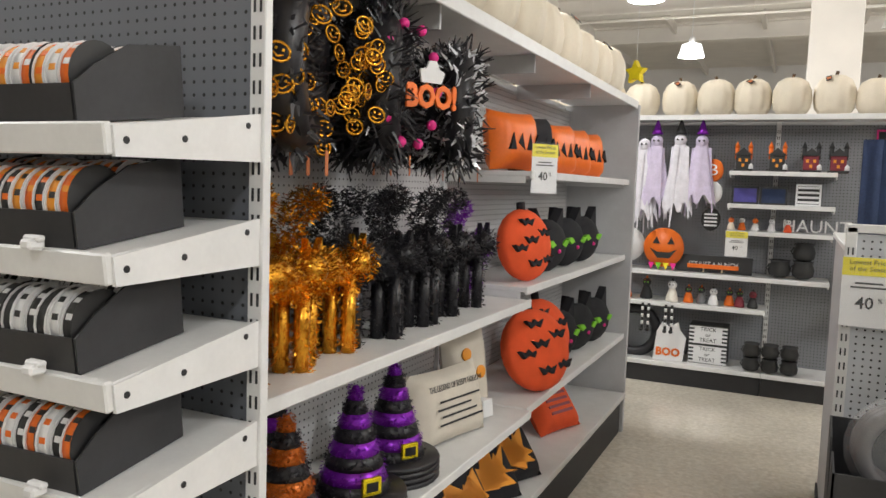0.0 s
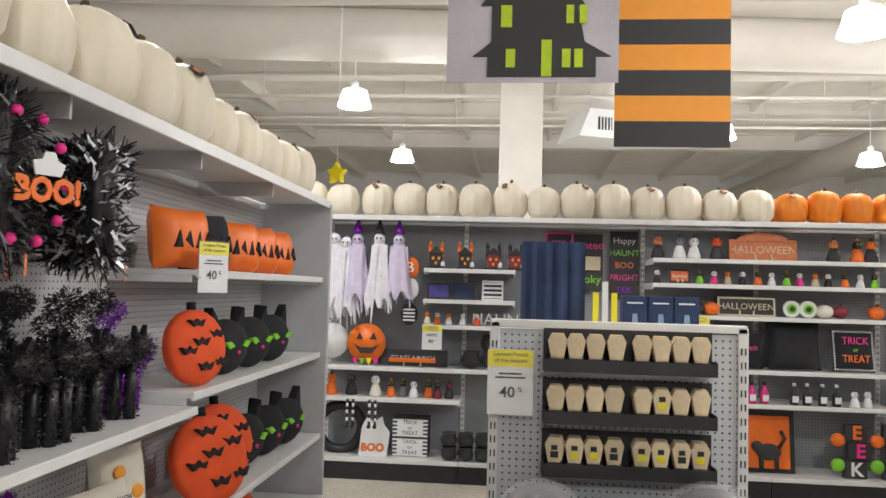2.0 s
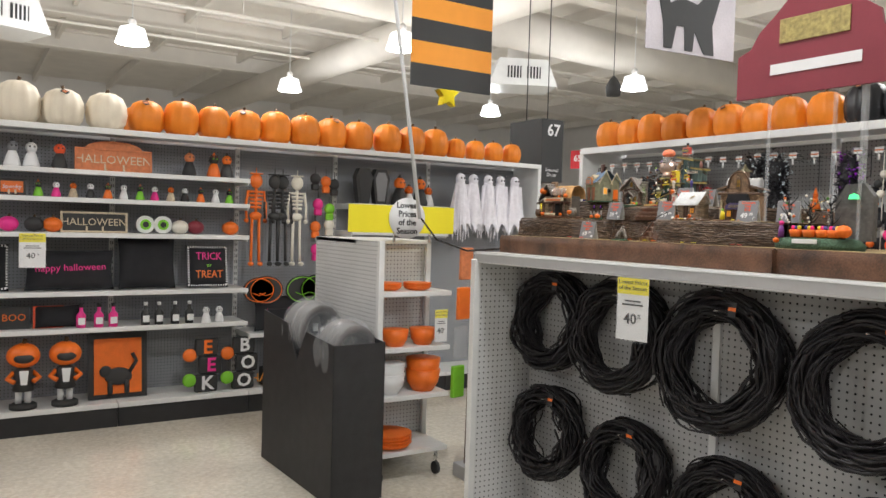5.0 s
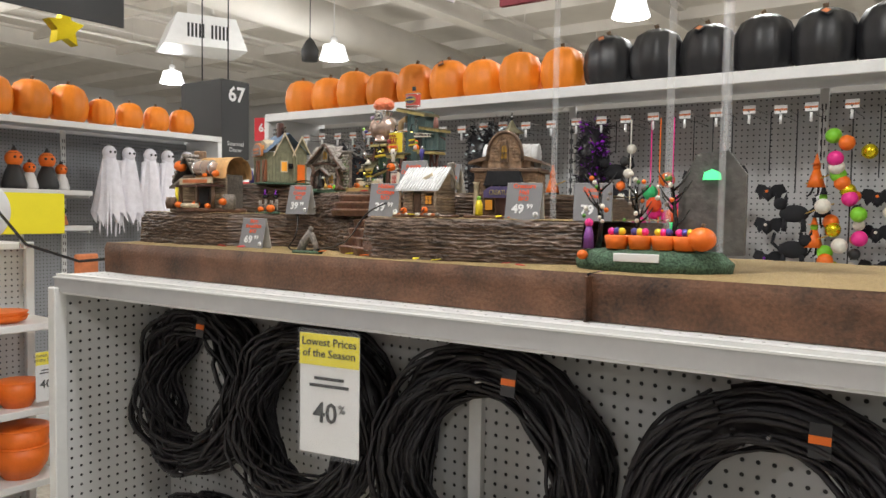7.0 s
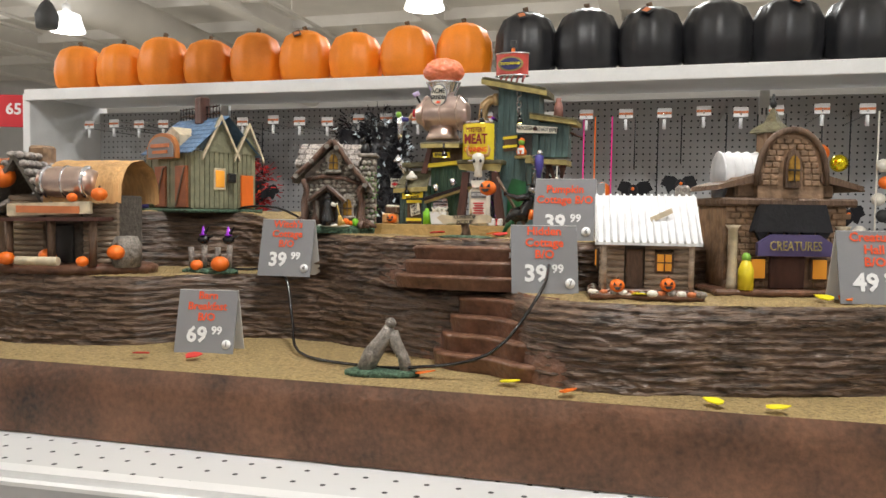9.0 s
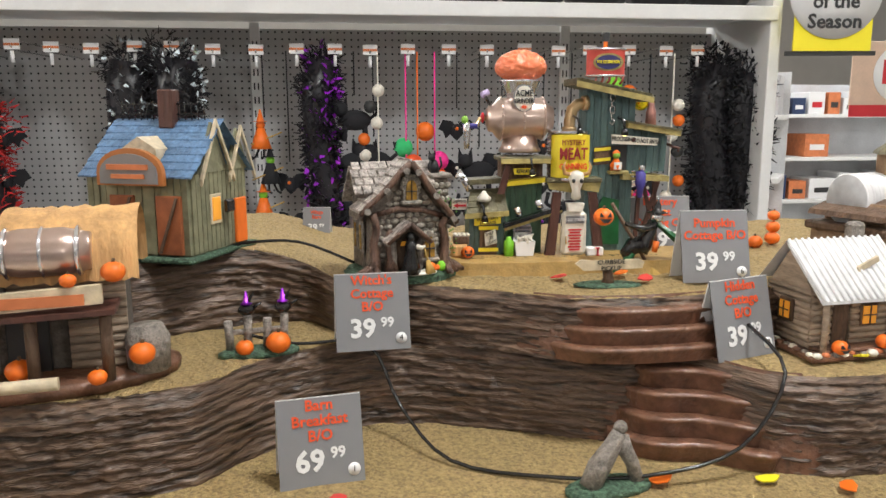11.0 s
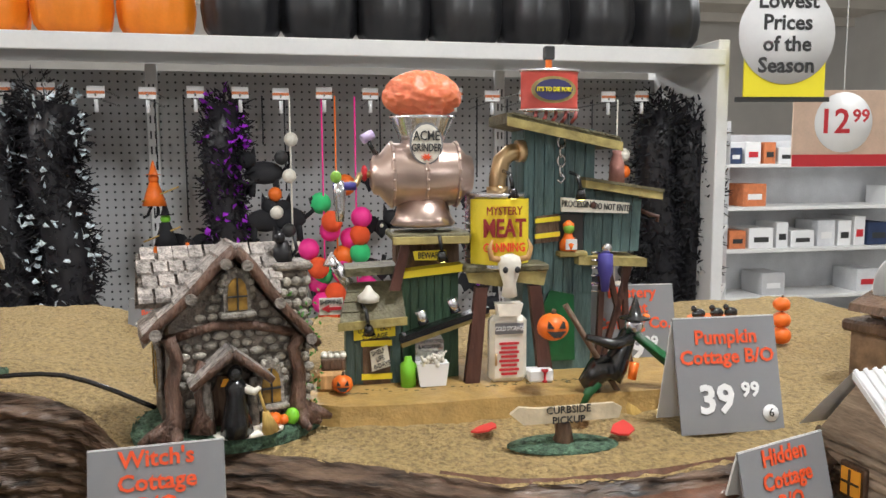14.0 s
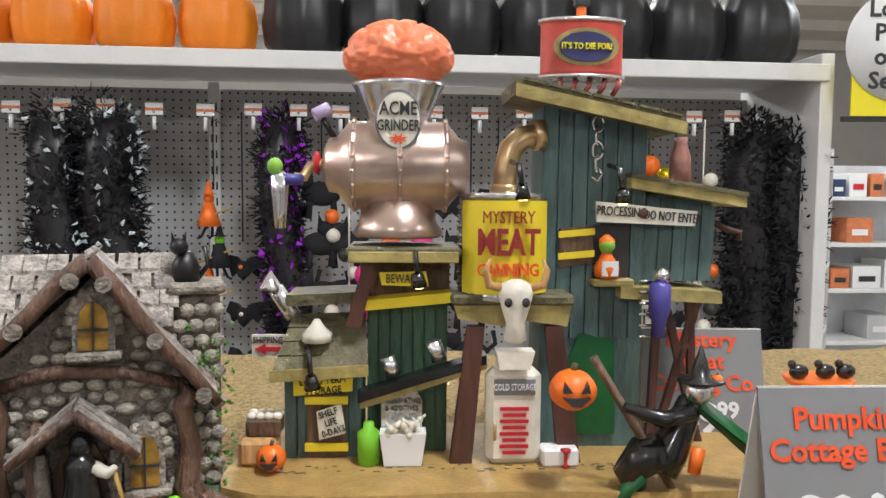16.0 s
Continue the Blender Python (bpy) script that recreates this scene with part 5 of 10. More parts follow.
def witch():
    k = 0.000294
    t = thing("flying_witch", at(3.715, 2.435, Z3, -95), "black and green resin witch riding a straw broom with a pumpkin", "figurine")
    M = lambda: Mesh(k)
    t["kind"] = ""
    part("body", M().tube([(12, 0, 85), (30, 0, 110), (48, 0, 150), (62, 0, 190), (66, 0, 202)], [36, 32, 24, 20, 8], 12), GLOSSBLACK, t)
    part("skirt", M().tube([(20, 0, 105), (-10, 0, 100), (-32, 0, 70), (-20, 0, 40)], [34, 34, 28, 16], 10), GLOSSBLACK, t)
    sash = M().tube([(70, -20, 120), (62, -26, 80)], [12, 10], 7)
    part("sash", sash, ORANGE, t)
    cp = M()
    cp.sheet([(60 + 26 * j + 14 * math.sin(i * 0.9), 16 - 7 * i + 4 * math.sin(i + j), 196 - 20 * j - 3 * j * (i % 2)) for j in range(6) for i in range(7)], 7, 6)
    cp.sheet([(62 + 26 * j + 14 * math.sin(i * 0.9), 22 - 7 * i + 4 * math.sin(i + j), 199 - 20 * j - 3 * j * (i % 2)) for j in range(6) for i in range(7)], 7, 6)
    part("cape", cp, GREENCAPE, t, "green cape")
    part("arm", M().tube([(58, -22, 178), (10, -32, 168), (-52, -32, 188)], [16, 14, 8], 8), GLOSSBLACK, t)
    part("leg", M().tube([(-18, -14, 75), (-40, -15, 48), (-58, -18, 16)], [16, 12, 9], 8), GREENCAPE, t)
    part("shoe", M().ball((-70, -20, 8), 18, 1.4, 0.6, 0.45, 10, 6), GREENCAPE, t)
    part("head", M().ball((72, -8, 208), 22, 1.1, 1, 1, 12, 7), SILVER, t, "grey hair")
    part("hat", M().lathe([(38, 224), (36, 228), (16, 232), (10, 255), (2, 280)], 14, (74, -8, 0)), GLOSSBLACK, t)
    jack(k, (98, -15, 228), 10, t, "hat_pumpkin")
    part("broom_stick", M().rod((-95, 0, 260), (50, 0, 25), 7, n=8), WOOD, t)
    part("broom_head", M().lathe([(9, 0), (18, 12), (30, 60), (34, 105), (20, 112)], 14, m=Matrix.Translation((40, 0, 42)) @ Matrix.Rotation(radians(150), 4, "Y")), STRAW, t, "yellow straw broom head")
    jack_face(k, (-130, -20, 212), 38, t)
    part("stand", M().rod((10, 0, 2), (10, 0, 80), 6, n=6).lathe([(34, 0), (34, 3), (8, 4)], 14, (10, 0, 0)), PLASTIC, t)
    cat = part("cat", M().ball((175, -30, 40), 28, 1.3, 0.7, 0.9, 10, 7).ball((160, -36, 78), 16, n=10, k=6).prism([(150, 88), (158, 86), (150, 104)], -40, -34).prism([(164, 86), (172, 88), (170, 104)], -40, -34).tube([(205, -30, 40), (235, -30, 22), (250, -30, 30)], 5, 6).rod((160, -30, 0), (160, -30, 30), 6, n=6).rod((190, -30, 0), (190, -30, 30), 6, n=6), GLOSSBLACK, t, "black cat")
    return t


witch()


def curb_sign():
    k = 0.000294
    t = thing("pickup_sign", at(3.655, 2.487, Z3, -95), "little wooden plank sign on a stump with moss foot", "model sign")
    M = lambda: Mesh(k)
    part("foot", M().ball((0, 0, 4), 100, 1.2, 0.6, 0.1, 24, 6), MOSS, t, "green mossy foot")
    part("stump", M().tube([(0, 0, 0), (2, 0, 30), (-4, 0, 62)], [26, 18, 16], 9), WOOD, t)
    p = part("board", M().prism([(-118, 82), (-100, 96), (-60, 92), (100, 98), (118, 88), (112, 66), (-90, 58)], -26, -16), CREAM, t)
    writing("CURBSIDE\nPICKUP", 22 * k, INK, p, Matrix.Translation((4 * k, -27 * k, 77 * k)) @ Matrix.Rotation(-0.03, 4, "Y"), squeeze=0.95)
    return t


curb_sign()


def price_card(x, y, z, turn, price, lines, s=1.0, n=""):
    """A grey folded price tent with orange and white writing."""
    t = thing("price_card", at(x, y, z, turn) @ Matrix.Diagonal((s, s, s, 1)), "grey folded price card reading " + price[0] + "." + price[1], "price tag", "village price cards")
    lean = Matrix.Rotation(radians(-14), 4, "X")
    part("front", Mesh().box(-0.036, 0.036, -0.0006, 0.0006, 0, 0.075, 0, Matrix.Translation((0, -0.018, 0)) @ lean), GREY_PRINT, t)
    part("back", Mesh().box(-0.036, 0.036, -0.0006, 0.0006, 0, 0.075, 0, Matrix.Translation((0, 0.018, 0)) @ Matrix.Rotation(radians(14), 4, "X")), PAPER, t, "white back leaf")
    b = Matrix.Translation((0, -0.018, 0)) @ lean
    writing("\n".join(lines), 0.0128, RED_PRINT, t, b @ Matrix.Translation((0, -0.0012, 0.055)), depth=0.0002, bold=0.0003)
    writing(price[0], 0.025, PAPER, t, b @ Matrix.Translation((-0.010, -0.0012, 0.021)), depth=0.0002, bold=0.0008)
    writing(price[1], 0.013, PAPER, t, b @ Matrix.Translation((0.014, -0.0012, 0.0265)), depth=0.0002, bold=0.0004)
    if n:
        part("number_disc", Mesh().lathe([(0.0055, 0), (0.0055, 0.0006)], 14, m=b @ Matrix.Translation((0.027, -0.0008, 0.011)) @ Matrix.Rotation(math.pi / 2, 4, "X")), PAPER, t)
        writing(n, 0.008, INK, t, b @ Matrix.Translation((0.027, -0.0022, 0.011)), depth=0.0002)
    return t


price_card(3.66, 2.725, Z2, -86, ("39", "99"), ["Witch's", "Cottage", "B/O"], 1.0, "4")
price_card(3.672, 2.370, Z3, -92, ("39", "99"), ["Pumpkin", "Cottage B/O"], 1.0, "6")
price_card(3.81, 2.37, Z3, -96, ("149", "99"), ["Mystery", "Meat", "Canning Co."], 1.0)
price_card(3.590, 2.383, Z2, -72, ("39", "99"), ["Hidden", "Cottage", "B/O"], 1.0, "7")
price_card(3.555, 2.775, Z1, -80, ("69", "99"), ["Barn", "Breakfast", "B/O"], 1.0, "1")
price_card(3.625, 2.055, Z2, -78, ("49", "99"), ["Creature", "Hall", "B/O"], 1.0, "8")
price_card(3.66, 1.925, Z2, -70, ("79", "99"), ["Spooky", "Tree"], 1.0)
price_card(4.03, 2.79, Z3, -100, ("39", "99"), ["Village", "Barn"], 0.55)


def stone_cottage():
    k = 0.001
    t = thing("stone_cottage_model", at(3.727, 2.689, Z3 + 0.001, -76) @ Matrix.Diagonal((0.95, 0.95, 0.92, 1)), "grey stone witch cottage model with shingle roof and mossy base", "village house")
    M = lambda: Mesh(k)
    rng = random.Random(41)
    rim = []
    for h, f in ((0, 1.0), (6, 1.02), (11, 0.95), (13, 0.7)):
        for i in range(49):
            a = 6.2832 * i / 48
            q = f * (1 + 0.05 * noise.noise((2 * math.cos(a), 2 * math.sin(a), 3)) + 0.025 * noise.noise((9 * math.cos(a), 9 * math.sin(a), h)))
            rim.append((64 * q * math.cos(a), 6 + 52 * q * math.sin(a), h))
    part("base", M().sheet(rim, 49, 4).add(rim[-49:-1], [tuple(range(48))]), MOSS, t, "flocked green base")
    part("path", M().ball((4, -38, 11), 24, 1.0, 0.5, 0.12, 16, 5), BONE, t, "pale stone path")
    part("wall_body", M().prism([(-43, 8), (42, 8), (40, 72), (0, 124), (-41, 84)], -22, 34), PLASTER, t, "grey-brown rendered walls")
    part("rear_wing", M().prism([(-45, 8), (30, 8), (30, 96), (-45, 96)], 2, 44), PLASTER, t)
    for row in range(15):
        z = 24 + row * 6.3
        half = 38 if z < 74 else 38 * (122 - z) / 48
        x = -half + rng.uniform(0, 5)
        while x < half - 4:
            w = rng.uniform(6, 12)
            x1 = min(x + w, half)
            mid = (x + x1) / 2
            near_window = abs(mid) < 9 and 84 < z < 116
            near_door = abs(mid + 6) < 16 and z < 58
            if not near_window and not near_door and not (abs(mid - 22) < 9 and 22 < z < 50) and rng.random() < 0.8:
                part("stone", M().ball((mid, -22.6, z), 3.1, (x1 - x) / 6.6, 0.75, 0.95, 8, 5), PALESTONE, t)
            x = x1
    # main ridge across, with the front gable before it
    ridge = 134
    part("rear_slope", M().add([(-56, 16, ridge - 6), (34, 16, ridge - 6), (34, 50, 88), (-56, 50, 88), (-56, 16, ridge - 10), (34, 16, ridge - 10), (34, 48, 84), (-56, 48, 84)], [(0, 1, 2, 3), (7, 6, 5, 4), (0, 4, 5, 1), (1, 5, 6, 2), (2, 6, 7, 3), (3, 7, 4, 0)]), SHINGLE, t)
    part("front_slope", M().add([(-56, 16, ridge - 6), (34, 16, ridge - 6), (34, -12, 98), (-56, -12, 98), (-56, 16, ridge - 10), (34, 16, ridge - 10), (34, -10, 94), (-56, -10, 94)], [(3, 2, 1, 0), (4, 5, 6, 7), (0, 1, 5, 4), (1, 2, 6, 5), (2, 3, 7, 6), (3, 0, 4, 7)]), PLASTER, t)
    for i in range(4):
        for j in range(9):
            if -3 < -57 + j * 10.2 < 8 and i < 3:
                continue
            q0, q1 = i / 4, (i + 1.2) / 4
            x0 = -57 + j * 10.2 + (4 if i % 2 else 0) + rng.uniform(-0.8, 0.8)
            ya, yb, za, zb = -14 + 30 * q0, -14 + 30 * q1, 98.5 + 32 * q0, 97.5 + 32 * q1
            x1 = x0 + rng.uniform(8.4, 9.8)
            part("shingle", M().add([(x0, ya, za), (x1, ya, za), (x1, yb, zb), (x0, yb, zb), (x0, ya, za + 2.6), (x1, ya, za + 2.2), (x1, yb, zb + 1), (x0, yb, zb + 1)], [(3, 2, 1, 0), (4, 5, 6, 7), (0, 1, 5, 4), (1, 2, 6, 5), (2, 3, 7, 6), (3, 0, 4, 7)]), SHINGLE, t)
    for sx, ex, ez in ((-1, -57, 78), (1, 53, 64)):
        r = part("roof_slope", slab(k, 0, 134, ex, ez, -30, 14, 6), PLASTER, t)
        for i in range(6):
            for j in range(4):
                q0, q1 = 1 - i / 6, 1 - (i + 1.18) / 6
                xa, xb = ex * q0, ex * q1
                za, zb = 135 + (ez - 134) * q0, 134 + (ez - 134) * q1
                y0 = -32 + j * 11.4 + rng.uniform(-1, 1)
                y1 = y0 + rng.uniform(9.6, 10.8)
                part("shingle", M().add([(xa, y0, za), (xa, y1, za + rng.uniform(0, .8)), (xb, y1, zb), (xb, y0, zb), (xa, y0, za + 2.8), (xa, y1, za + 3.2), (xb, y1, zb + 1), (xb, y0, zb + 1)], [(3, 2, 1, 0), (4, 5, 6, 7), (0, 1, 5, 4), (1, 2, 6, 5), (2, 3, 7, 6), (3, 0, 4, 7)]), SHINGLE, r)
        wob = [(ex * q, -33, 133 + (ez - 134) * q + 1.5 * math.sin(9 * q)) for q in (0, 0.2, 0.4, 0.6, 0.8, 1.0)]
        part("barge_board", M().tube(wob, [4.2, 3.8, 3.6, 3.4, 3.2, 2.6], 8), GNARL, t, "carved brown barge board")
        for q in (0.12, 0.5, 0.88):
            part("rosette", M().rod((ex * q, -40, 131 + (ez - 134) * q), (ex * q, -37, 131 + (ez - 134) * q), 3.6, n=12), STONE, t)
        part("corner_tree", M().tube([(sx * 46, -30, 8), (sx * 39, -27, 24), (sx * 41, -26, 44), (sx * 37, -26, 62), (sx * 42, -28, 78 if sx < 0 else 70)], [10, 6, 4.8, 4.2, 4.6], 10), GNARL, t, "gnarled trunk corner post")
        for q in range(3):
            part("root", M().tube([(sx * (42 + 2 * q), -30, 18), (sx * (40 + 8 * q), -38 + 5 * q, 12), (sx * (42 + 10 * q), -46 + 9 * q, 9)], [5, 4, 2], 7), GNARL, t)
    part("cross_beam", M().tube([(-38, -25, 76), (-14, -26, 82), (12, -26, 80), (38, -25, 72)], 3.2, 8), GNARL, t)
    part("inner_trunk", M().tube([(-24, -32, 12), (-22, -29, 28), (-25, -27, 48), (-20, -26, 58)], [9, 5, 4.4, 5], 9), GNARL, t, "gnarled trunk beside the door")
    for x, z, w, h in ((1, 92, 6.4, 22), (21, 26, 6.4, 24)):
        wn = arched(k, x, z, w, h, -24, t, STONE, AMBER)
        for g in range(9):
            a = math.pi * g / 8
            part("surround_stone", M().ball((x + (w + 3.4) * math.cos(a), -27, z + h * 0.6 + (h * 0.45 + 3) * math.sin(a)), 2.9, 1, 0.8, 1, 8, 5), PALESTONE, wn)
        part("sill", M().box(x - w - 5, x + w + 5, -33, -24, z - 5, z - 1, 1), PALESTONE, wn, "pale stone sill")
    for y in (4, 26):
        sw = part("side_window", M().box(-47, -44, y - 6, y + 6, 30, 66, 1), STONE, t)
        part("pane", M().box(-47.8, -47.1, y - 3.4, y + 3.4, 34, 62), AMBER, sw, "dark amber pane")
    part("door", M().prism([(-17, 10), (5, 10), (5, 36), (0, 47), (-12, 47), (-17, 36)], -25, -21), WOOD, t, "dark arched door")
    part("door_glow", M().prism([(-11, 40), (-3, 40), (-5, 45), (-9, 45)], -26, -25.2), WINDOW_GLOW, t)
    for sx in (-1, 1):
        part("porch_post", M().tube([(-6 + sx * 15, -33, 10), (-6 + sx * 14, -32, 30), (-6 + sx * 15, -32, 46)], [4, 3.2, 3], 7), STONE, t)
        part("porch_slope", slab(k, -6, 68, -6 + sx * 24, 47, -44, -22, 4), PLASTER, t)
        part("porch_edge", M().tube([(-6, -45, 67), (-6 + sx * 12, -45, 57), (-6 + sx * 25, -45, 46)], [3, 2.7, 2.2], 7), GNARL, t)
        for j in range(4):
            for g in range(2):
                part("shingle", M().prism([(-6 + sx * (0.5 + 6.2 * j), 70 - 5.4 * j), (-6 + sx * (7.4 + 6.2 * j), 64.4 - 5.4 * j), (-6 + sx * (7.4 + 6.2 * j), 62 - 5.4 * j), (-6 + sx * (0.5 + 6.2 * j), 67.6 - 5.4 * j)], -46 + 11 * g, -36.5 + 11 * g), SHINGLE, t)
    fg = part("robed_figure", M().lathe([(11, 11), (9.5, 20), (6.5, 36), (7, 44), (4, 49)], 14, (-4, -41, 0), rib=0.08, ribs=7), GLOSSBLACK, t, "tiny black robed figure")
    part("robed_hood", M().ball((-4, -41, 52), 5, 1, 1, 1.25, 10, 7), GLOSSBLACK, fg)
    part("robed_sleeve", M().tube([(1, -42, 42), (7, -46, 40), (10, -47, 43)], [3.4, 2.6, 1.4], 7), BONE, fg, "pale hand and cuff")
    part("broom", M().rod((9, -46, 42), (14, -47, 22), 1.0, n=5).rod((13, -47, 26), (16, -47, 12), 2, 6, 9), STRAW, fg)
    jack(k, (20, -38, 17), 5.5, t, "garden_pumpkin")
    jack(k, (27, -36, 15), 4, t, "garden_pumpkin")
    part("garden_gourd", M().ball((33, -35, 16), 5, 1, 1, 1.2, 9, 6), GREEN, t)
    part("garden_gourd", M().ball((48, -30, 15), 4.5, n=8, k=5), ORANGE, t)
    ch = part("chimney", M().box(34, 56, 0, 22, 10, 112, 2), PLASTER, t, "grey stone chimney")
    for i in range(12):
        for j in range(3):
            part("stone", M().ball((38 + j * 7.2 + (2 if i % 2 else -1), -1, 16 + i * 8), 4.2, rng.uniform(0.8, 1.05), 0.5, 0.85, 8, 5), PALESTONE, ch)
    part("chimney_cap", M().box(31, 59, -4, 26, 112, 118, 2), STONE, ch)
    part("cat", M().lathe([(7, 118), (6.5, 126), (4, 133)], 10, (40, 8, 0)).ball((37, 4, 136), 4.5, n=8, k=6).prism([(33.5, 138), (36, 138.5), (33.5, 144)], 2, 5).prism([(38, 138.5), (40.5, 138), (40.5, 144)], 2, 5).tube([(46, 10, 119), (51, 10, 126), (49, 10, 136)], 1.4, 5), BLACK_FUR, t, "black cat sitting on the chimney")
    iv = M()
    for i in range(60):
        x, z, a = rng.uniform(36, 62), rng.uniform(14, 100), rng.uniform(0, 6.28)
        y = -5 - rng.uniform(0, 5)
        iv.add([(x, y, z), (x + 2 * math.cos(a), y - 1.5, z + 2 * math.sin(a)), (x + 4 * math.cos(a + 0.4), y, z + 4 * math.sin(a + 0.4)), (x + 2 * math.cos(a + 0.9), y - 1, z + 2 * math.sin(a + 0.9))], [(0, 1, 2, 3)])
    part("ivy", iv, LEAF, t, "green ivy leaves")["kind"] = "stuff"
    gr = M()
    for i in range(420):
        a, f = rng.uniform(0, 6.28), rng.uniform(0.8, 1.02)
        c = Vector((64 * f * math.cos(a), 6 + 52 * f * math.sin(a), 9 + rng.uniform(-4, 3)))
        d = Vector((rng.gauss(0, 1), rng.gauss(0, 1), rng.uniform(0.4, 2))).normalized() * 3
        w = Vector((rng.gauss(0, 1), rng.gauss(0, 1), 0)).normalized() * 1.1
        gr.add([c - w, c + w, c + d], [(0, 1, 2)])
    part("moss_tufts", gr, MOSS, t)["kind"] = "stuff"
    return t


stone_cottage()


def barn():
    k = 0.001
    t = thing("barn_model", at(3.769, 2.938, Z3 + 0.025, -112) @ Matrix.Diagonal((0.78, 0.78, 0.88, 1)), "sage green barn model with blue shingle roof", "village house")
    M = lambda: Mesh(k)
    part("base", M().box(-95, 85, -75, 95, 0, 6, 3), MOSS, t, "green mossy base")
    part("wall_body", M().box(-75, 72, -55, 85, 6, 100), SAGE, t)
    planks(k, -75, 73, 8, 100, -55, 16, SAGE, t)
    side = M()
    for i in range(13):
        part("plank", M().box(72, 74.5, -52 + i * 10.5, -43 + i * 10.5, 8, 100), SAGE, t)
    for y0, y1, zp in ((-35, 35, 158), (35, 92, 150)):
        part("gable", M().prism([(y0, 100), (y1, 100), ((y0 + y1) / 2, zp)], 0, 4, Matrix.Translation((76, 0, 0)) @ Matrix.Rotation(math.pi / 2, 4, "Z")), SAGE, t)
        for a, b in ((y0 - 6, (y0 + y1) / 2), (y1 + 6, (y0 + y1) / 2)):
            part("verge", M().add([(80, a, 94), (80, b, zp + 4), (80, b, zp - 4), (80, a, 86), (84, a, 94), (84, b, zp + 4), (84, b, zp - 4), (84, a, 86)], [(0, 1, 2, 3), (7, 6, 5, 4), (0, 4, 5, 1), (1, 5, 6, 2), (2, 6, 7, 3), (3, 7, 4, 0)]), CREAM, t)
    r = part("roof", M().add([(-84, -66, 96), (84, -66, 96), (84, 15, 160), (-84, 15, 160), (-84, 92, 96), (84, 92, 96)], [(0, 1, 2, 3), (3, 2, 5, 4)]), BLUEROOF, t, "blue shingle roof")
    for i in range(8):
        for j in range(15):
            q0, q1 = i / 8, (i + 1.15) / 8
            x0 = -84 + j * 11.2 + (3 if i % 2 else 0)
            part("shingle", M().add([(x0, -66 + 81 * q0, 98 + 64 * q0), (x0 + 10.3, -66 + 81 * q0, 98 + 64 * q0), (x0 + 10.3, -66 + 81 * q1, 96.6 + 64 * q1), (x0, -66 + 81 * q1, 96.6 + 64 * q1), (x0, -66 + 81 * q0, 96 + 64 * q0), (x0 + 10.3, -66 + 81 * q0, 96 + 64 * q0)], [(0, 1, 2, 3), (0, 4, 5, 1)]), BLUEROOF, r)
    rl = part("roof_rail", M().box(-70, 60, 10, 13, 166, 168).box(-70, 60, 10, 13, 178, 180), GLOSSBLACK, t, "black ridge railing")
    for i in range(14):
        part("baluster", M().rod((-68 + i * 9.8, 11.5, 160), (-68 + i * 9.8, 11.5, 182), 1, n=5), GLOSSBLACK, rl)
    part("chimney", M().box(-5, 18, 0, 20, 150, 196, 2), MAROONWOOD, t, "brick chimney")
    d = part("dormer", M().prism([(-26, 108), (26, 108), (26, 128), (0, 142), (-26, 128)], -52, -10), CREAM, t)
    part("dormer_glow", M().box(-14, 14, -53.5, -52.2, 112, 124), WINDOW_GLOW, d)
    sg = part("arch_sign", M().prism([(-48, 88), (48, 88)] + [(48 * math.cos(a), 102 + 28 * math.sin(a)) for a in [math.pi * i / 12 for i in range(13)]], -74, -66), mat("barn_sign", (0.45, 0.16, 0.04), 0.5, var=0.2), t, "arched orange barn sign")
    part("sign_board", M().prism([(-42, 90), (42, 90)] + [(42 * math.cos(a), 102 + 22 * math.sin(a)) for a in [math.pi * i / 12 for i in range(13)]], -76, -74.2), GREY_PRINT, sg)
    part("sign_writing", M().box(-30, 30, -78, -76.2, 106, 112).box(-24, 24, -78, -76.2, 96, 101), TERRACOTTA, sg)
    for x in (-40, 28):
        dr = part("barn_door", M().box(x, x + 36, -64, -58, 8, 76, 1), mat("rust_door", (0.30, 0.09, 0.03), 0.6, var=0.3, scale=60), t, "rust-red barn door")
        part("door_brace", M().prism([(x + 2, 10), (x + 6, 10), (x + 34, 74), (x + 30, 74)], -66, -64.2), WOOD, dr)
    part("side_door", M().box(74, 79, 48, 76, 8, 64, 1), ORANGE, t)
    part("side_window", M().box(74, 78, -10, 10, 42, 70, 1), WINDOW_GLOW, t)
    part("window_frame", M().box(74, 77, -13, 13, 38, 74, 1), CREAM, t)
    part("figure", M().lathe([(9, 6), (8, 26), (5, 38), (5, 46)], 10, (-62, -72, 0)), BLUEFIG, t)
    part("plug", M().box(80, 88, 12, 30, 50, 66, 2), GLOSSBLACK, t)
    return t


barn()


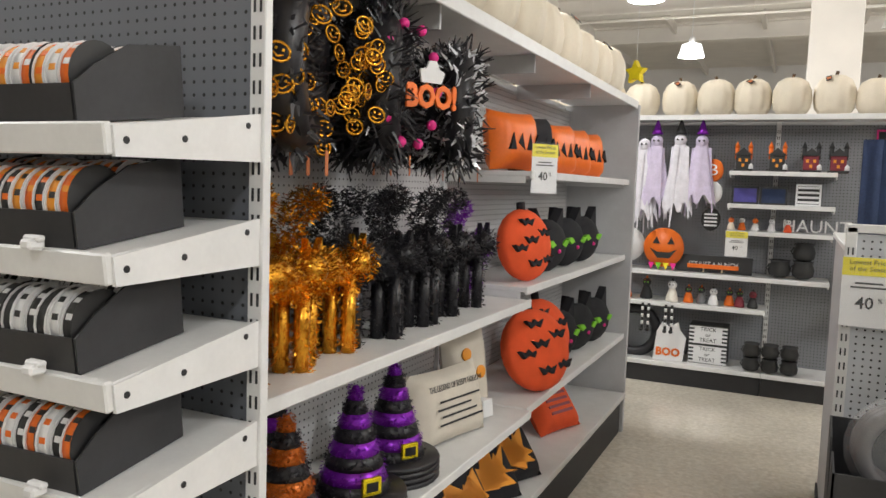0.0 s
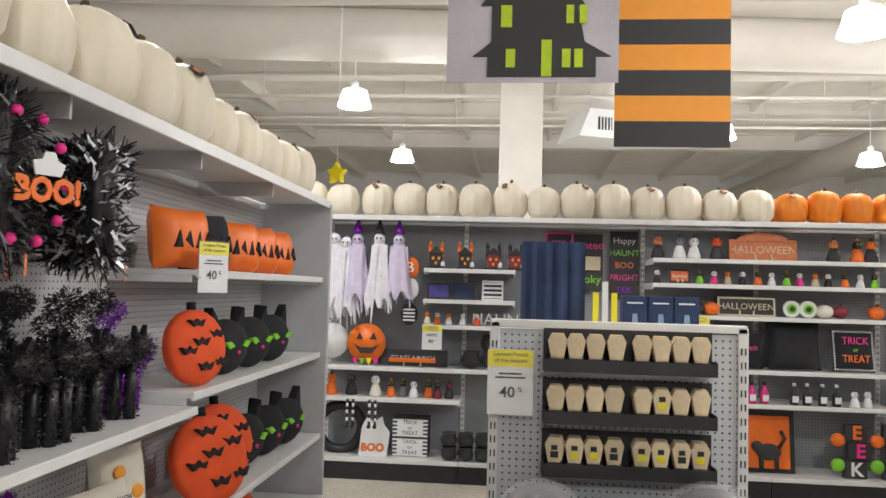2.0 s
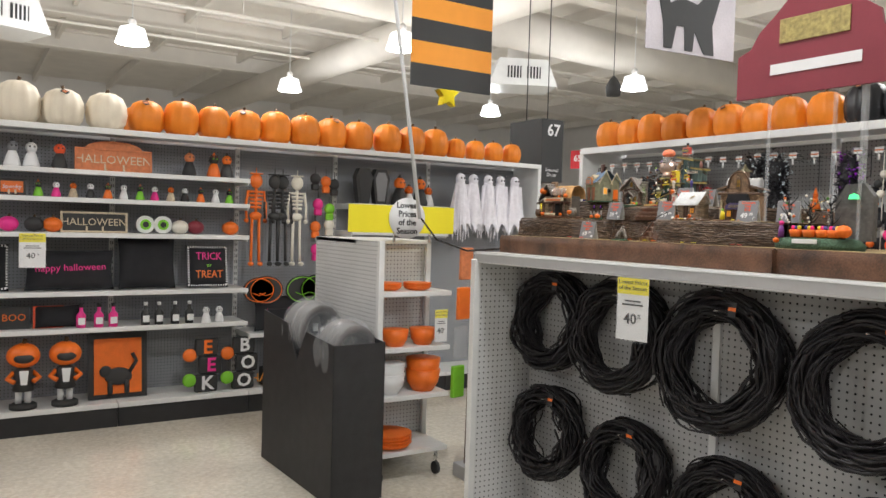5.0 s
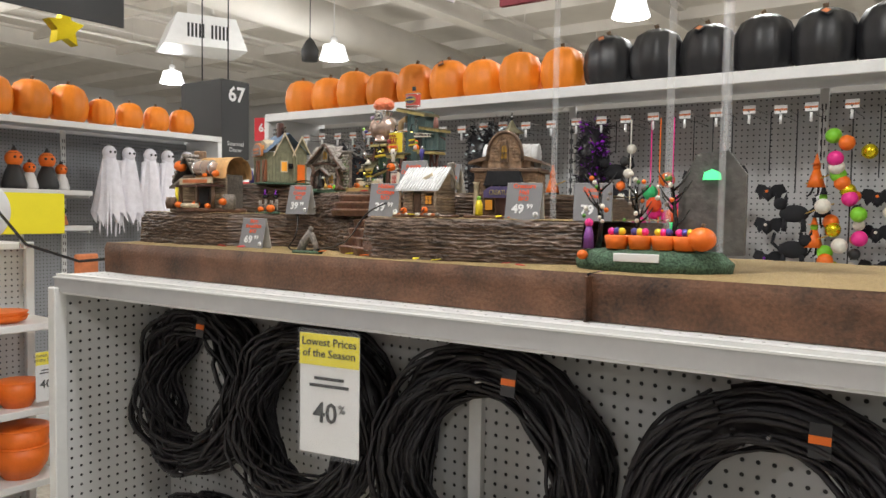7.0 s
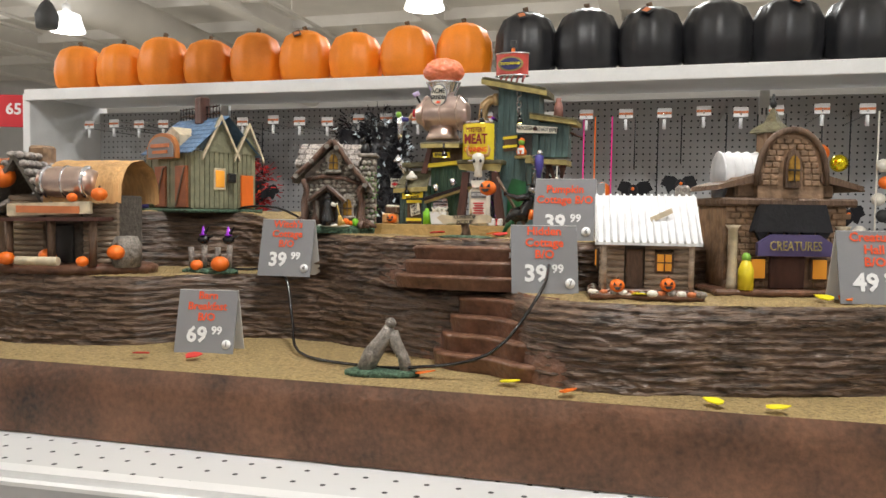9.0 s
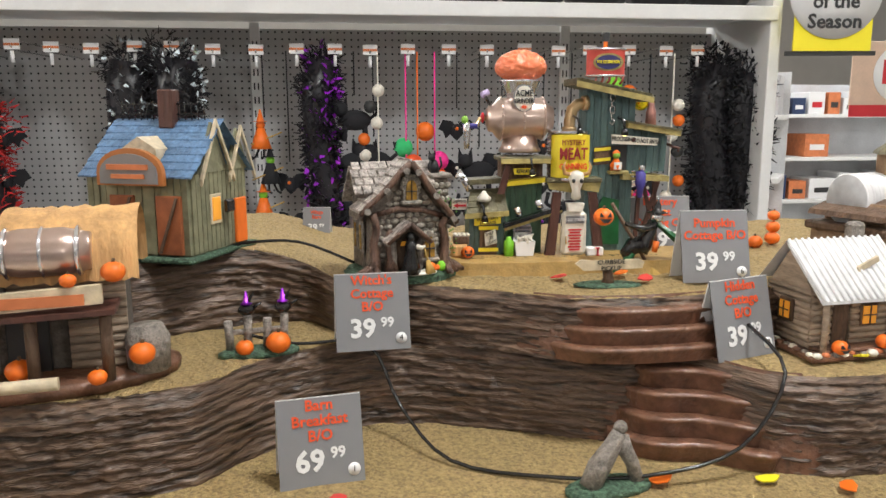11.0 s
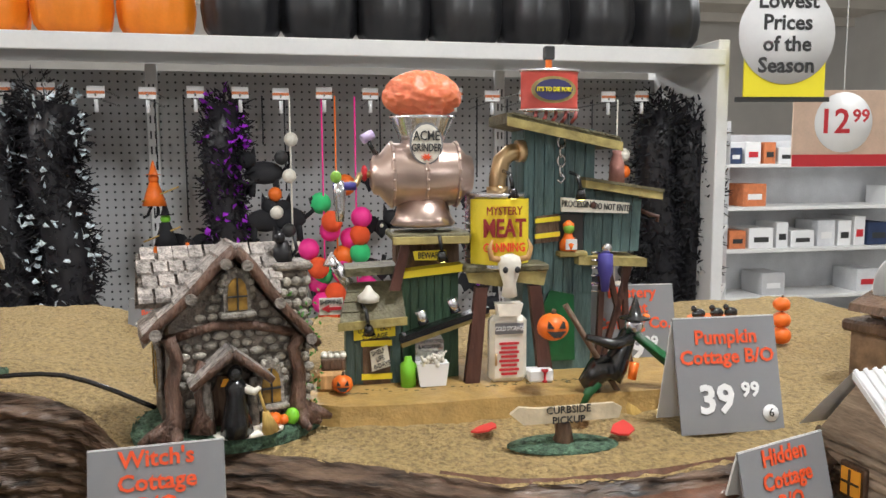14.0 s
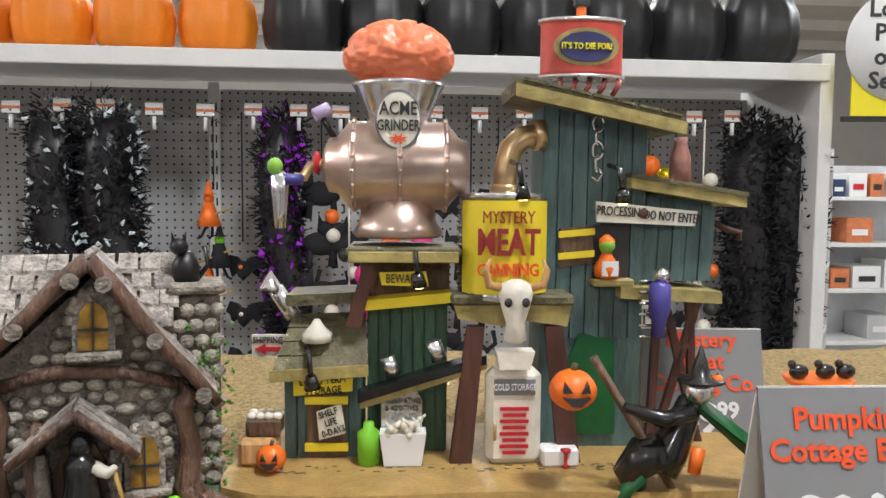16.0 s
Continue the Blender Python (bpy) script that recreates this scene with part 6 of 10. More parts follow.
def inn():
    k = 0.001
    t = thing("thatched_inn_model", at(3.60, 3.02, Z2, -80) @ Matrix.Diagonal((1.1, 1.1, 1.1, 1)), "thatched timber and log inn model with pumpkins", "village house")
    M = lambda: Mesh(k)
    part("base", M().lathe([(105, 0), (106, 8), (98, 11)], 30, squash=(1.05, 0.55)), STEPM, t)
    part("body", M().box(-60, 72, -15, 45, 10, 92, 2), MORTAR, t)
    for i in range(12):
        for x0, x1 in ((-62, -18), (-14, 30), (32, 74)):
            if not (x0 == -14 and i < 8):
                part("log", M().rod((x0, -17, 14 + i * 6.6), (x1, -17, 14 + i * 6.6), 3.6, n=7), LOGM, t)
    th = M()
    pts = []
    for j in range(12):
        for i in range(20):
            a = math.pi * j / 11
            pts.append((-10 + 96 * i / 19 + 2 * noise.noise((i, j, 1)), 14 - 46 * math.cos(a), 82 + 52 * math.sin(a) ** 0.7 + 3 * noise.noise((i * 0.8, j * 0.8, 4))))
    th.sheet(pts, 20, 12)
    part("thatch", th, THATCH, t, "straw thatch roof")
    part("keg", M().lathe([(14, -32), (18, -15), (18, 15), (14, 32)], 18, m=Matrix.Translation((22, -32, 106)) @ Matrix.Rotation(math.pi / 2, 4, "Y")), COPPER, t, "pale barrel on the roof")
    for q in (-24, 0, 24):
        part("keg_hoop", M().lathe([(17, q - 2), (19.5, q), (17, q + 2)], 18, m=Matrix.Translation((22, -32, 106)) @ Matrix.Rotation(math.pi / 2, 4, "Y")), SILVER, t)
    for sx in (-1, 1):
        st = part("stone_gable_slope", slab(k, -48, 140, -48 + sx * 40, 78, -30, 40, 8), MORTAR, t)
        for i in range(6):
            for j in range(6):
                part("roof_stone", M().ball((-48 + sx * (4 + 6.6 * i), -26 + j * 12, 138 - 10.3 * i), 6.5, 1, 1, 0.7, 7, 4), SHINGLE, st)
    part("chimney", M().box(-58, -34, 10, 34, 120, 152, 3), TAN, t)
    sg = part("porch_sign", M().prism([(-38, 66), (62, 70), (62, 84), (-38, 80)], -56, -50), CREAM, t, "cream plank sign")
    part("sign_writing", M().box(-26, 50, -57.5, -56.2, 70, 78), TERRACOTTA, sg)
    part("porch_roof", M().prism([(-44, 60), (70, 62), (70, 66), (-44, 64)], -60, -16), MAROONWOOD, t)
    for x in (-40, 12, 62):
        part("porch_post", M().rod((x, -50, 10), (x, -50, 62), 4.5, n=8), WOOD, t)
    part("door", M().box(-12, 18, -18, -14, 10, 56, 1), INK, t)
    part("yellow_post", M().rod((-72, -30, 8), (-72, -30, 60), 4, n=8), YELLOW_M, t)
    part("well", M().lathe([(16, 8), (17, 34), (12, 44)], 12, (88, -24, 0)), STONE, t)
    for x, y, z, r in ((-70, -20, 112, 16), (70, -50, 92, 9), (40, -54, 88, 6), (-35, -62, 18, 9), (0, -40, 20, 10), (85, -42, 26, 10), (55, -60, 16, 7)):
        jack(k, (x, y, z), r, t, "pumpkin")
    part("barrel", M().lathe([(11, 8), (14, 22), (11, 36)], 14, (-62, -58, 0)), WOOD, t)
    part("log_bench", M().rod((-20, -66, 16), (30, -66, 16), 5, n=8), CREAM, t)
    part("shed_lean", M().box(-98, -66, -12, 20, 10, 66, 2), WOOD, t)
    part("lean_roof", slab(k, -104, 62, -60, 86, -24, 26, 5), SHINGLE, t)
    return t


inn()


def cabin():
    k = 0.001
    t = thing("log_cabin_model", at(3.600, 2.276, Z2, -84) @ Matrix.Diagonal((0.95, 0.95, 1.0, 1)), "small log cabin model with whitewashed tin roof", "village house")
    M = lambda: Mesh(k)
    part("base", M().box(-62, 58, -52, 44, 0, 7, 3), STEPM, t, "mossy stone base")
    part("body", M().box(-45, 42, -22, 36, 6, 62), MORTAR, t)
    for i in range(9):
        z = 10 + i * 6.2
        for x0, x1 in ((-48, -24), (-2, 8), (28, 46)) if 3 < i < 7 else ((-48, -24), (-2, 46)):
            part("log", M().rod((x0, -24, z), (x1, -24, z), 3.3, n=7), LOGM, t)
        part("log", M().rod((-47, -26, z), (-47, 40, z), 3.3, n=7), LOGM, t)
        part("log", M().rod((44, -26, z), (44, 40, z), 3.3, n=7), LOGM, t)
    part("gable", M().prism([(-24, 62), (38, 62), (7, 102)], 0, 4, Matrix.Translation((-44, 0, 0)) @ Matrix.Rotation(math.pi / 2, 4, "Z")), LOGM, t)
    part("gable", M().prism([(-24, 62), (38, 62), (7, 102)], 0, 4, Matrix.Translation((46, 0, 0)) @ Matrix.Rotation(math.pi / 2, 4, "Z")), LOGM, t)
    rf = part("roof", M().add([(-56, -50, 58), (54, -50, 58), (54, 7, 106), (-56, 7, 106), (-56, 48, 62), (54, 48, 62), (-56, -50, 55), (54, -50, 55), (54, 7, 102), (-56, 7, 102)], [(0, 1, 2, 3), (3, 2, 5, 4), (6, 7, 1, 0), (7, 8, 2, 1), (9, 6, 0, 3), (9, 8, 7, 6)]), SNOW, t, "whitewashed corrugated roof")
    for i in range(15):
        x = -54 + i * 7.5
        part("corrugation", M().rod((x, -51, 58.5), (x, 7, 107), 1.5, n=5), SNOW, rf)
    part("roof_plank", M().prism([(4, 78), (26, 88), (24, 93), (2, 83)], -26, -23), CREAM, rf)
    part("door", M().box(-22, -4, -26, -21, 8, 50, 1), WOOD, t, "brown plank door")
    w = part("window", M().box(8, 28, -28, -24, 26, 48, 1), WOOD, t)
    part("pane", M().box(10.5, 25.5, -29.4, -28.2, 28.5, 45.5), WINDOW_GLOW, w, "lit yellow pane")
    part("bars", M().box(17.4, 18.6, -30.6, -29.6, 28, 46).box(10, 26, -30.6, -29.6, 36.4, 37.6), WOOD, w)
    for x in (-46, 44):
        part("porch_post", M().rod((x, -44, 6), (x, -44, 60), 3, n=7), LOGM, t)
    part("porch_floor", M().box(-48, 46, -46, -22, 6.8, 10, 1), STEPM, t)
    sw = part("side_window", M().box(-53, -49, -4, 16, 28, 50, 1), WOOD, t)
    part("pane", M().box(-54.4, -53.2, -1, 13, 31, 47), WINDOW_GLOW, sw, "lit yellow pane")
    part("bars", M().box(-55.6, -54.6, 5.4, 6.6, 31, 47).box(-55.6, -54.6, -1, 13, 38.4, 39.6), WOOD, sw)
    jack_face(k, (-32, -50, 14), 8, t)
    jack_face(k, (20, -48, 16), 8, t)
    part("chimney", M().box(34, 50, 20, 36, 60, 118, 3), STONE, t)
    for i in range(12):
        part("base_stone", M().ball((-56 + i * 10, -50 + rnd(-2, 2), 7), rnd(3, 5.5), 1.2, 1, 0.7, 7, 4), (BONE, TERRACOTTA, STONE)[i % 3], t)
    for i in range(9):
        part("base_stone", M().ball((-58 + rnd(-2, 2), -42 + i * 9, 7), rnd(3, 5.5), 1, 1.2, 0.7, 7, 4), (BONE, STONE, STEPM)[i % 3], t)
    return t


cabin()


def creature_hall():
    k = 0.001
    t = thing("creature_hall_model", at(3.71, 2.14, Z2, -74) @ Matrix.Diagonal((1.05, 1.05, 1.15, 1)), "tan brick hall model with arched gable and metal roof", "village house")
    M = lambda: Mesh(k)
    part("base", M().box(-80, 78, -62, 50, 0, 6, 3), STEPM, t)
    part("wall_body", M().box(-64, 62, -40, 45, 6, 84, 1), TAN, t)
    for row in range(13):
        for i in range(12):
            x = -64 + i * 10.5 + (5 if row % 2 else 0)
            if not (-22 < x < 30 and row < 8):
                part("brick", M().box(x, x + 9.6, -42, -39.6, 8 + row * 5.9, 13 + row * 5.9, 0.7), TAN, t)
    part("cornice", M().box(-72, 70, -48, 48, 84, 92, 2), WOOD, t)
    part("upper_floor", M().box(-52, 50, -36, 40, 92, 112, 2), TAN, t)
    for sx in (-1, 1):
        part("eave", M().prism([(sx * 30, 116), (sx * 74, 104), (sx * 76, 99), (sx * 30, 108)], -48, 40), WOOD, t, "brown sloping eave")
    crown = [(34 * math.cos(a), 104 + 50 * math.sin(a) ** 0.8) for a in [math.pi * i / 14 for i in range(15)]]
    part("gable", M().prism([(-34, 92), (34, 92)] + crown, -46, -34), TAN, t, "rounded tan brick gable")
    for row in range(8):
        half = 30 * math.sqrt(max(0.05, 1 - (row * 5.9 / 50) ** 2))
        n = max(2, int(2 * half / 8))
        for i in range(n):
            x = -half + 2 * half * i / n
            if not (-14 < x < 8 and row < 6):
                part("brick", M().box(x, x + 2 * half / n - 0.8, -48, -45.6, 104 + row * 5.6, 108.6 + row * 5.6, 0.6), TAN, t)
    part("gable_trim", M().tube([(36 * math.cos(math.pi * i / 16), -48, 104 + 52 * math.sin(math.pi * i / 16) ** 0.8) for i in range(17)], 3.2, 7), WOOD, t)
    part("barrel_roof", M().lathe([(24, -56), (24, 56)], 24, m=Matrix.Translation((0, 10, 114)) @ Matrix.Rotation(math.pi / 2, 4, "Y")), SNOW, t, "pale metal barrel roof")
    for i in range(12):
        part("roof_seam", M().lathe([(24, -56 + i * 10), (25.5, -55 + i * 10), (24, -54 + i * 10)], 24, m=Matrix.Translation((0, 10, 114)) @ Matrix.Rotation(math.pi / 2, 4, "Y")), SNOW, t)
    arched(k, 0, 108, 6, 24, -47, t, WOOD, AMBER)
    part("cupola", M().box(-13, 13, -10, 14, 130, 158, 2), TAN, t)
    part("cupola_roof", M().lathe([(26, 157), (24, 160), (10, 168), (2, 182)], 4, (0, 2, 0), smooth=False), OLIVE_ROOF, t)
    part("finial", M().rod((0, 2, 176), (0, 2, 196), 1.5, n=6).ball((0, 2, 186), 4, n=8, k=5), INK, t)
    part("awning", M().prism([(-40, 60), (40, 60), (32, 86), (-32, 86)], -58, -42), BLACK_CLOTH, t, "ragged black drape")
    for i in range(5):
        part("drape_tip", M().prism([(-40 + i * 16, 62), (-24 + i * 16, 62), (-32 + i * 16, 50)], -56, -50), BLACK_CLOTH, t)
    sg = part("hall_sign", M().prism([(-38, 38), (38, 38), (38, 50), (24, 58), (-24, 58), (-38, 50)], -62, -56), mat("violet_sign", (0.08, 0.06, 0.16), 0.5), t, "violet sign with gold letters")
    writing("CREATURES", 0.0125, KHAKI, sg, Matrix.Translation((0, -0.063, 0.047)), squeeze=0.8)
    part("doors", M().box(-18, 18, -46, -40, 6, 40, 1), MAROONWOOD, t)
    for x in (-40, 24):
        w = part("window", M().box(x, x + 18, -46, -42, 14, 36, 1), WOOD, t)
        part("pane", M().box(x + 2, x + 16, -47.5, -46.2, 16, 34), WINDOW_GLOW, w, "lit yellow pane")
    for x in (-58, 56):
        part("pillar", M().lathe([(7, 6), (5, 12), (5, 62), (8, 66)], 10, (x, -46, 0)), CREAM, t)
    fg = part("figure", M().lathe([(8, 6), (8, 24), (4, 34)], 10, (-48, -58, 0)), YELLOW_M, t)
    part("figure_head", M().ball((-48, -58, 36), 5, n=8, k=5), SKIN_GREEN, fg)
    return t


creature_hall()


def spooky_yard():
    k = 0.001
    t = thing("spooky_yard_model", at(3.62, 1.79, Z1, -80), "mossy figurine yard with bare trees and dark arch", "figurine")
    M = lambda: Mesh(k)
    part("base", M().lathe([(135, 0), (138, 16), (118, 34), (60, 40)], 32, squash=(1, 0.6)), MOSS, t, "green mossy mound")
    part("arch", M().prism([(40, 30), (150, 30), (150, 170), (120, 210), (70, 205), (40, 150)], 10, 50), mat("slate_arch", (0.10, 0.095, 0.09), 0.7, var=0.4, scale=40, bump=0.6), t, "grey stone arch")
    part("arch_eye", M().prism([(80, 160), (110, 160), (108, 172), (95, 178), (82, 172)], 4, 9), glow("green_light", (0.1, 0.9, 0.3), 1.2), t, "lit green lunette")
    part("plaque", M().box(-50, 26, -86, -80, 18, 32, 1), PAPER, t)
    for i, x in enumerate((-55, -15, 25, 60)):
        part("orange_tub", M().lathe([(18, 38), (22, 60), (19, 62)], 14, (x, -40, 0)), ORANGE, t)
        for j in range(3):
            part("toy", M().ball((x - 9 + 9 * j, -42, 68), 7, n=8, k=5), (PINK, BLUEFIG, YELLOW_M)[(i + j) % 3], t)
    for i, x in enumerate((-95, -30, 35)):
        r = random.Random(i)
        tr = M().tube([(x, -10, 30), (x + 4, -8, 90), (x - 3, -6, 150)], [6, 4, 2], 7)
        for q in range(9):
            z, a = r.uniform(70, 145), r.uniform(0, 6.28)
            tr.tube([(x, -8, z), (x + 18 * math.cos(a), -8 + 14 * math.sin(a), z + 16), (x + 30 * math.cos(a), -8 + 22 * math.sin(a), z + 34)], [2.4, 1.6, 0.8], 5)
        tre = part("bare_tree", tr, GLOSSBLACK, t, "bare black tree with coloured baubles")
        for q in range(12):
            a = r.uniform(0, 6.28)
            part("bauble", M().ball((x + r.uniform(5, 30) * math.cos(a), -8 + 22 * math.sin(a), r.uniform(85, 170)), r.uniform(3, 5), n=8, k=5), (BONE, STONE, ORANGE, BONE, LEAF)[q % 5], tre)
    lad = part("figure_pair", M().lathe([(10, 36), (9, 60), (5, 76)], 10, (-108, -30, 0)), mat("violet_dress", (0.22, 0.06, 0.30), 0.5), t)
    part("figure_head", M().ball((-108, -30, 82), 8, n=8, k=5), PINK, lad)
    jack(k, (88, -45, 58), 24, t, "pumpkin")
    jack(k, (-110, -62, 26), 10, t, "pumpkin")
    return t


spooky_yard()


def small_items():
    t = thing("fence_figurine", at(3.645, 2.833, Z2, -78), "mossy fence figurine with black birds and two pumpkins", "figurine")
    k = 0.001
    M = lambda: Mesh(k)
    part("foot", M().lathe([(38, 0), (38, 4), (33, 6)], 20, squash=(1, 0.4)), MOSS, t)
    for i, x in enumerate((-26, -10, 8, 24)):
        part("picket", M().rod((x, 4, 5), (x + rnd(-2, 2), 4, 34 + 3 * (i % 2)), 4, n=8), STONE, t)
        if i % 2:
            b = part("bird", M().ball((x, 2, 44), 6, 1.4, 0.8, 1, 8, 5).prism([(x - 2, 50), (x + 3, 50), (x + 8, 62)], 0, 4).rod((x + 7, 2, 46), (x + 14, 2, 50), 2, 1, 5), GLOSSBLACK, t)
            part("bird_hat", M().lathe([(6, 50), (3, 52), (1, 62)], 8, (x, 2, 0)), PURPLE, b)
    part("rail", M().box(-30, 28, 2, 6, 20, 25, 1), STONE, t)
    jack(k, (-14, -10, 11), 8.5, t, "pumpkin")
    jack(k, (17, -10, 13), 12, t, "pumpkin")
    s = thing("howling_figurine", at(3.50, 2.535, Z1, -80), "grey stone couple figurine on mossy foot", "figurine")
    part("foot", Mesh(k).lathe([(36, 0), (36, 4), (30, 6)], 18, squash=(1.1, 0.5)), MOSS, s)
    part("figure", Mesh(k).tube([(-18, 0, 5), (-10, 0, 22), (0, 0, 36), (8, 0, 50)], [9, 10, 8, 6], 9).tube([(26, 0, 5), (22, 0, 20), (14, 0, 34), (12, 0, 46)], [7, 6, 7, 5], 8).ball((9, 0, 54), 6, n=9, k=6), STONE, s)
    g = thing("pumpkin_stack", at(3.86, 2.19, Z3, -90), "stack of three tiny orange pumpkins", "figurine")
    for i in range(3):
        jack(k, (0, 0, 9 + i * 15), 10 - i, g, "pumpkin")
    for x, y in ((3.87, 2.235), (3.84, 2.225)):
        h = thing("tiny_pumpkin", at(x, y, Z3), "tiny orange model pumpkin on the terrace", "figurine")
        jack(k, (0, 0, 8), 9.5, h, "body")
    b = thing("bird_bowl", at(3.84, 2.275, Z3, -90), "orange bowl figurine with black birds on a stand", "figurine")
    part("stand", Mesh(k).lathe([(12, 0), (10, 5), (5, 8), (5, 20)], 12), GLOSSBLACK, b)
    part("bowl", Mesh(k).lathe([(6, 19), (20, 30), (22, 34), (19, 34)], 18), ORANGE, b)
    for x in (-16, 2, 16):
        part("bird", Mesh(k).ball((x, -4, 39), 5, 1.4, 0.8, 1, 8, 5).ball((x - 5, -4, 44), 3, n=6, k=4), GLOSSBLACK, b)
    for i, (y, x, z, m) in enumerate(((2.62, 3.655, Z2, 0), (2.53, 3.68, Z3, 0), (2.46, 3.69, Z3, 1), (2.40, 3.49, Z1, 2), (2.34, 3.47, Z1, 1), (2.21, 3.475, Z1, 2), (2.16, 3.47, Z1, 2), (2.76, 3.50, Z1, 0), (2.82, 3.49, Z1, 0), (2.02, 3.50, Z1, 0), (1.98, 3.48, Z1, 0), (2.28, 3.55, Z2, 2), (2.49, 3.50, Z1, 1), (2.10, 3.60, Z2, 2), (2.08, 3.61, Z2, 1), (2.445, 3.66, Z3, 0))):
        lf = Mesh()
        n = 7
        lf.prism([(0.011 * math.cos(6.28 * q / n) * (1.2 if q % 2 else 0.8), 0.007 * math.sin(6.28 * q / n)) for q in range(n)], -0.0006, 0.0006, Matrix.Rotation(math.pi / 2, 4, "X"))
        single("fabric_leaf", lf, (mat("red_leaf", (0.6, 0.04, 0.03), 0.7), ORANGE, YELLOW)[m], pose(x, y, z + 0.006, rnd(-12, 12), rnd(-12, 12), rnd(0, 360)), "small scattered fabric leaf", "fabric leaf", "scattered leaves")
    for pts in ([(3.80, 2.93, Z3 + 0.05), (3.80, 2.90, Z3 + 0.02), (3.77, 2.86, Z3 + 0.033), (3.765, 2.80, Z3 + 0.034), (3.75, 2.74, Z3 + 0.012)],
                [(3.66, 2.86, Z2 + 0.02), (3.655, 2.80, Z2 + 0.006), (3.65, 2.73, Z2 + 0.004), (3.62, 2.70, Z2 - 0.05), (3.56, 2.66, Z1 + 0.005), (3.52, 2.58, Z1 + 0.004), (3.50, 2.50, Z1 + 0.01), (3.50, 2.42, Z1 + 0.03), (3.515, 2.375, Z2 + 0.005), (3.58, 2.375, Z2 + 0.03)]):
        dense = []
        for i in range(len(pts) * 4 - 3):
            q = i / 4
            dense.append(tuple(flow([(j, p[c]) for j, p in enumerate(pts)], q) for c in range(3)))
        single("lamp_cord", Mesh().tube(dense, 0.0018, 6), GLOSSBLACK, at(0, 0, 0), "thin black electric cord lying over the terrace", "cord")
    for y in (1.78, 1.68):
        single("clear_rod", Mesh().rod((3.66, y, Z1), (3.66, y, 2.6), 0.007, n=8), ACRYL, at(0, 0, 0), "clear acrylic upright rod of the header sign", "rod")


small_items()


# ---- goods on the wreath gondola ----
def tinsel(mesh, c, r, n, ln, rng, flat=1.0):
    """Scatters short foil strips through a ball."""
    for _ in range(n):
        d = Vector((rng.gauss(0, 1), rng.gauss(0, 1), rng.gauss(0, 1))).normalized()
        p = Vector(c) + d * r * rng.uniform(0.35, 1.0) ** 0.6
        q = (d + Vector((rng.gauss(0, .6), rng.gauss(0, .6), rng.gauss(0, .6)))).normalized()
        s = q.orthogonal().normalized() * ln * 0.16 * flat
        mesh.add([p - s, p + s, p + s * 0.4 + q * ln, p - s * 0.4 + q * ln], [(0, 1, 2, 3)])


def tinsel_wreath(y, z, r, mats, x, seed, label):
    t = thing("tinsel_wreath", pose(x, y, z, 0, 0, 25), label, "wreath", "tinsel wreaths")
    rng = random.Random(seed)
    part("ring", Mesh().tube([(0, r * 0.68 * math.cos(6.2832 * i / 24), r * 0.68 * math.sin(6.2832 * i / 24)) for i in range(25)], r * 0.22, 8), BLACK_FUR, t)
    for m, cnt, ln, fl in mats:
        b = Mesh()
        for i in range(30):
            a = 6.2832 * i / 30
            tinsel(b, (0, r * 0.68 * math.cos(a), r * 0.68 * math.sin(a)), r * 0.34, cnt, ln, rng, fl)
        part("foil", b, m, t)["kind"] = "stuff"
    part("hang_tag", Mesh().box(0.05, 0.053, -0.02, 0.02, -0.03, 0.03, 0.001), TERRACOTTA, t).location = (0.02, 0.02, -r * 0.98)
    return t


for d in range(3):
    tinsel_wreath(1.50 + 0.05 * d, 1.87, 0.24, [(BLACK_FUR, 22, 0.035, 1)], -1.10 - 0.09 * d, 10 + d, "gold and black tinsel wreath with pumpkin faces")
    tinsel_wreath(1.93 + 0.05 * d, 1.87, 0.23, [(BLACK_FUR, 36, 0.05, 0.6), (TINSEL_SILVER, 1, 0.03, 1)], -1.10 - 0.09 * d, 20 + d, "black tinsel wreath with a ghost sign")
    tinsel_wreath(2.40 + 0.05 * d, 1.85, 0.22, [(BLACK_FUR, 22, 0.05, 0.8), (TINSEL_SILVER, 16, 0.03, 1.5)], -1.08 - 0.09 * d, 30 + d, "black and silver tinsel wreath")
for i in range(70):
    r_, a = rnd(0.10, 0.25), rnd(0, 6.28)
    y, z = 1.50 + r_ * math.cos(a), 1.87 + r_ * math.sin(a)
    f = thing("pumpkin_charm", pose(-1.03 + rnd(-0.06, 0.05), y, z, 0, rnd(-25, 25), 90 + rnd(-50, 20)), "gold foil pumpkin face charm on a wreath", "charm", "pumpkin charms")
    ringm = PUMPKINS.setdefault("charm", Mesh().tube([(0.024 * math.cos(6.2832 * q / 12), 0, 0.019 * math.sin(6.2832 * q / 12)) for q in range(13)], 0.0035, 4).box(-0.011, -0.005, -0.003, 0.003, 0.002, 0.008).box(0.005, 0.011, -0.003, 0.003, 0.002, 0.008).tube([(-0.012, 0, -0.004), (0, 0, -0.010), (0.012, 0, -0.004)], 0.003, 4).data("charm", GOLD))
    part("face", ringm, None, f)
for i in range(10):
    a = 6.28 * i / 10
    single("pink_bauble", Mesh().ball((0, 0, 0), 0.016, n=10, k=6), PINK, at(-1.02, 1.93 + 0.17 * math.cos(a), 1.87 + 0.17 * math.sin(a)), "small pink bauble on a black wreath", "bauble", "pink baubles")
sgn = thing("boo_sign", at(-0.94, 1.90, 1.83, 60), "white ghost and orange BOO wreath sign", "sign")
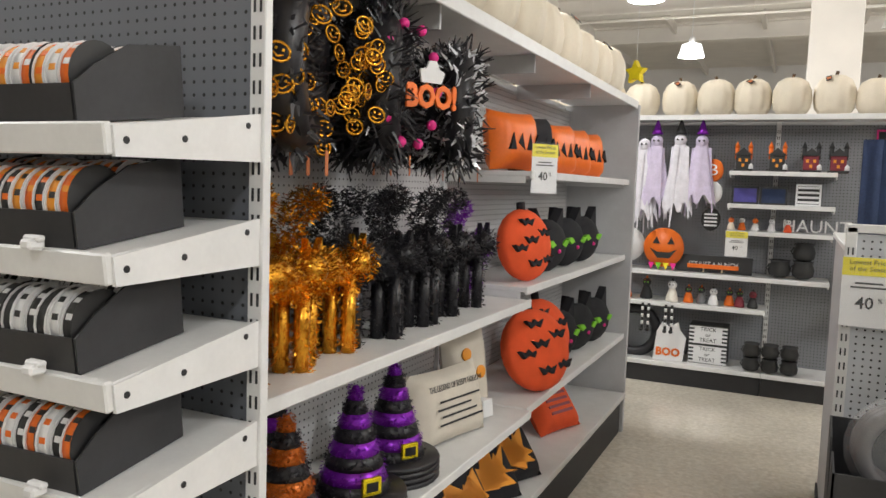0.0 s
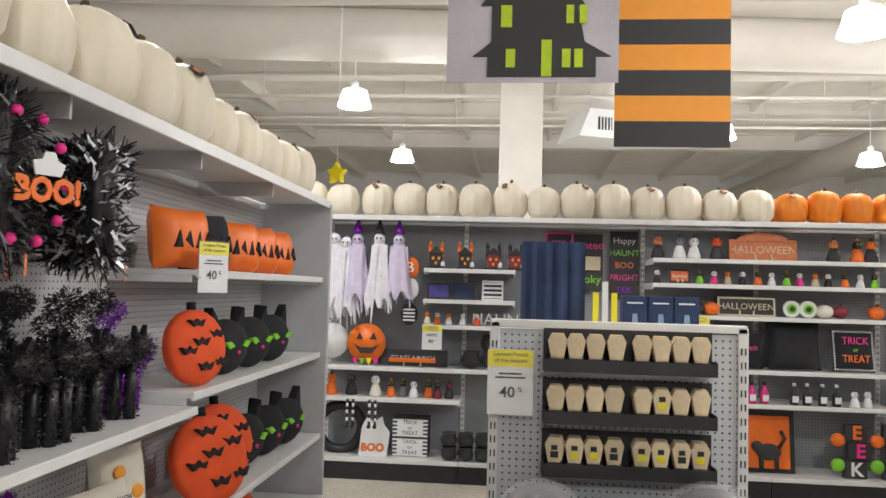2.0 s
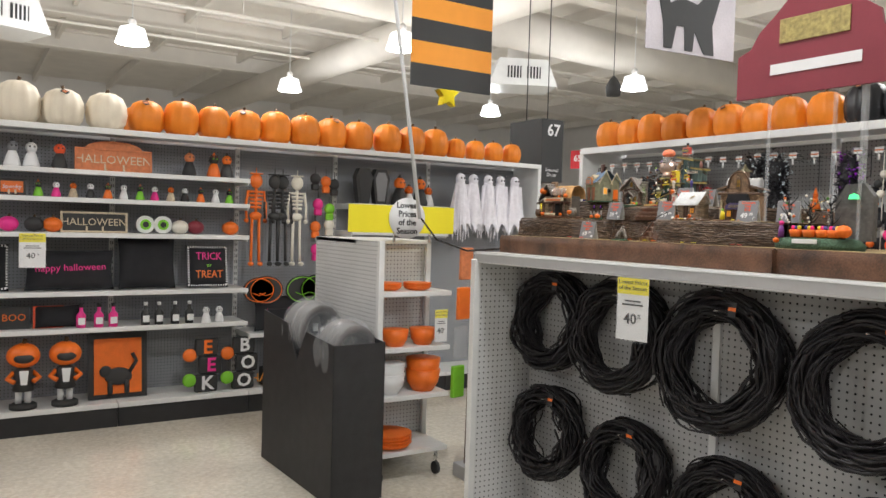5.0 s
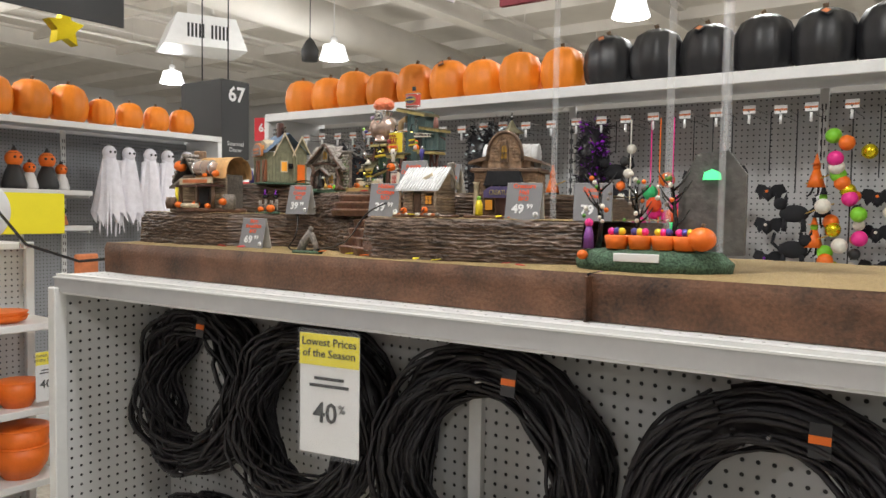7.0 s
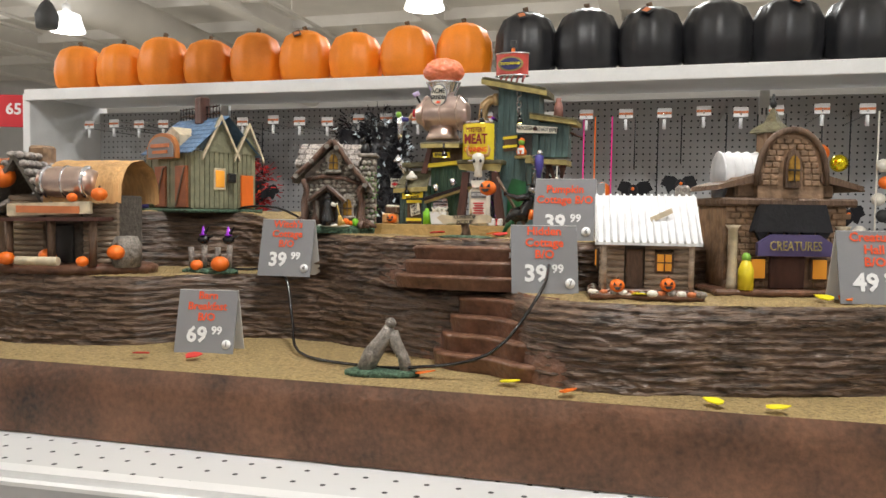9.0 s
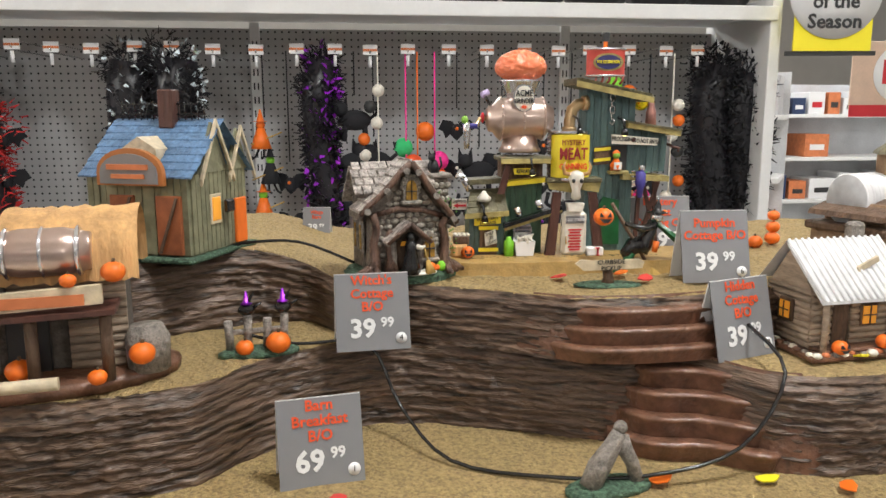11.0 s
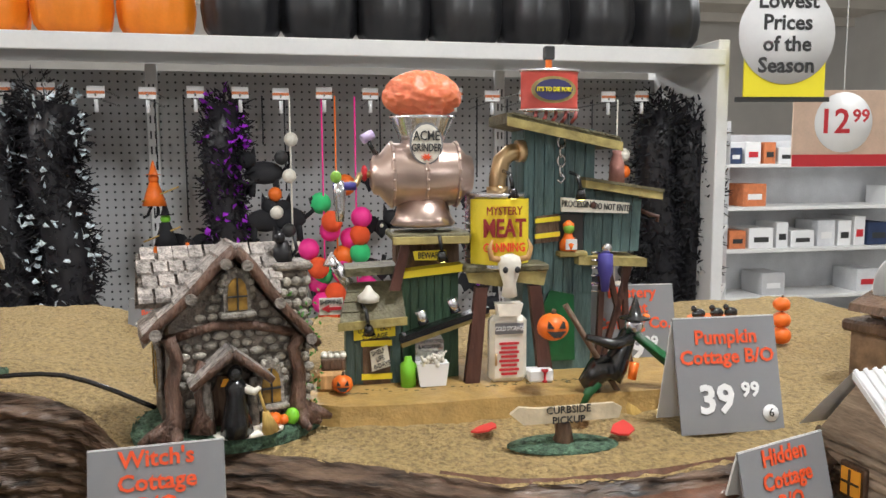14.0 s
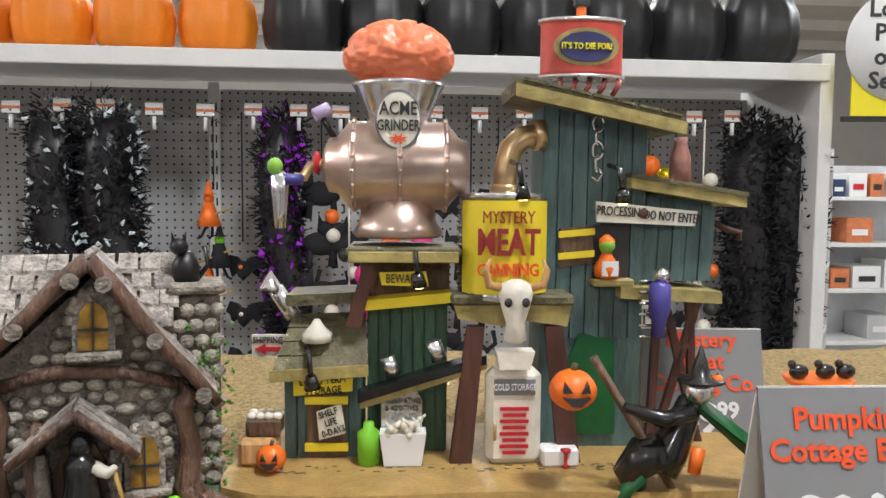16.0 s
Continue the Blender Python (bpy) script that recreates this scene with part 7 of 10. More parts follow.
writing("BOO!", 0.085, ORANGE, sgn, Matrix.Translation((0, 0, 0)), depth=0.004, squeeze=0.8, bold=0.004)
part("ghost", Mesh().prism([(-0.035, 0.04), (0.03, 0.04), (0.04, 0.07), (0.02, 0.08), (0.012, 0.10), (-0.012, 0.10), (-0.02, 0.08), (-0.042, 0.075)], -0.004, 0.004), PAPER, sgn)


def tinsel_cat(x, y, z, m, seed, s=1.0):
    """An arched standing tinsel cat seen from its side."""
    t = thing("tinsel_cat", at(x, y, z, 90 + rnd(-12, 12)) @ Matrix.Diagonal((s, s, s, 1)), ("gold" if m is GOLD else "purple" if m is PURPLE else "black") + " tinsel cat standing with arched back", "cat figure", "tinsel cats")
    rng = random.Random(seed)
    core = Mesh().tube([(-0.10, 0, 0.19), (-0.06, 0, 0.235), (0, 0, 0.245), (0.06, 0, 0.22), (0.10, 0, 0.21)], [0.035, 0.05, 0.05, 0.045, 0.03], 8)
    part("body", core, m, t)
    fl = Mesh()
    for q in range(9):
        tinsel(fl, (-0.10 + 0.025 * q, 0, 0.20 + 0.04 * math.sin(q * 0.39)), 0.062, 210, 0.013, rng, 1.3)
    for c, n in (((0.14, -0.01, 0.245), 190), ((-0.135, 0, 0.29), 110), ((-0.155, 0, 0.35), 110), ((-0.11, 0, 0.40), 120), ((-0.06, 0, 0.415), 120)):
        tinsel(fl, c, 0.062 if n > 150 else 0.046, n * 3, 0.013, rng, 1.3)
    part("fur", fl, m, t)["kind"] = "stuff"
    part("head", Mesh().ball((0.14, -0.01, 0.245), 0.045, n=10, k=7).prism([(0.105, 0.28), (0.13, 0.285), (0.11, 0.325)], -0.02, 0.0).prism([(0.15, 0.285), (0.175, 0.28), (0.172, 0.325)], -0.02, 0.0), m, t)
    for dx in (-0.09, -0.06, 0.06, 0.09):
        leg = Mesh().rod((dx, (0.02 if dx in (-0.06, 0.06) else -0.02), 0.0), (dx, (0.02 if dx in (-0.06, 0.06) else -0.02), 0.2), 0.021, n=8)
        for q in range(6):
            tinsel(leg, (dx, 0.02 if dx in (-0.06, 0.06) else -0.02, 0.01 + q * 0.034), 0.029, 60, 0.011, rng, 1.3)
        part("leg", leg, m, t)
    return t


for i, (x, y, m) in enumerate(((-1.10, 1.42, GOLD), (-1.12, 1.66, GOLD), (-1.26, 1.50, GOLD), (-1.12, 1.90, BLACK_FUR), (-1.24, 1.86, BLACK_FUR), (-1.12, 2.12, BLACK_FUR), (-1.12, 2.36, BLACK_FUR), (-1.24, 2.30, BLACK_FUR), (-1.14, 2.60, BLACK_FUR), (-1.2, 2.78, PURPLE))):
    tinsel_cat(x, y, 1.126, m, i, 1.0 if m is not PURPLE else 0.9)


def witch_hat(x, y, z, band):
    t = thing("witch_hat", at(x, y, z), ("purple" if band is PURPLE else "orange") + " and black sequin witch hat with gold buckle", "hat", "witch hats")
    for i in range(4):
        part("brim", Mesh().lathe([(0.15, i * 0.018), (0.155, i * 0.018 + 0.008), (0.15, i * 0.018 + 0.016), (0.06, i * 0.018 + 0.016)], 26), BLACK_FUR, t)
    n = 8
    for i in range(n):
        a, b = i / n, (i + 1) / n
        part("band", Mesh().lathe([(0.098 * (1 - a) ** 0.9 + 0.008, 0.065 + 0.30 * a), (0.098 * (1 - a * 0.5 - b * 0.5) ** 0.9 + 0.0085, 0.065 + 0.15 * (a + b)), (0.098 * (1 - b) ** 0.9 + 0.008, 0.065 + 0.30 * b)], 22), band if i % 2 else BLACK_FUR, t)
    rng = random.Random(int(y * 77))
    for i in range(n):
        fz, a = Mesh(), (i + 0.5) / n
        r = 0.098 * (1 - a) ** 0.9 + 0.008
        for _ in range(150):
            g, h = rng.uniform(0, 6.28), 0.065 + 0.30 * (a + rng.uniform(-0.5, 0.5) / n)
            c, q = Vector((r * math.cos(g), r * math.sin(g), h)), Vector((math.cos(g), math.sin(g), rng.uniform(-1, 0.4))) * 0.009
            w = Vector((-math.sin(g), math.cos(g), rng.uniform(-0.5, 0.5))) * 0.003
            fz.add([c - w, c + w, c + q + w * 0.5, c + q - w * 0.5], [(0, 1, 2, 3)])
        part("sequins", fz, band if i % 2 else BLACK_FUR, t)["kind"] = "stuff"
    part("buckle", Mesh().box(0.092, 0.104, -0.03, 0.03, 0.08, 0.13, 0.002), GOLD_FOIL, t, "square gold buckle").rotation_euler.z = -0.5
    part("buckle_inner", Mesh().box(0.103, 0.106, -0.018, 0.018, 0.092, 0.118), BLACK_FUR, t).rotation_euler.z = -0.5
    return t


ORANGE_SEQ = mat("orange_sequin", (0.5, 0.12, 0.01), 0.3, 0.5, var=0.5, scale=200)
for x, y, b in ((-1.10, 1.48, ORANGE_SEQ), (-1.10, 1.80, PURPLE), (-1.14, 2.10, PURPLE), (-1.28, 1.66, PURPLE)):
    witch_hat(x, y, 0.656, b)


def cushion(name, w, h, d, m, where, label, cat="cushion", group=""):
    pts = []
    for j in range(13):
        for i in range(13):
            u, v = -1 + i / 6, -1 + j / 6
            pts.append((u * w / 2 * (1 - 0.06 * (1 - v * v)), 0, v * h / 2 * (1 - 0.06 * (1 - u * u)) + h / 2, d / 2 * ((1 - u ** 4) * (1 - v ** 4)) ** 0.6))
    b = Mesh()
    b.sheet([(x, -q, z) for x, y, z, q in pts], 13, 13).sheet([(x, q, z) for x, y, z, q in pts], 13, 13)
    t = thing(name, where, label, cat, group)
    part("cover", b, m, t)
    return t


LINEN = mat("cream_linen", (0.70, 0.64, 0.54), 0.9, var=0.08, fine=500, bump=0.4)
c = cushion("slogan_cushion", 0.42, 0.27, 0.12, LINEN, pose(-1.10, 2.48, 0.66, -14, 0, 78), "cream cushion printed with a story title and lines")
writing("THE LEGEND OF SLEEPY HOLLOW", 0.030, INK, c, Matrix.Translation((0, -0.064, 0.205)), squeeze=0.68)
for i in range(4):
    part("printed_line", Mesh().box(-0.13 + 0.02 * (i % 2), 0.13 - 0.03 * (i % 3), -0.0655, -0.0645, 0.075 + 0.026 * i, 0.082 + 0.026 * i), INK, c)
c = cushion("ghost_cushion", 0.26, 0.34, 0.10, LINEN, pose(-1.18, 2.80, 0.66, -8, 0, 72), "white cushion with orange pumpkin print")
for x, z in ((-0.05, 0.1), (0.05, 0.17), (-0.03, 0.25)):
    part("print", Mesh().ball((x, -0.05, z), 0.03, 1, 0.2, 0.9, 10, 6), ORANGE_PRINT, c)
part("white_box", Mesh().box(-0.03, 0.03, -0.12, -0.06, 0.0, 0.07, 0.004), PAPER, c)


def plush_pumpkin(x, y, z, r, lean, turn=90, m=RED_ORANGE):
    t = thing("pumpkin_cushion", pose(x, y, z, 0, 0, turn), "flat orange plush pumpkin cushion with black bats", "cushion", "pumpkin cushions")
    tilt = Matrix.Translation((0, 0, r * 0.95)) @ Matrix.Rotation(radians(lean), 4, "X")
    part("body", Mesh().ball((0, 0, 0), r, 1, 0.42, 0.95, 28, 12, 0.05, 8, tilt), m, t)
    for a, q in ((0.6, 0.5), (1.9, 0.6), (3.3, 0.55), (4.6, 0.5), (5.6, 0.65), (2.6, 0.2)):
        bx, bz = r * q * math.cos(a), r * q * math.sin(a)
        yy = -r * 0.43 * math.sqrt(max(0.05, 1 - q * q)) - 0.002
        s = r * 0.17
        part("bat", Mesh().prism([(bx - 1.6 * s, bz + 0.5 * s), (bx - 0.5 * s, bz + 0.1 * s), (bx, bz + 0.6 * s), (bx + 0.5 * s, bz + 0.1 * s), (bx + 1.6 * s, bz + 0.5 * s), (bx + 0.8 * s, bz - 0.6 * s), (bx, bz - 0.2 * s), (bx - 0.8 * s, bz - 0.6 * s)], yy - 0.004, yy + 0.02, tilt), BLACK_CLOTH, t, "black bat patch")
    part("stem", Mesh().rod((0, 0, r * 0.9), (0, 0, r * 1.12), 0.02, n=8), BLACK_CLOTH, t).matrix_basis = tilt
    return t


def cat_cushion(x, y, z, r, turn=78):
    t = thing("cat_cushion", at(x, y, z, turn), "black plush cat head cushion with stitched eyes", "cushion", "cat cushions")
    part("head", Mesh().ball((0, 0, r * 0.85), r, 1.1, 0.55, 0.85, 22, 10), BLACK_CLOTH, t)
    for sx in (-1, 1):
        part("ear", Mesh().prism([(sx * r * 0.35, r * 1.45), (sx * r * 0.95, r * 1.2), (sx * r * 0.85, r * 2.05)], -0.025, 0.025), BLACK_CLOTH, t)
        part("eye", Mesh().prism([(sx * r * 0.2, r * 0.9), (sx * r * 0.45, r * 0.82), (sx * r * 0.68, r * 1.02), (sx * r * 0.42, r * 1.05)], -r * 0.56, -r * 0.4), GREEN, t)
    part("nose", Mesh().ball((0, -r * 0.55, r * 0.7), r * 0.07, n=8, k=5), PINK, t)
    return t


plush_pumpkin(-1.10, 3.20, 1.176, 0.17, -10, 70)
plush_pumpkin(-1.06, 3.30, 0.661, 0.20, -18, 62)
plush_pumpkin(-1.14, 3.62, 0.661, 0.20, -14, 66)
for i in range(3):
    cat_cushion(-1.14, 3.62 + 0.34 * i, 1.176, 0.155)
    cat_cushion(-1.16 + 0.02 * i, 3.98 + 0.3 * i, 0.661, 0.16)
for i, (y, m) in enumerate(((3.12, ORANGE), (3.35, BLACK_CLOTH), (3.75, ORANGE), (4.05, ORANGE), (4.35, ORANGE))):
    t = cushion("printed_cushion", 0.30, 0.26, 0.16, m, pose(-1.14, y, 1.662, -8, 0, 70), "orange halloween cushion with black print", group="top cushions")
    for q in range(4):
        part("print", Mesh().prism([(-0.10 + q * 0.055, 0.08 + 0.03 * (q % 2)), (-0.06 + q * 0.055, 0.08), (-0.07 + q * 0.055, 0.15)], -0.083, -0.06), BLACK_CLOTH, t)
for i, (y, m) in enumerate(((2.55, 0), (2.85, 0), (3.12, 1), (3.95, 2))):
    t = cushion("spider_cushion", 0.36, 0.28, 0.14, (BLACK_CLOTH, BLACK_CLOTH, RED_ORANGE)[m], pose(-1.06 if m < 2 else -1.10, y, 0.275, -38, 0, 70), "black and orange cushion with web print" if m < 2 else "red-orange cushion with dark lettering", group="low cushions")
    if m < 2:
        for q in range(9):
            part("patch", Mesh().prism([(rnd(-0.15, -0.02), rnd(0.04, 0.12)), (rnd(0.0, 0.15), rnd(0.04, 0.14)), (rnd(-0.1, 0.12), rnd(0.15, 0.24))], -0.074, -0.05), ORANGE_PRINT, t)
    else:
        for q in range(4):
            part("lettering", Mesh().box(-0.09, 0.09, -0.073, -0.06, 0.08 + q * 0.035, 0.095 + q * 0.035), MAROON, t)
sale_sign(pose(-0.985, 3.08, 1.57, 0, 0, 58), 0.14, 0.205, "white and yellow sale ticket on the gondola shelf")
part("clip", Mesh().box(-0.012, 0.012, 0.0005, 0.085, 0.055, 0.085, 0.002), PLASTIC, bpy.data.objects["sale_sign.001"], "clear ticket clip")


# ---- goods on the long wall ----
WY = 6.58


def hanging_ghost(x, y, z, m, ln, turn=0):
    t = thing("hanging_ghost", at(x, y, z, turn), "white gauze ghost hanging from a hook", "ghost", "hanging gauze ghosts")
    rng = random.Random(int(x * 100) + int(y * 37))
    part("head", Mesh().ball((0, 0, -0.05), 0.05, 1, 0.9, 1.1, 12, 8), m, t)
    n = 30
    pts = []
    for j in range(10):
        q = j / 9
        for i in range(n + 1):
            a = 6.2832 * i / n
            r = 0.045 + 0.075 * q ** 0.8 + 0.022 * q * math.sin(6 * a + x * 9)
            pts.append((r * math.cos(a), 0.6 * r * math.sin(a), -0.07 - q * ln * (1 - 0.22 * abs(math.sin(3.5 * a + x * 5)) * q)))
    part("robe", Mesh().sheet(pts, n + 1, 10), m, t)
    for k in range(6):
        a = rng.uniform(0, 6.28)
        x0, y0 = 0.10 * math.cos(a), 0.07 * math.sin(a)
        part("strip", Mesh().sheet([(x0 * (0.6 + 0.5 * q) + s * 0.016 * (1 - q * 0.7), y0 * (0.6 + 0.5 * q) - 0.01, -0.1 - q * (ln + rng.uniform(-0.05, 0.05))) for q in (0, 0.33, 0.66, 1) for s in (-1, 1)], 2, 4), m, t)
    part("hook", Mesh().rod((0, 0.0, 0.01), (0, 0.22, 0.02), 0.003, n=5).rod((0, 0, 0.01), (0, 0, -0.01), 0.002, n=5), CHROME, t)
    part("face", Mesh().ball((-0.018, -0.045, -0.045), 0.009, n=6, k=4).ball((0.018, -0.045, -0.045), 0.009, n=6, k=4), INK, t)
    return t


for x, z, m, ln in ((-1.32, 2.06, GAUZE, 0.60), (-1.12, 2.06, LILAC, 0.56), (-0.93, 2.07, GAUZE, 0.62), (-0.76, 2.06, LILAC, 0.52), (-1.22, 2.03, GAUZE, 0.66)):
    hanging_ghost(x, WY - 0.04, z, m, ln)
for i in range(5):
    hanging_ghost(5.38 + 0.165 * i, WY - 0.04 + 0.02 * (i % 2), 2.08, GAUZE, 0.52)
for x in (-1.12, -0.93, -0.76):
    single("striped_hat", Mesh().lathe([(0.05, 0), (0.035, 0.03), (0.02, 0.08), (0.004, 0.13)], 14), PURPLE if x != -0.93 else INK, at(x, WY - 0.04, 2.07), "small striped witch hat above a hanging ghost", "hat")


def board_sign(x, z, w, h, m, edge, lines, ink, y=WY, size=None, label="", stand=True, lean=-6):
    t = thing("sign_board", pose(x, y, z, lean, 0, 0), label, "sign")
    part("panel", Mesh().box(-w / 2, w / 2, -0.006, 0.006, 0, h, 0.002), m, t)
    if edge is not None:
        part("frame", Mesh().box(-w / 2, w / 2, -0.014, -0.006, 0, 0.014).box(-w / 2, w / 2, -0.014, -0.006, h - 0.014, h).box(-w / 2, -w / 2 + 0.014, -0.014, -0.006, 0.014, h - 0.014).box(w / 2 - 0.014, w / 2, -0.014, -0.006, 0.014, h - 0.014), edge, t)
    for i, (body, ik) in enumerate(zip(lines, ink)):
        s = size or h / (len(lines) + 0.6)
        writing(body, s, ik, t, Matrix.Translation((0, -0.008, h * (1 - (i + 0.5) / len(lines)) * 0.9 + 0.05 * h)), depth=0.001)
    if stand:
        for sx in (-0.12, 0.12):
            part("easel_peg", Mesh().box(sx * w - 0.006, sx * w + 0.006, -0.05, -0.015, 0, 0.012).box(sx * w - 0.006, sx * w + 0.006, -0.022, -0.015, 0.012, h * 0.3), CREAM, t)
    return t


board_sign(2.27, 1.91, 0.54, 0.17, TERRACOTTA, TERRACOTTA, ["HALLOWEEN"], [CREAM], size=0.09, label="arched terracotta halloween sign on small easels")
single("sign_arch", Mesh().prism([(0.20 * math.cos(math.pi * i / 12), 0.06 * math.sin(math.pi * i / 12)) for i in range(13)], -0.006, 0.006), TERRACOTTA, at(2.27, WY + 0.012, 2.078), "terracotta arch above the halloween sign", "sign")
board_sign(2.14, 1.447, 0.46, 0.155, INK, CREAM, ["HALLOWEEN"], [CREAM], size=0.075, label="black framed halloween sign with cream letters")
board_sign(0.83, 1.62, 0.33, 0.50, INK, None, ["Haunted", "Season", "Spooky"], [PINK, ORANGE, GREEN], y=WY + 0.2, size=0.10, label="black sign with pink orange and green words", stand=False)
single("scroll_plate", Mesh().box(-0.17, 0.17, -0.012, -0.004, 0, 0.12, 0.004), CREAM, at(0.80, WY + 0.19, 1.80), "cream plank on the haunted season sign", "sign")
board_sign(1.18, 1.55, 0.24, 0.60, INK, None, ["Happy", "HAUNT", "BOO", "FRIGHT", "EEK"], [PAPER, GREEN, ORANGE, PINK, PURPLE], y=WY + 0.2, size=0.075, label="tall black sign of spooky words", stand=False)
board_sign(0.62, 1.75, 0.24, 0.38, INK, PINK, ["EEK", "BOO"], [PINK, ORANGE], y=WY + 0.22, size=0.08, label="black sign with pink frame", stand=False)
board_sign(-0.62, 0.94, 0.60, 0.14, INK, None, ["IT'S JUST A BUNCH"], [PAPER], size=0.045, label="long black sign with an orange ribbon")
single("ribbon_bar", Mesh().box(-0.2, 0.2, -0.012, -0.002, 0, 0.035, 0.004), ORANGE, at(-0.62, WY - 0.03, 0.975), "orange ribbon bar on a black sign", "sign")
board_sign(1.60, 1.71, 0.17, 0.11, ORANGE, INK, ["Spooky"], [PAPER], size=0.04, label="small orange framed sign")


def tt_cushion(x):
    t = cushion("trick_cushion", 0.33, 0.34, 0.12, BLACK_CLOTH, pose(x, WY - 0.02, 1.02, -10, 0, 0), "black trick or treat cushion with striped edge")
    for i in range(16):
        for sz in (0.012, 0.318):
            part("stripe", Mesh().box(-0.155 + i * 0.0195, -0.145 + i * 0.0195, -0.022, -0.012, sz, sz + 0.016), PAPER, t)
        for sx in (-0.155, 0.145):
            part("stripe", Mesh().box(sx, sx + 0.012, -0.022, -0.012, 0.02 + i * 0.0195, 0.03 + i * 0.0195), PAPER, t)
    for w, z, m, s in (("TRICK", 0.245, PINK, 0.085), ("or", 0.175, GREEN, 0.05), ("TREAT", 0.10, ORANGE, 0.085)):
        writing(w, s, m, t, Matrix.Translation((0, -0.064, z)), squeeze=0.85, depth=0.001)


tt_cushion(2.98)
tt_cushion(1.42)
for x, z, wd in ((1.98, 1.02, 0.60), (3.70, 0.645, 0.66), (1.9, 0.75, 0.3)):
    t = cushion("script_cushion", wd, 0.30 if wd > 0.4 else 0.16, 0.12, BLACK_CLOTH, pose(x, WY - 0.02, z, -10, 0, 0), "black cushion with pink script lettering")
    if wd > 0.4:
        writing("happy halloween", 0.07, PINK, t, Matrix.Translation((0, -0.066, 0.16)) @ Matrix.Rotation(-0.03, 4, "Y"), depth=0.001)
cushion("bat_cushion", 0.42, 0.40, 0.12, BLACK_CLOTH, pose(2.52, WY - 0.02, 1.02, -10, 0, 0), "plain black plush cushion")
board_sign(2.32, 0.185, 0.42, 0.50, INK, INK, [""], [INK], label="black framed canvas of a black cat on orange", stand=False)
single("canvas", Mesh().box(-0.17, 0.17, -0.004, 0, 0, 0.42, 0.001), ORANGE, pose(2.32, WY - 0.012, 0.22, -6, 0, 0), "orange painted canvas with a moon", "picture")
single("painted_cat", Mesh().ball((0, 0, 0.13), 0.09, 1.1, 0.1, 0.75, 16, 8).ball((-0.09, 0, 0.17), 0.045, 1, 0.2, 1, 12, 7).tube([(0.08, 0, 0.16), (0.13, 0, 0.24), (0.10, 0, 0.30)], 0.014, 6).rod((-0.06, 0, 0), (-0.06, 0, 0.1), 0.018, n=6).rod((0.06, 0, 0), (0.06, 0, 0.1), 0.018, n=6), INK, pose(2.32, WY - 0.03, 0.225, -6, 0, 0), "flat black cat on the orange canvas", "picture")


def pumpkin_butler(x):
    t = thing("pumpkin_head_figure", at(x, WY - 0.05, 0.182), "pumpkin headed figure in black coat on round stand", "figure", "pumpkin headed figures")
    part("foot", Mesh().lathe([(0.09, 0), (0.09, 0.03), (0.07, 0.04)], 18), INK, t)
    part("legs", Mesh().rod((-0.03, 0, 0.04), (-0.03, 0, 0.16), 0.022, n=8).rod((0.03, 0, 0.04), (0.03, 0, 0.16), 0.022, n=8), PAPER, t)
    part("coat", Mesh().lathe([(0.07, 0.13), (0.06, 0.2), (0.065, 0.27), (0.03, 0.30)], 14), INK, t)
    part("shirt", Mesh().prism([(-0.02, 0.18), (0.02, 0.18), (0.03, 0.28), (-0.03, 0.28)], -0.07, -0.06), PAPER, t)
    part("arm", Mesh().tube([(-0.06, 0, 0.26), (-0.10, -0.02, 0.22), (-0.06, -0.06, 0.2)], 0.018, 7), ORANGE, t)
    part("arm", Mesh().tube([(0.06, 0, 0.26), (0.10, -0.02, 0.22), (0.06, -0.06, 0.2)], 0.018, 7), ORANGE, t)
    part("head", Mesh().ball((0, 0, 0.38), 0.10, 1.1, 1, 0.9, 24, 10, 0.08, 9), ORANGE, t)
    part("mouth", Mesh().ball((0, -0.075, 0.37), 0.055, 1.2, 0.6, 0.65, 14, 8), INK, t)
    part("stem", Mesh().rod((0, 0, 0.46), (0.01, 0, 0.50), 0.014, n=7), STEM, t)


for x in (1.40, 1.68, 1.95):
    pumpkin_butler(x)


def long_doll(x, z, m, seed):
    """A long-legged hanging skeleton doll, one plain shape."""
    b = Mesh().ball((0, 0, -0.09), 0.055, 1, 0.6, 1.1, 12, 8).rod((0, 0, -0.03), (0, 0, 0.02), 0.004, n=5)
    b.box(-0.05, 0.05, -0.03, 0.03, -0.035, -0.025, 0.004).rod((0, 0, -0.15), (0, 0, -0.36), 0.012, n=6)
    for i in range(5):
        b.rod((-0.06 + 0.004 * i, 0, -0.18 - 0.032 * i), (0.06 - 0.004 * i, 0, -0.18 - 0.032 * i), 0.011, n=6)
    b.ball((0, 0, -0.38), 0.045, 1.2, 0.6, 0.8, 10, 6)
    for sx in (-1, 1):
        b.tube([(sx * 0.065, 0, -0.17), (sx * 0.085, 0, -0.29), (sx * 0.08, -0.01, -0.40)], 0.011, 6).ball((sx * 0.08, -0.01, -0.42), 0.02, n=7, k=5)
        b.tube([(sx * 0.03, 0, -0.40), (sx * 0.032, 0, -0.58), (sx * 0.035, -0.005, -0.76)], 0.012, 6).ball((sx * 0.04, -0.02, -0.78), 0.024, 1, 1.6, 0.8, 8, 5)
    single("long_leg_doll", b, m, at(x, WY, z), ("orange" if m is ORANGE else "white" if m is BONE else "black") + " long-legged hanging skeleton doll", "doll", "long-legged dolls")


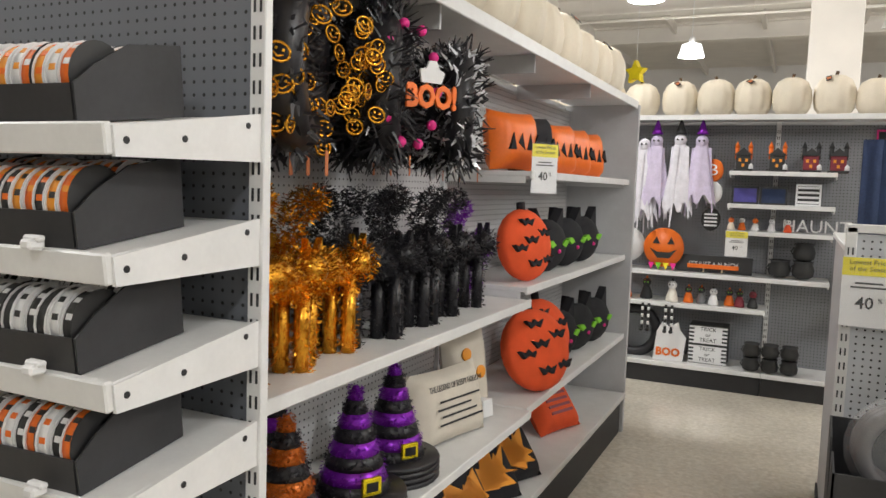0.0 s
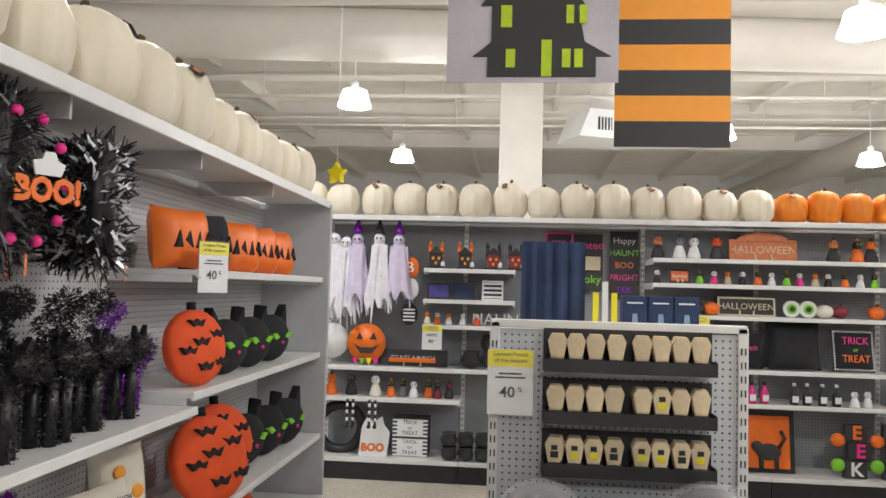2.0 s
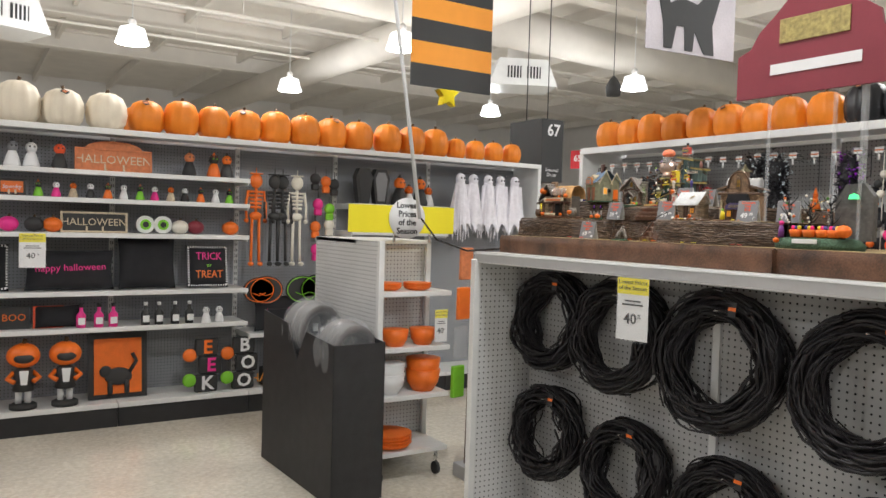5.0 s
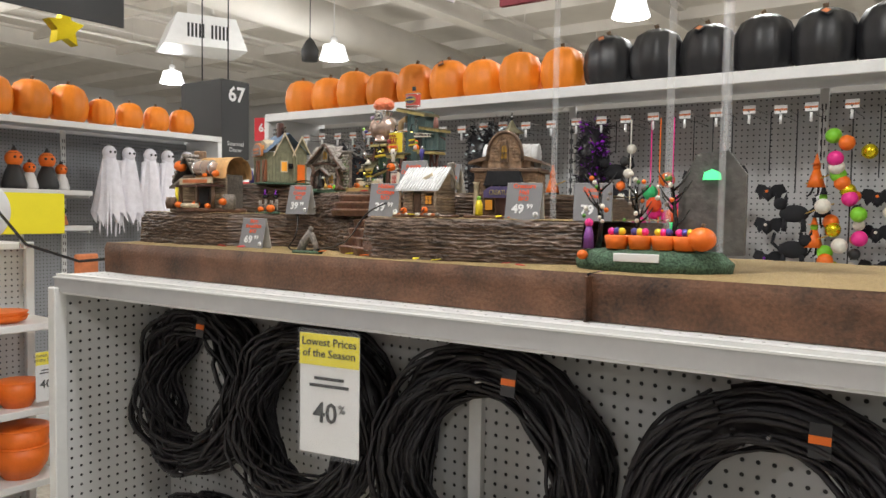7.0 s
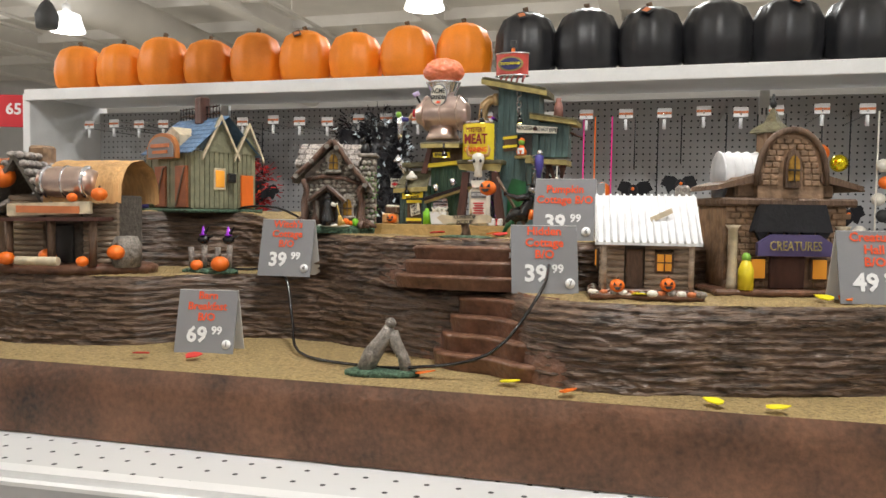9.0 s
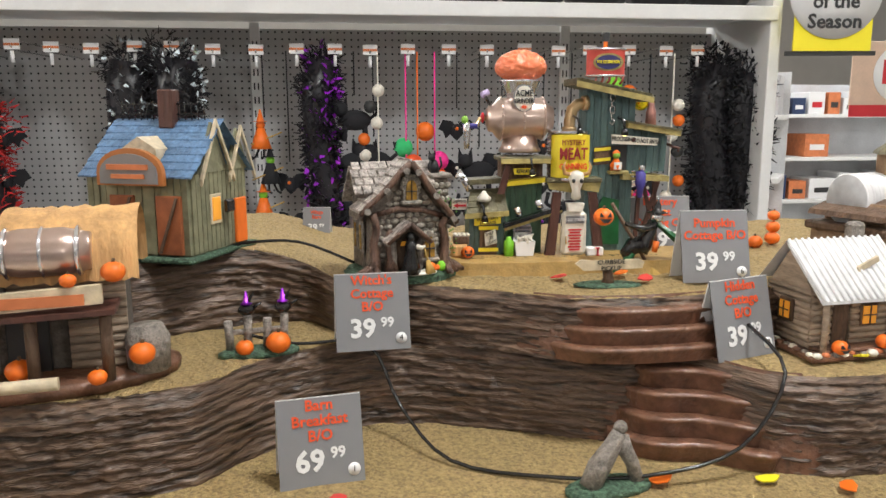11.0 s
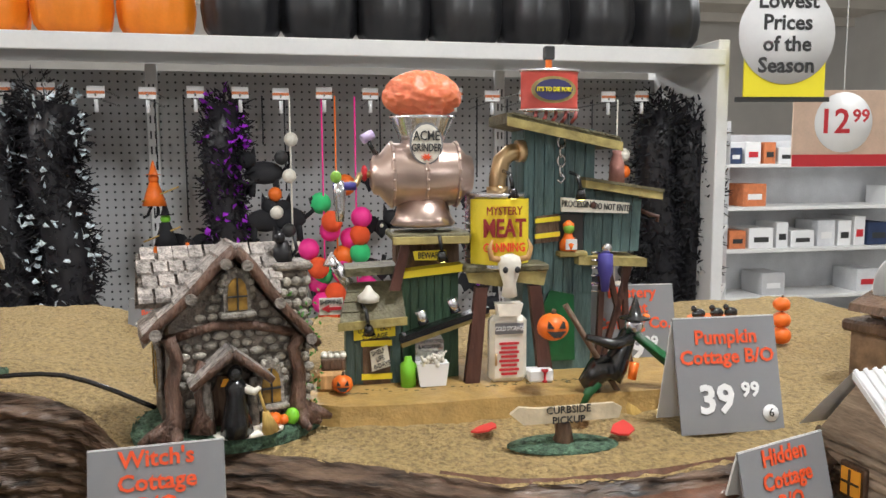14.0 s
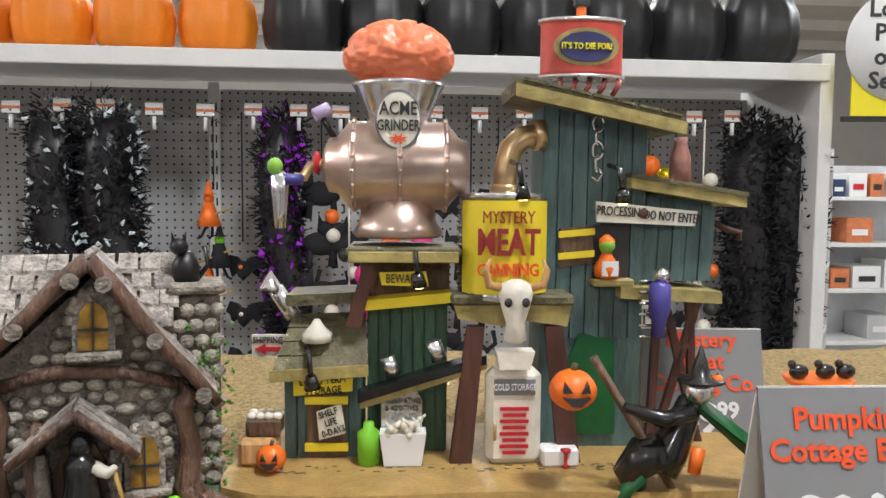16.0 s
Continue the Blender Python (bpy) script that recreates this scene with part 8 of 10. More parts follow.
for x, m in ((3.37, ORANGE), (3.53, INK), (3.73, BONE), (3.60, INK)):
    long_doll(x, 1.99, m, 1)
for i, (x, z, m) in enumerate(((3.92, 2.0, INK), (4.02, 1.98, ORANGE), (4.10, 1.96, INK), (3.95, 1.78, PINK), (4.06, 1.74, GREEN), (4.06, 1.60, BONE), (3.93, 1.58, ORANGE), (3.94, 1.38, PINK))):
    t = thing("hanging_ornament", at(x, WY + 0.06, z), "small hanging halloween ornament on a cord", "ornament", "hanging ornaments")
    part("cord", Mesh().rod((0, 0, 0.0), (0, 0, 0.06), 0.003, n=5), INK, t)
    part("body", Mesh().ball((0, 0, -0.05), 0.05, 1, 0.5, 1, 12, 7).box(-0.035, 0.035, -0.02, 0.02, -0.15, -0.09, 0.01), m, t)
for x, m, h in ((3.46, ORANGE, 0.24), (3.40, ORANGE, 0.22), (3.92, GREEN, 0.26), (3.78, GREEN, 0.24)):
    t = thing("outline_sign", pose(x, WY - 0.04, 0.99, 0, 0, 0), ("orange pumpkin" if m is ORANGE else "green bat") + " outline on black hanging sign", "sign", "outline signs")
    part("plate", Mesh().prism([(h * 0.62 * math.cos(6.2832 * i / 20), h * 0.5 * math.sin(6.2832 * i / 20)) for i in range(20)], -0.006, 0.006), INK, t)
    part("outline", Mesh().tube([(h * 0.56 * math.cos(6.2832 * i / 24), -0.008, h * 0.44 * math.sin(6.2832 * i / 24)) for i in range(25)], 0.004, 5).tube([(-h * 0.25, -0.008, -h * 0.1), (0, -0.008, -h * 0.2), (h * 0.25, -0.008, -h * 0.1)], 0.004, 5), m, t)


def small_figure(x, z, h, body, head, y=WY, label="small halloween figurine on a shelf"):
    t = thing("shelf_figurine", at(x, y + rnd(-0.03, 0.03), z + 0.001, rnd(-15, 15)), label, "figurine", "shelf figurines")
    part("body", Mesh().lathe([(h * 0.26, 0), (h * 0.28, h * 0.1), (h * 0.2, h * 0.4), (h * 0.12, h * 0.58)], 12), body, t)
    part("head", Mesh().ball((0, 0, h * 0.72), h * 0.2, 1, 1, 1, 12, 7), head, t)
    part("topper", Mesh().lathe([(h * 0.17, h * 0.84), (h * 0.08, h * 0.88), (h * 0.02, h * 1.02)], 10), INK if head is not INK else ORANGE, t)
    part("face", Mesh().ball((-h * 0.07, -h * 0.18, h * 0.75), h * 0.035, n=6, k=4).ball((h * 0.07, -h * 0.18, h * 0.75), h * 0.035, n=6, k=4), INK if head is not INK else GREEN, t)


def haunted_house(x, z, m):
    t = thing("haunted_house", at(x, WY, z + 0.001), "small dark haunted house ornament with pale ghosts", "ornament", "haunted houses")
    part("base", Mesh().box(-0.075, 0.075, -0.04, 0.04, 0, 0.02, 0.004), INK, t)
    part("walls", Mesh().box(-0.055, 0.055, -0.03, 0.03, 0.02, 0.13, 0.003), m, t)
    part("roof", Mesh().prism([(-0.07, 0.13), (0.07, 0.13), (0, 0.19)], -0.04, 0.04), INK, t)
    for sx in (-0.05, 0.05):
        part("tower", Mesh().rod((sx, 0, 0.1), (sx, 0, 0.19), 0.016, n=8).rod((sx, 0, 0.19), (sx, 0, 0.24), 0.022, 0.002, 8), INK if m is not INK else ORANGE, t)
    for sx, sz in ((-0.025, 0.09), (0.025, 0.09), (0, 0.05)):
        part("pane", Mesh().box(sx - 0.01, sx + 0.01, -0.034, -0.03, sz - 0.012, sz + 0.012), ORANGE_PRINT, t)
    part("ghost", Mesh().lathe([(0.018, 0.02), (0.016, 0.05), (0.004, 0.066)], 10, (0.06, -0.035, 0)), PAPER, t)


for x in (-0.44, -0.19):
    haunted_house(x, 1.776, INK)
for x in (0.05, 0.24):
    haunted_house(x, 1.776, MAROON)
for x, m in ((-0.41, BLUEFIG), (-0.20, NAVY)):
    board_sign(x, 1.517, 0.20, 0.14, m, INK, [""], [INK], label="dark block picture with violet print", stand=False)
t = board_sign(0.05, 1.517, 0.18, 0.17, INK, PAPER, [""], [INK], label="black and white striped ghost block", stand=False)
for i in range(4):
    part("stripe", Mesh().box(-0.075, 0.075, -0.0085, -0.006, 0.02 + i * 0.038, 0.038 + i * 0.038), PAPER, t)
for i, (x, b, hd) in enumerate(((-0.50, PK_WHITE, ORANGE), (-0.42, ORANGE, PAPER), (-0.32, PAPER, ORANGE), (-0.2, PAPER, PAPER), (-0.08, RED_PRINT, PAPER))):
    small_figure(x, 1.302, 0.11, b, hd)
t = thing("word_sign", at(0.12, WY, 1.303), "white cut-out word sign on a shelf", "sign")
writing("HAUNT", 0.14, PAPER, t, Matrix.Translation((0, 0, 0.05)), depth=0.008)
for i, (z, m) in enumerate(((1.78, ORANGE), (1.60, PAPER), (1.38, PAPER))):
    t = thing("hanging_letter_plaque", at(-0.66, WY, z), "hanging plaque from the three-tier BOO sign", "sign", "hanging plaques")
    part("plate", Mesh().ball((0, 0, 0), 0.09, 0.85, 0.25, 1.05, 20, 9), m if i < 2 else INK, t)
    if i == 0:
        writing("B", 0.13, PAPER, t, Matrix.Translation((0, -0.026, 0)), depth=0.002)
    if i == 2:
        for q in range(4):
            part("stripe", Mesh().box(-0.05, 0.05, -0.03, -0.015, -0.055 + q * 0.03, -0.042 + q * 0.03), PAPER, t)
    part("cord", Mesh().rod((0, 0, 0.08), (0, 0, 0.13), 0.003, n=5), INK, t)
board = thing("pumpkin_plaque", at(-1.02, WY - 0.02, 0.937), "flat orange jack-o'-lantern board on little easels", "sign")
part("face_plate", Mesh().lathe([(0.165, -0.006), (0.165, 0.006)], 30, m=Matrix.Translation((0, 0, 0.19)) @ Matrix.Rotation(math.pi / 2, 4, "X")), ORANGE, board)
fm = Mesh().prism([(-0.09, 0.22), (-0.03, 0.22), (-0.06, 0.28)], -0.012, -0.006).prism([(0.03, 0.22), (0.09, 0.22), (0.06, 0.28)], -0.012, -0.006).prism([(-0.11, 0.18), (-0.05, 0.15), (0.05, 0.15), (0.11, 0.18), (0.05, 0.10), (-0.05, 0.10)], -0.012, -0.006)
part("carving", fm, INK, board)
for i in range(4):
    part("pennant", Mesh().prism([(-0.12 + 0.06 * i, 0.06), (-0.07 + 0.06 * i, 0.06), (-0.095 + 0.06 * i, 0.0)], -0.016, -0.01), (PINK, GREEN, YELLOW, PINK)[i], board)
for x in (-1.33,):
    single("oval_plaque", Mesh().lathe([(0.15, -0.006), (0.15, 0.006)], 28, m=Matrix.Translation((0, 0, 0.2)) @ Matrix.Rotation(math.pi / 2, 4, "X")), PAPER, at(x, WY, 0.937), "round white plaque leaning on the shelf", "sign")
for i, (x, b, hd) in enumerate(((-1.32, ORANGE, ORANGE), (-1.15, INK, INK), (-0.93, BONE, PAPER), (-0.80, ORANGE, INK), (-0.70, GREY_PRINT, INK), (-0.60, PAPER, PAPER), (-0.48, ORANGE, INK), (-0.40, MAROON, INK), (-0.3, INK, MAROON))):
    small_figure(x, 0.677, 0.19 if i < 3 else 0.15, b, hd)
for x in (-1.12, -0.93):
    t = thing("dangling_legs", at(x, WY - 0.144, 0.66), "striped legs of a shelf sitter figure", "figure")
    for dx in (-0.025, 0.025):
        for q in range(7):
            part("band", Mesh().rod((dx, 0, -0.03 * q), (dx, 0, -0.03 * (q + 1) + 0.001), 0.011, n=7), PAPER if q % 2 else INK, t)
        part("shoe", Mesh().ball((dx, -0.015, -0.22), 0.02, 0.9, 1.6, 0.8, 8, 5), INK, t)
single("black_ring_wreath", Mesh().tube([(0.19 * math.cos(6.2832 * i / 24), 0, 0.21 + 0.19 * math.sin(6.2832 * i / 24)) for i in range(25)], 0.045, 8), BLACK_FUR, pose(-1.24, WY + 0.02, 0.182, -8, 0, 0), "thick black ring wreath leaning on the base shelf", "wreath")
t = thing("boo_ghost_board", pose(-0.93, WY - 0.08, 0.182, -6, 0, 0), "white ghost board with BOO letters", "sign")
part("ghost", Mesh().prism([(-0.12, 0), (0.12, 0), (0.14, 0.2), (0.09, 0.26), (0.07, 0.33), (0.0, 0.28), (-0.06, 0.32), (-0.10, 0.24)], -0.01, 0.01), PAPER, t)
writing("BOO", 0.09, ORANGE, t, Matrix.Translation((0, -0.013, 0.07)), bold=0.004)
for z in (0.182, 0.345):
    t = board_sign(-0.62, z, 0.30, 0.16, INK, None, [""], [INK], y=WY - 0.03, label="black and white striped trick or treat crate", stand=False, lean=0)
    part("box_body", Mesh().box(-0.15, 0.15, 0.008, 0.2, 0, 0.158), INK, t)
    for i in range(5):
        part("stripe", Mesh().box(-0.15, 0.15, -0.009, -0.006, 0.005 + i * 0.032, 0.021 + i * 0.032), PAPER, t)
    part("plate", Mesh().box(-0.11, 0.11, -0.012, -0.0092, 0.02, 0.14), PAPER, t)
    writing("TRICK\nor\nTREAT", 0.045, INK, t, Matrix.Translation((0, -0.013, 0.08)))


def cauldron(x, y, z, s):
    t = thing("cauldron", at(x, y, z), "small matt black cauldron pot", "pot", "black cauldrons")
    part("pot", Mesh().lathe([(0.03 * s, 0.005), (0.06 * s, 0.02 * s), (0.066 * s, 0.06 * s), (0.052 * s, 0.10 * s), (0.062 * s, 0.115 * s), (0.055 * s, 0.115 * s), (0.04 * s, 0.03 * s)], 18), INK, t)
    part("handle", Mesh().tube([(-0.06 * s, 0, 0.09 * s), (-0.075 * s, -0.01, 0.06 * s), (-0.06 * s, -0.02, 0.04 * s)], 0.004, 5), INK, t)


for i in range(6):
    cauldron(-0.28 + 0.14 * (i % 3), WY - 0.1, 0.182 + 0.115 * (i // 3), 1.0)
for x, z in ((-0.12, 0.94), (0.05, 0.94), (0.05, 1.08)):
    cauldron(x, WY, z, 1.25)
sale_sign(at(-0.44, 6.40, 0.98 + 0.12), 0.165, 0.20, "white and yellow sale ticket clipped on the wall shelf")
sale_sign(at(1.72, 6.40, 1.20), 0.165, 0.24, "white and yellow sale ticket clipped under the wall shelf")
for i, (x, b, hd) in enumerate(((1.42, INK, TERRACOTTA), (1.60, PAPER, GREY_PRINT), (1.72, PAPER, PAPER), (1.90, INK, RED_PRINT), (2.82, INK, TERRACOTTA), (3.02, ORANGE, INK), (3.12, INK, ORANGE))):
    small_figure(x, 1.906, 0.20, b, hd)
for i in range(16):
    b, hd = ((INK, PAPER), (ORANGE, INK), (PAPER, PAPER), (GREEN, INK), (PINK, PAPER), (CREAM, ORANGE))[i % 6]
    if not 1.50 < 1.42 + i * 0.115 < 1.70:
        small_figure(1.42 + i * 0.115, 1.702, 0.12, b, hd)
for i, (x, m) in enumerate(((1.42, BONE), (1.58, PINK), (1.74, INK), (1.86, ORANGE), (2.88, MAROON), (3.16, ORANGE), (2.76, BONE))):
    t = thing("mini_pumpkin", at(x, WY, 1.447), "small painted pumpkin ornament on a shelf", "ornament", "mini pumpkins")
    part("body", Mesh().ball((0, 0, 0.055), 0.062, 1.1, 1, 0.88, 20, 8, 0.1, 8), m, t)
    part("stem", Mesh().rod((0, 0, 0.1), (0.006, 0, 0.125), 0.009, n=6), STEM, t)
for x in (2.50, 2.63):
    t = thing("eyeball_plate", at(x, WY, 1.447), "round white eyeball dish standing on edge", "dish", "eyeball dishes")
    for r, m, d in ((0.068, PAPER, 0.0), (0.04, GREEN, 0.008), (0.022, INK, 0.014)):
        part("disc", Mesh().rod((0, 0.02 - d, 0.07), (0, -0.01 - d, 0.07), r, n=20), m, t)
for i, x in enumerate((0.5, 1.42, 1.62, 1.84, 2.05, 2.17, 2.27, 2.50, 2.60, 2.72, 2.83, 2.95, 3.06)):
    if x < 2.0:
        board_sign(x, 0.747, 0.20, 0.16, INK, RED_PRINT if i % 2 else INK, ["BOO"], [PINK if i % 2 else ORANGE], size=0.07, label="small dark boxed halloween sign", stand=False)
    elif x < 2.9:
        t = thing("potion_bottle", at(x, WY - 0.06, 0.746), "small corked potion bottle with label", "bottle", "potion bottles")
        part("glass", Mesh().lathe([(0.032, 0), (0.034, 0.09), (0.013, 0.12), (0.013, 0.15)], 14), PINK if x < 2.3 else INK, t)
        part("label", Mesh().box(-0.024, 0.024, -0.038, -0.033, 0.025, 0.075), PAPER, t)
        part("cork", Mesh().rod((0, 0, 0.15), (0, 0, 0.175), 0.015, n=8), INK if x < 2.5 else PAPER, t)
    else:
        small_figure(x, 0.746, 0.14, PAPER, PAPER, WY - 0.1)
for x, ls in ((2.98, "EEK"), (3.28, "BOO")):
    t = thing("letter_stack_sign", at(x, WY - 0.06, 0.183), "stacked black cut-out letters with white faces", "sign", "letter stacks")
    for j in range(3):
        ch = part("block", Mesh().box(-0.10 + 0.03 * (j % 2), 0.08 + 0.03 * (j % 2), -0.02, 0.03, 0.145 * (2 - j), 0.145 * (2 - j) + 0.138, 0.01), INK, t)
        writing(ls[j], 0.15, (ORANGE, PINK, PAPER)[j] if ls == "EEK" else PAPER, ch, Matrix.Translation((-0.005 + 0.03 * (j % 2), -0.024, 0.145 * (2 - j) + 0.07)), bold=0.004)
    for q in range(2):
        part("side_pumpkin", Mesh().ball((-0.14, 0, 0.1 + 0.2 * q), 0.06, 1, 0.5, 0.9, 14, 7, 0.08, 8), ORANGE if q else GREEN, t)
t = board_sign(3.66, 0.183, 0.42, 0.15, INK, CREAM, ["HAPPY HALLO"], [ORANGE_PRINT], size=0.10, y=WY - 0.06, label="framed sign box topped with pumpkins and leaves", stand=False, lean=0)
for i in range(9):
    small_figure(3.48 + i * 0.045, 0.335, 0.09, INK if i % 2 else LEAF, ORANGE if i % 3 else INK, WY - 0.0)
single("garland_box", Mesh().box(-0.21, 0.21, 0.01, 0.12, 0, 0.148, 0.004), INK, at(3.66, WY - 0.05, 0.183), "black planter box behind the happy halloween sign", "planter")
for i, x in enumerate((4.35, 4.52, 4.72, 4.95)):
    if i in (0, 1):
        t = thing("coffin_shelf", at(x, WY, 1.746), "black coffin-shaped shelf ornament", "ornament")
        part("coffin", Mesh().prism([(-0.05, 0), (0.05, 0), (0.085, 0.24), (0.05, 0.32), (-0.05, 0.32), (-0.085, 0.24)], -0.04, 0.04), INK, t)
        part("lining", Mesh().prism([(-0.035, 0.03), (0.035, 0.03), (0.06, 0.23), (0.035, 0.29), (-0.035, 0.29), (-0.06, 0.23)], -0.046, -0.0405), GREY_PRINT if i else INK, t)
    else:
        small_figure(x, 1.746, 0.28, INK, ORANGE)
        small_figure(x + 0.11, 1.746, 0.2, PAPER, ORANGE)
for i in range(6):
    small_figure(4.3 + i * 0.15, 1.502, 0.14, (INK, PAPER, TERRACOTTA)[i % 3], (BONE, INK, INK)[i % 3])


# ---- costume goods on the hook wall ----
def hook(y, z, ln=0.30, group="peg hooks"):
    t = thing("peg_hook", at(SIDE_X, y, z, -90), "chrome peg hook with white ticket holder", "hook", group)
    part("wire", Mesh().tube([(0, 0, 0), (0, -ln, 0.0), (0, -ln - 0.02, 0.012)], 0.003, 5).tube([(0, 0, 0.03), (0, -ln, 0.03)], 0.0025, 5), CHROME, t)
    part("ticket", Mesh().box(-0.024, 0.024, -ln - 0.012, -ln - 0.008, 0.0, 0.034, 0.001), PAPER, t, "white price ticket")
    part("ticket_bar", Mesh().box(-0.024, 0.024, -ln - 0.0135, -ln - 0.0122, 0.012, 0.02), TERRACOTTA, t)
    part("stop_tab", Mesh().rod((0, -ln - 0.01, -0.004), (0, -ln - 0.01, -0.04), 0.006, n=6), PAPER, t)
    return t


for i in range(26):
    y = 4.70 - i * 0.128 + rnd(-0.012, 0.012)
    hook(y, 2.06 + rnd(-0.006, 0.006))


def boa(y, x, z1, z0, r, m, extra, seed, label):
    t = thing("tinsel_boa", at(x, y, 0), label, "boa", "hanging boas")
    rng = random.Random(seed)
    b = Mesh()
    n = int((z1 - z0) / 0.03)
    for i in range(n):
        tinsel(b, (rng.gauss(0, r * 0.2), rng.gauss(0, r * 0.2), z1 - 0.03 * i), r, 170, 0.026, rng, 1.0)
    part("fringe", b, m, t)["kind"] = "stuff"
    part("core", Mesh().tube([(0, 0.02 * math.sin(i), z1 - (z1 - z0) * i / 8) for i in range(9)], r * 0.8, 9), BLACK_FUR, t)
    if extra is not None:
        e = Mesh()
        for i in range(n):
            tinsel(e, (0, 0, z1 - 0.03 * i), r * 1.15, 18, 0.017, rng, 3.4)
        part("sparkle", e, extra, t)["kind"] = "stuff"


boa(3.44, 5.60, 2.03, 1.2, 0.085, BLACK_FUR, IRIDESCENT, 1, "black boa with iridescent sequins hanging in a bunch")
boa(3.29, 5.58, 2.04, 1.2, 0.085, BLACK_FUR, IRIDESCENT, 8, "black boa with iridescent sequins hanging in a bunch")
boa(2.825, 5.60, 2.04, 1.1, 0.062, BLACK_FUR, SPARKLE_PURPLE, 2, "black and purple tinsel boa")
boa(1.40, 5.62, 2.03, 1.1, 0.085, BLACK_CLOTH, BLACK_FUR, 3, "thick black feather boa")
boa(1.29, 5.60, 2.0, 1.1, 0.085, BLACK_CLOTH, BLACK_FUR, 9, "thick black feather boa")
boa(3.95, 5.62, 1.85, 1.3, 0.11, mat("red_feather", (0.45, 0.02, 0.02), 0.8, var=0.4), None, 4, "red feather boa bunch")
boa(4.05, 5.66, 2.0, 1.2, 0.12, BLACK_FUR, None, 5, "black feather boa bunch")
boa(4.35, 5.66, 1.95, 1.3, 0.11, BLACK_FUR, ORANGE_SEQ, 6, "black and orange tinsel boa")
boa(3.3, 5.66, 1.75, 1.3, 0.05, BLACK_FUR, ORANGE_SEQ, 7, "black and orange ribbon bunch")
for i, (y, z, mlist) in enumerate(((2.635, 1.80, (BONE, INK, BONE, ORANGE)), (2.50, 1.66, (ORANGE, MINT, RED_ORANGE, PINK)), (2.44, 1.56, (PINK, RED_ORANGE, MINT, PINK)), (2.54, 1.52, (PINK, PINK, RED_ORANGE)), (1.58, 1.75, (BONE, ORANGE, BONE, INK)), (1.75, 1.7, (INK, BONE, ORANGE)))):
    t = thing("bead_necklace", at(5.58, y, 0), "bunch of coloured bauble necklaces on a hook", "necklace", "bauble necklaces")
    part("cord", Mesh().rod((0, 0, 2.07), (0, 0, z - 0.3), 0.003, n=5), mlist[0], t)
    for q in range(9):
        part("bauble", Mesh().ball((rnd(-0.03, 0.03), rnd(-0.05, 0.05), z + 0.14 - q * 0.055), 0.034 if i in (1, 2, 3) else 0.022, n=10, k=7), mlist[q % len(mlist)], t)
WIDE = {"witch": 0.7, "cat": 0.85, "bat": 0.8}


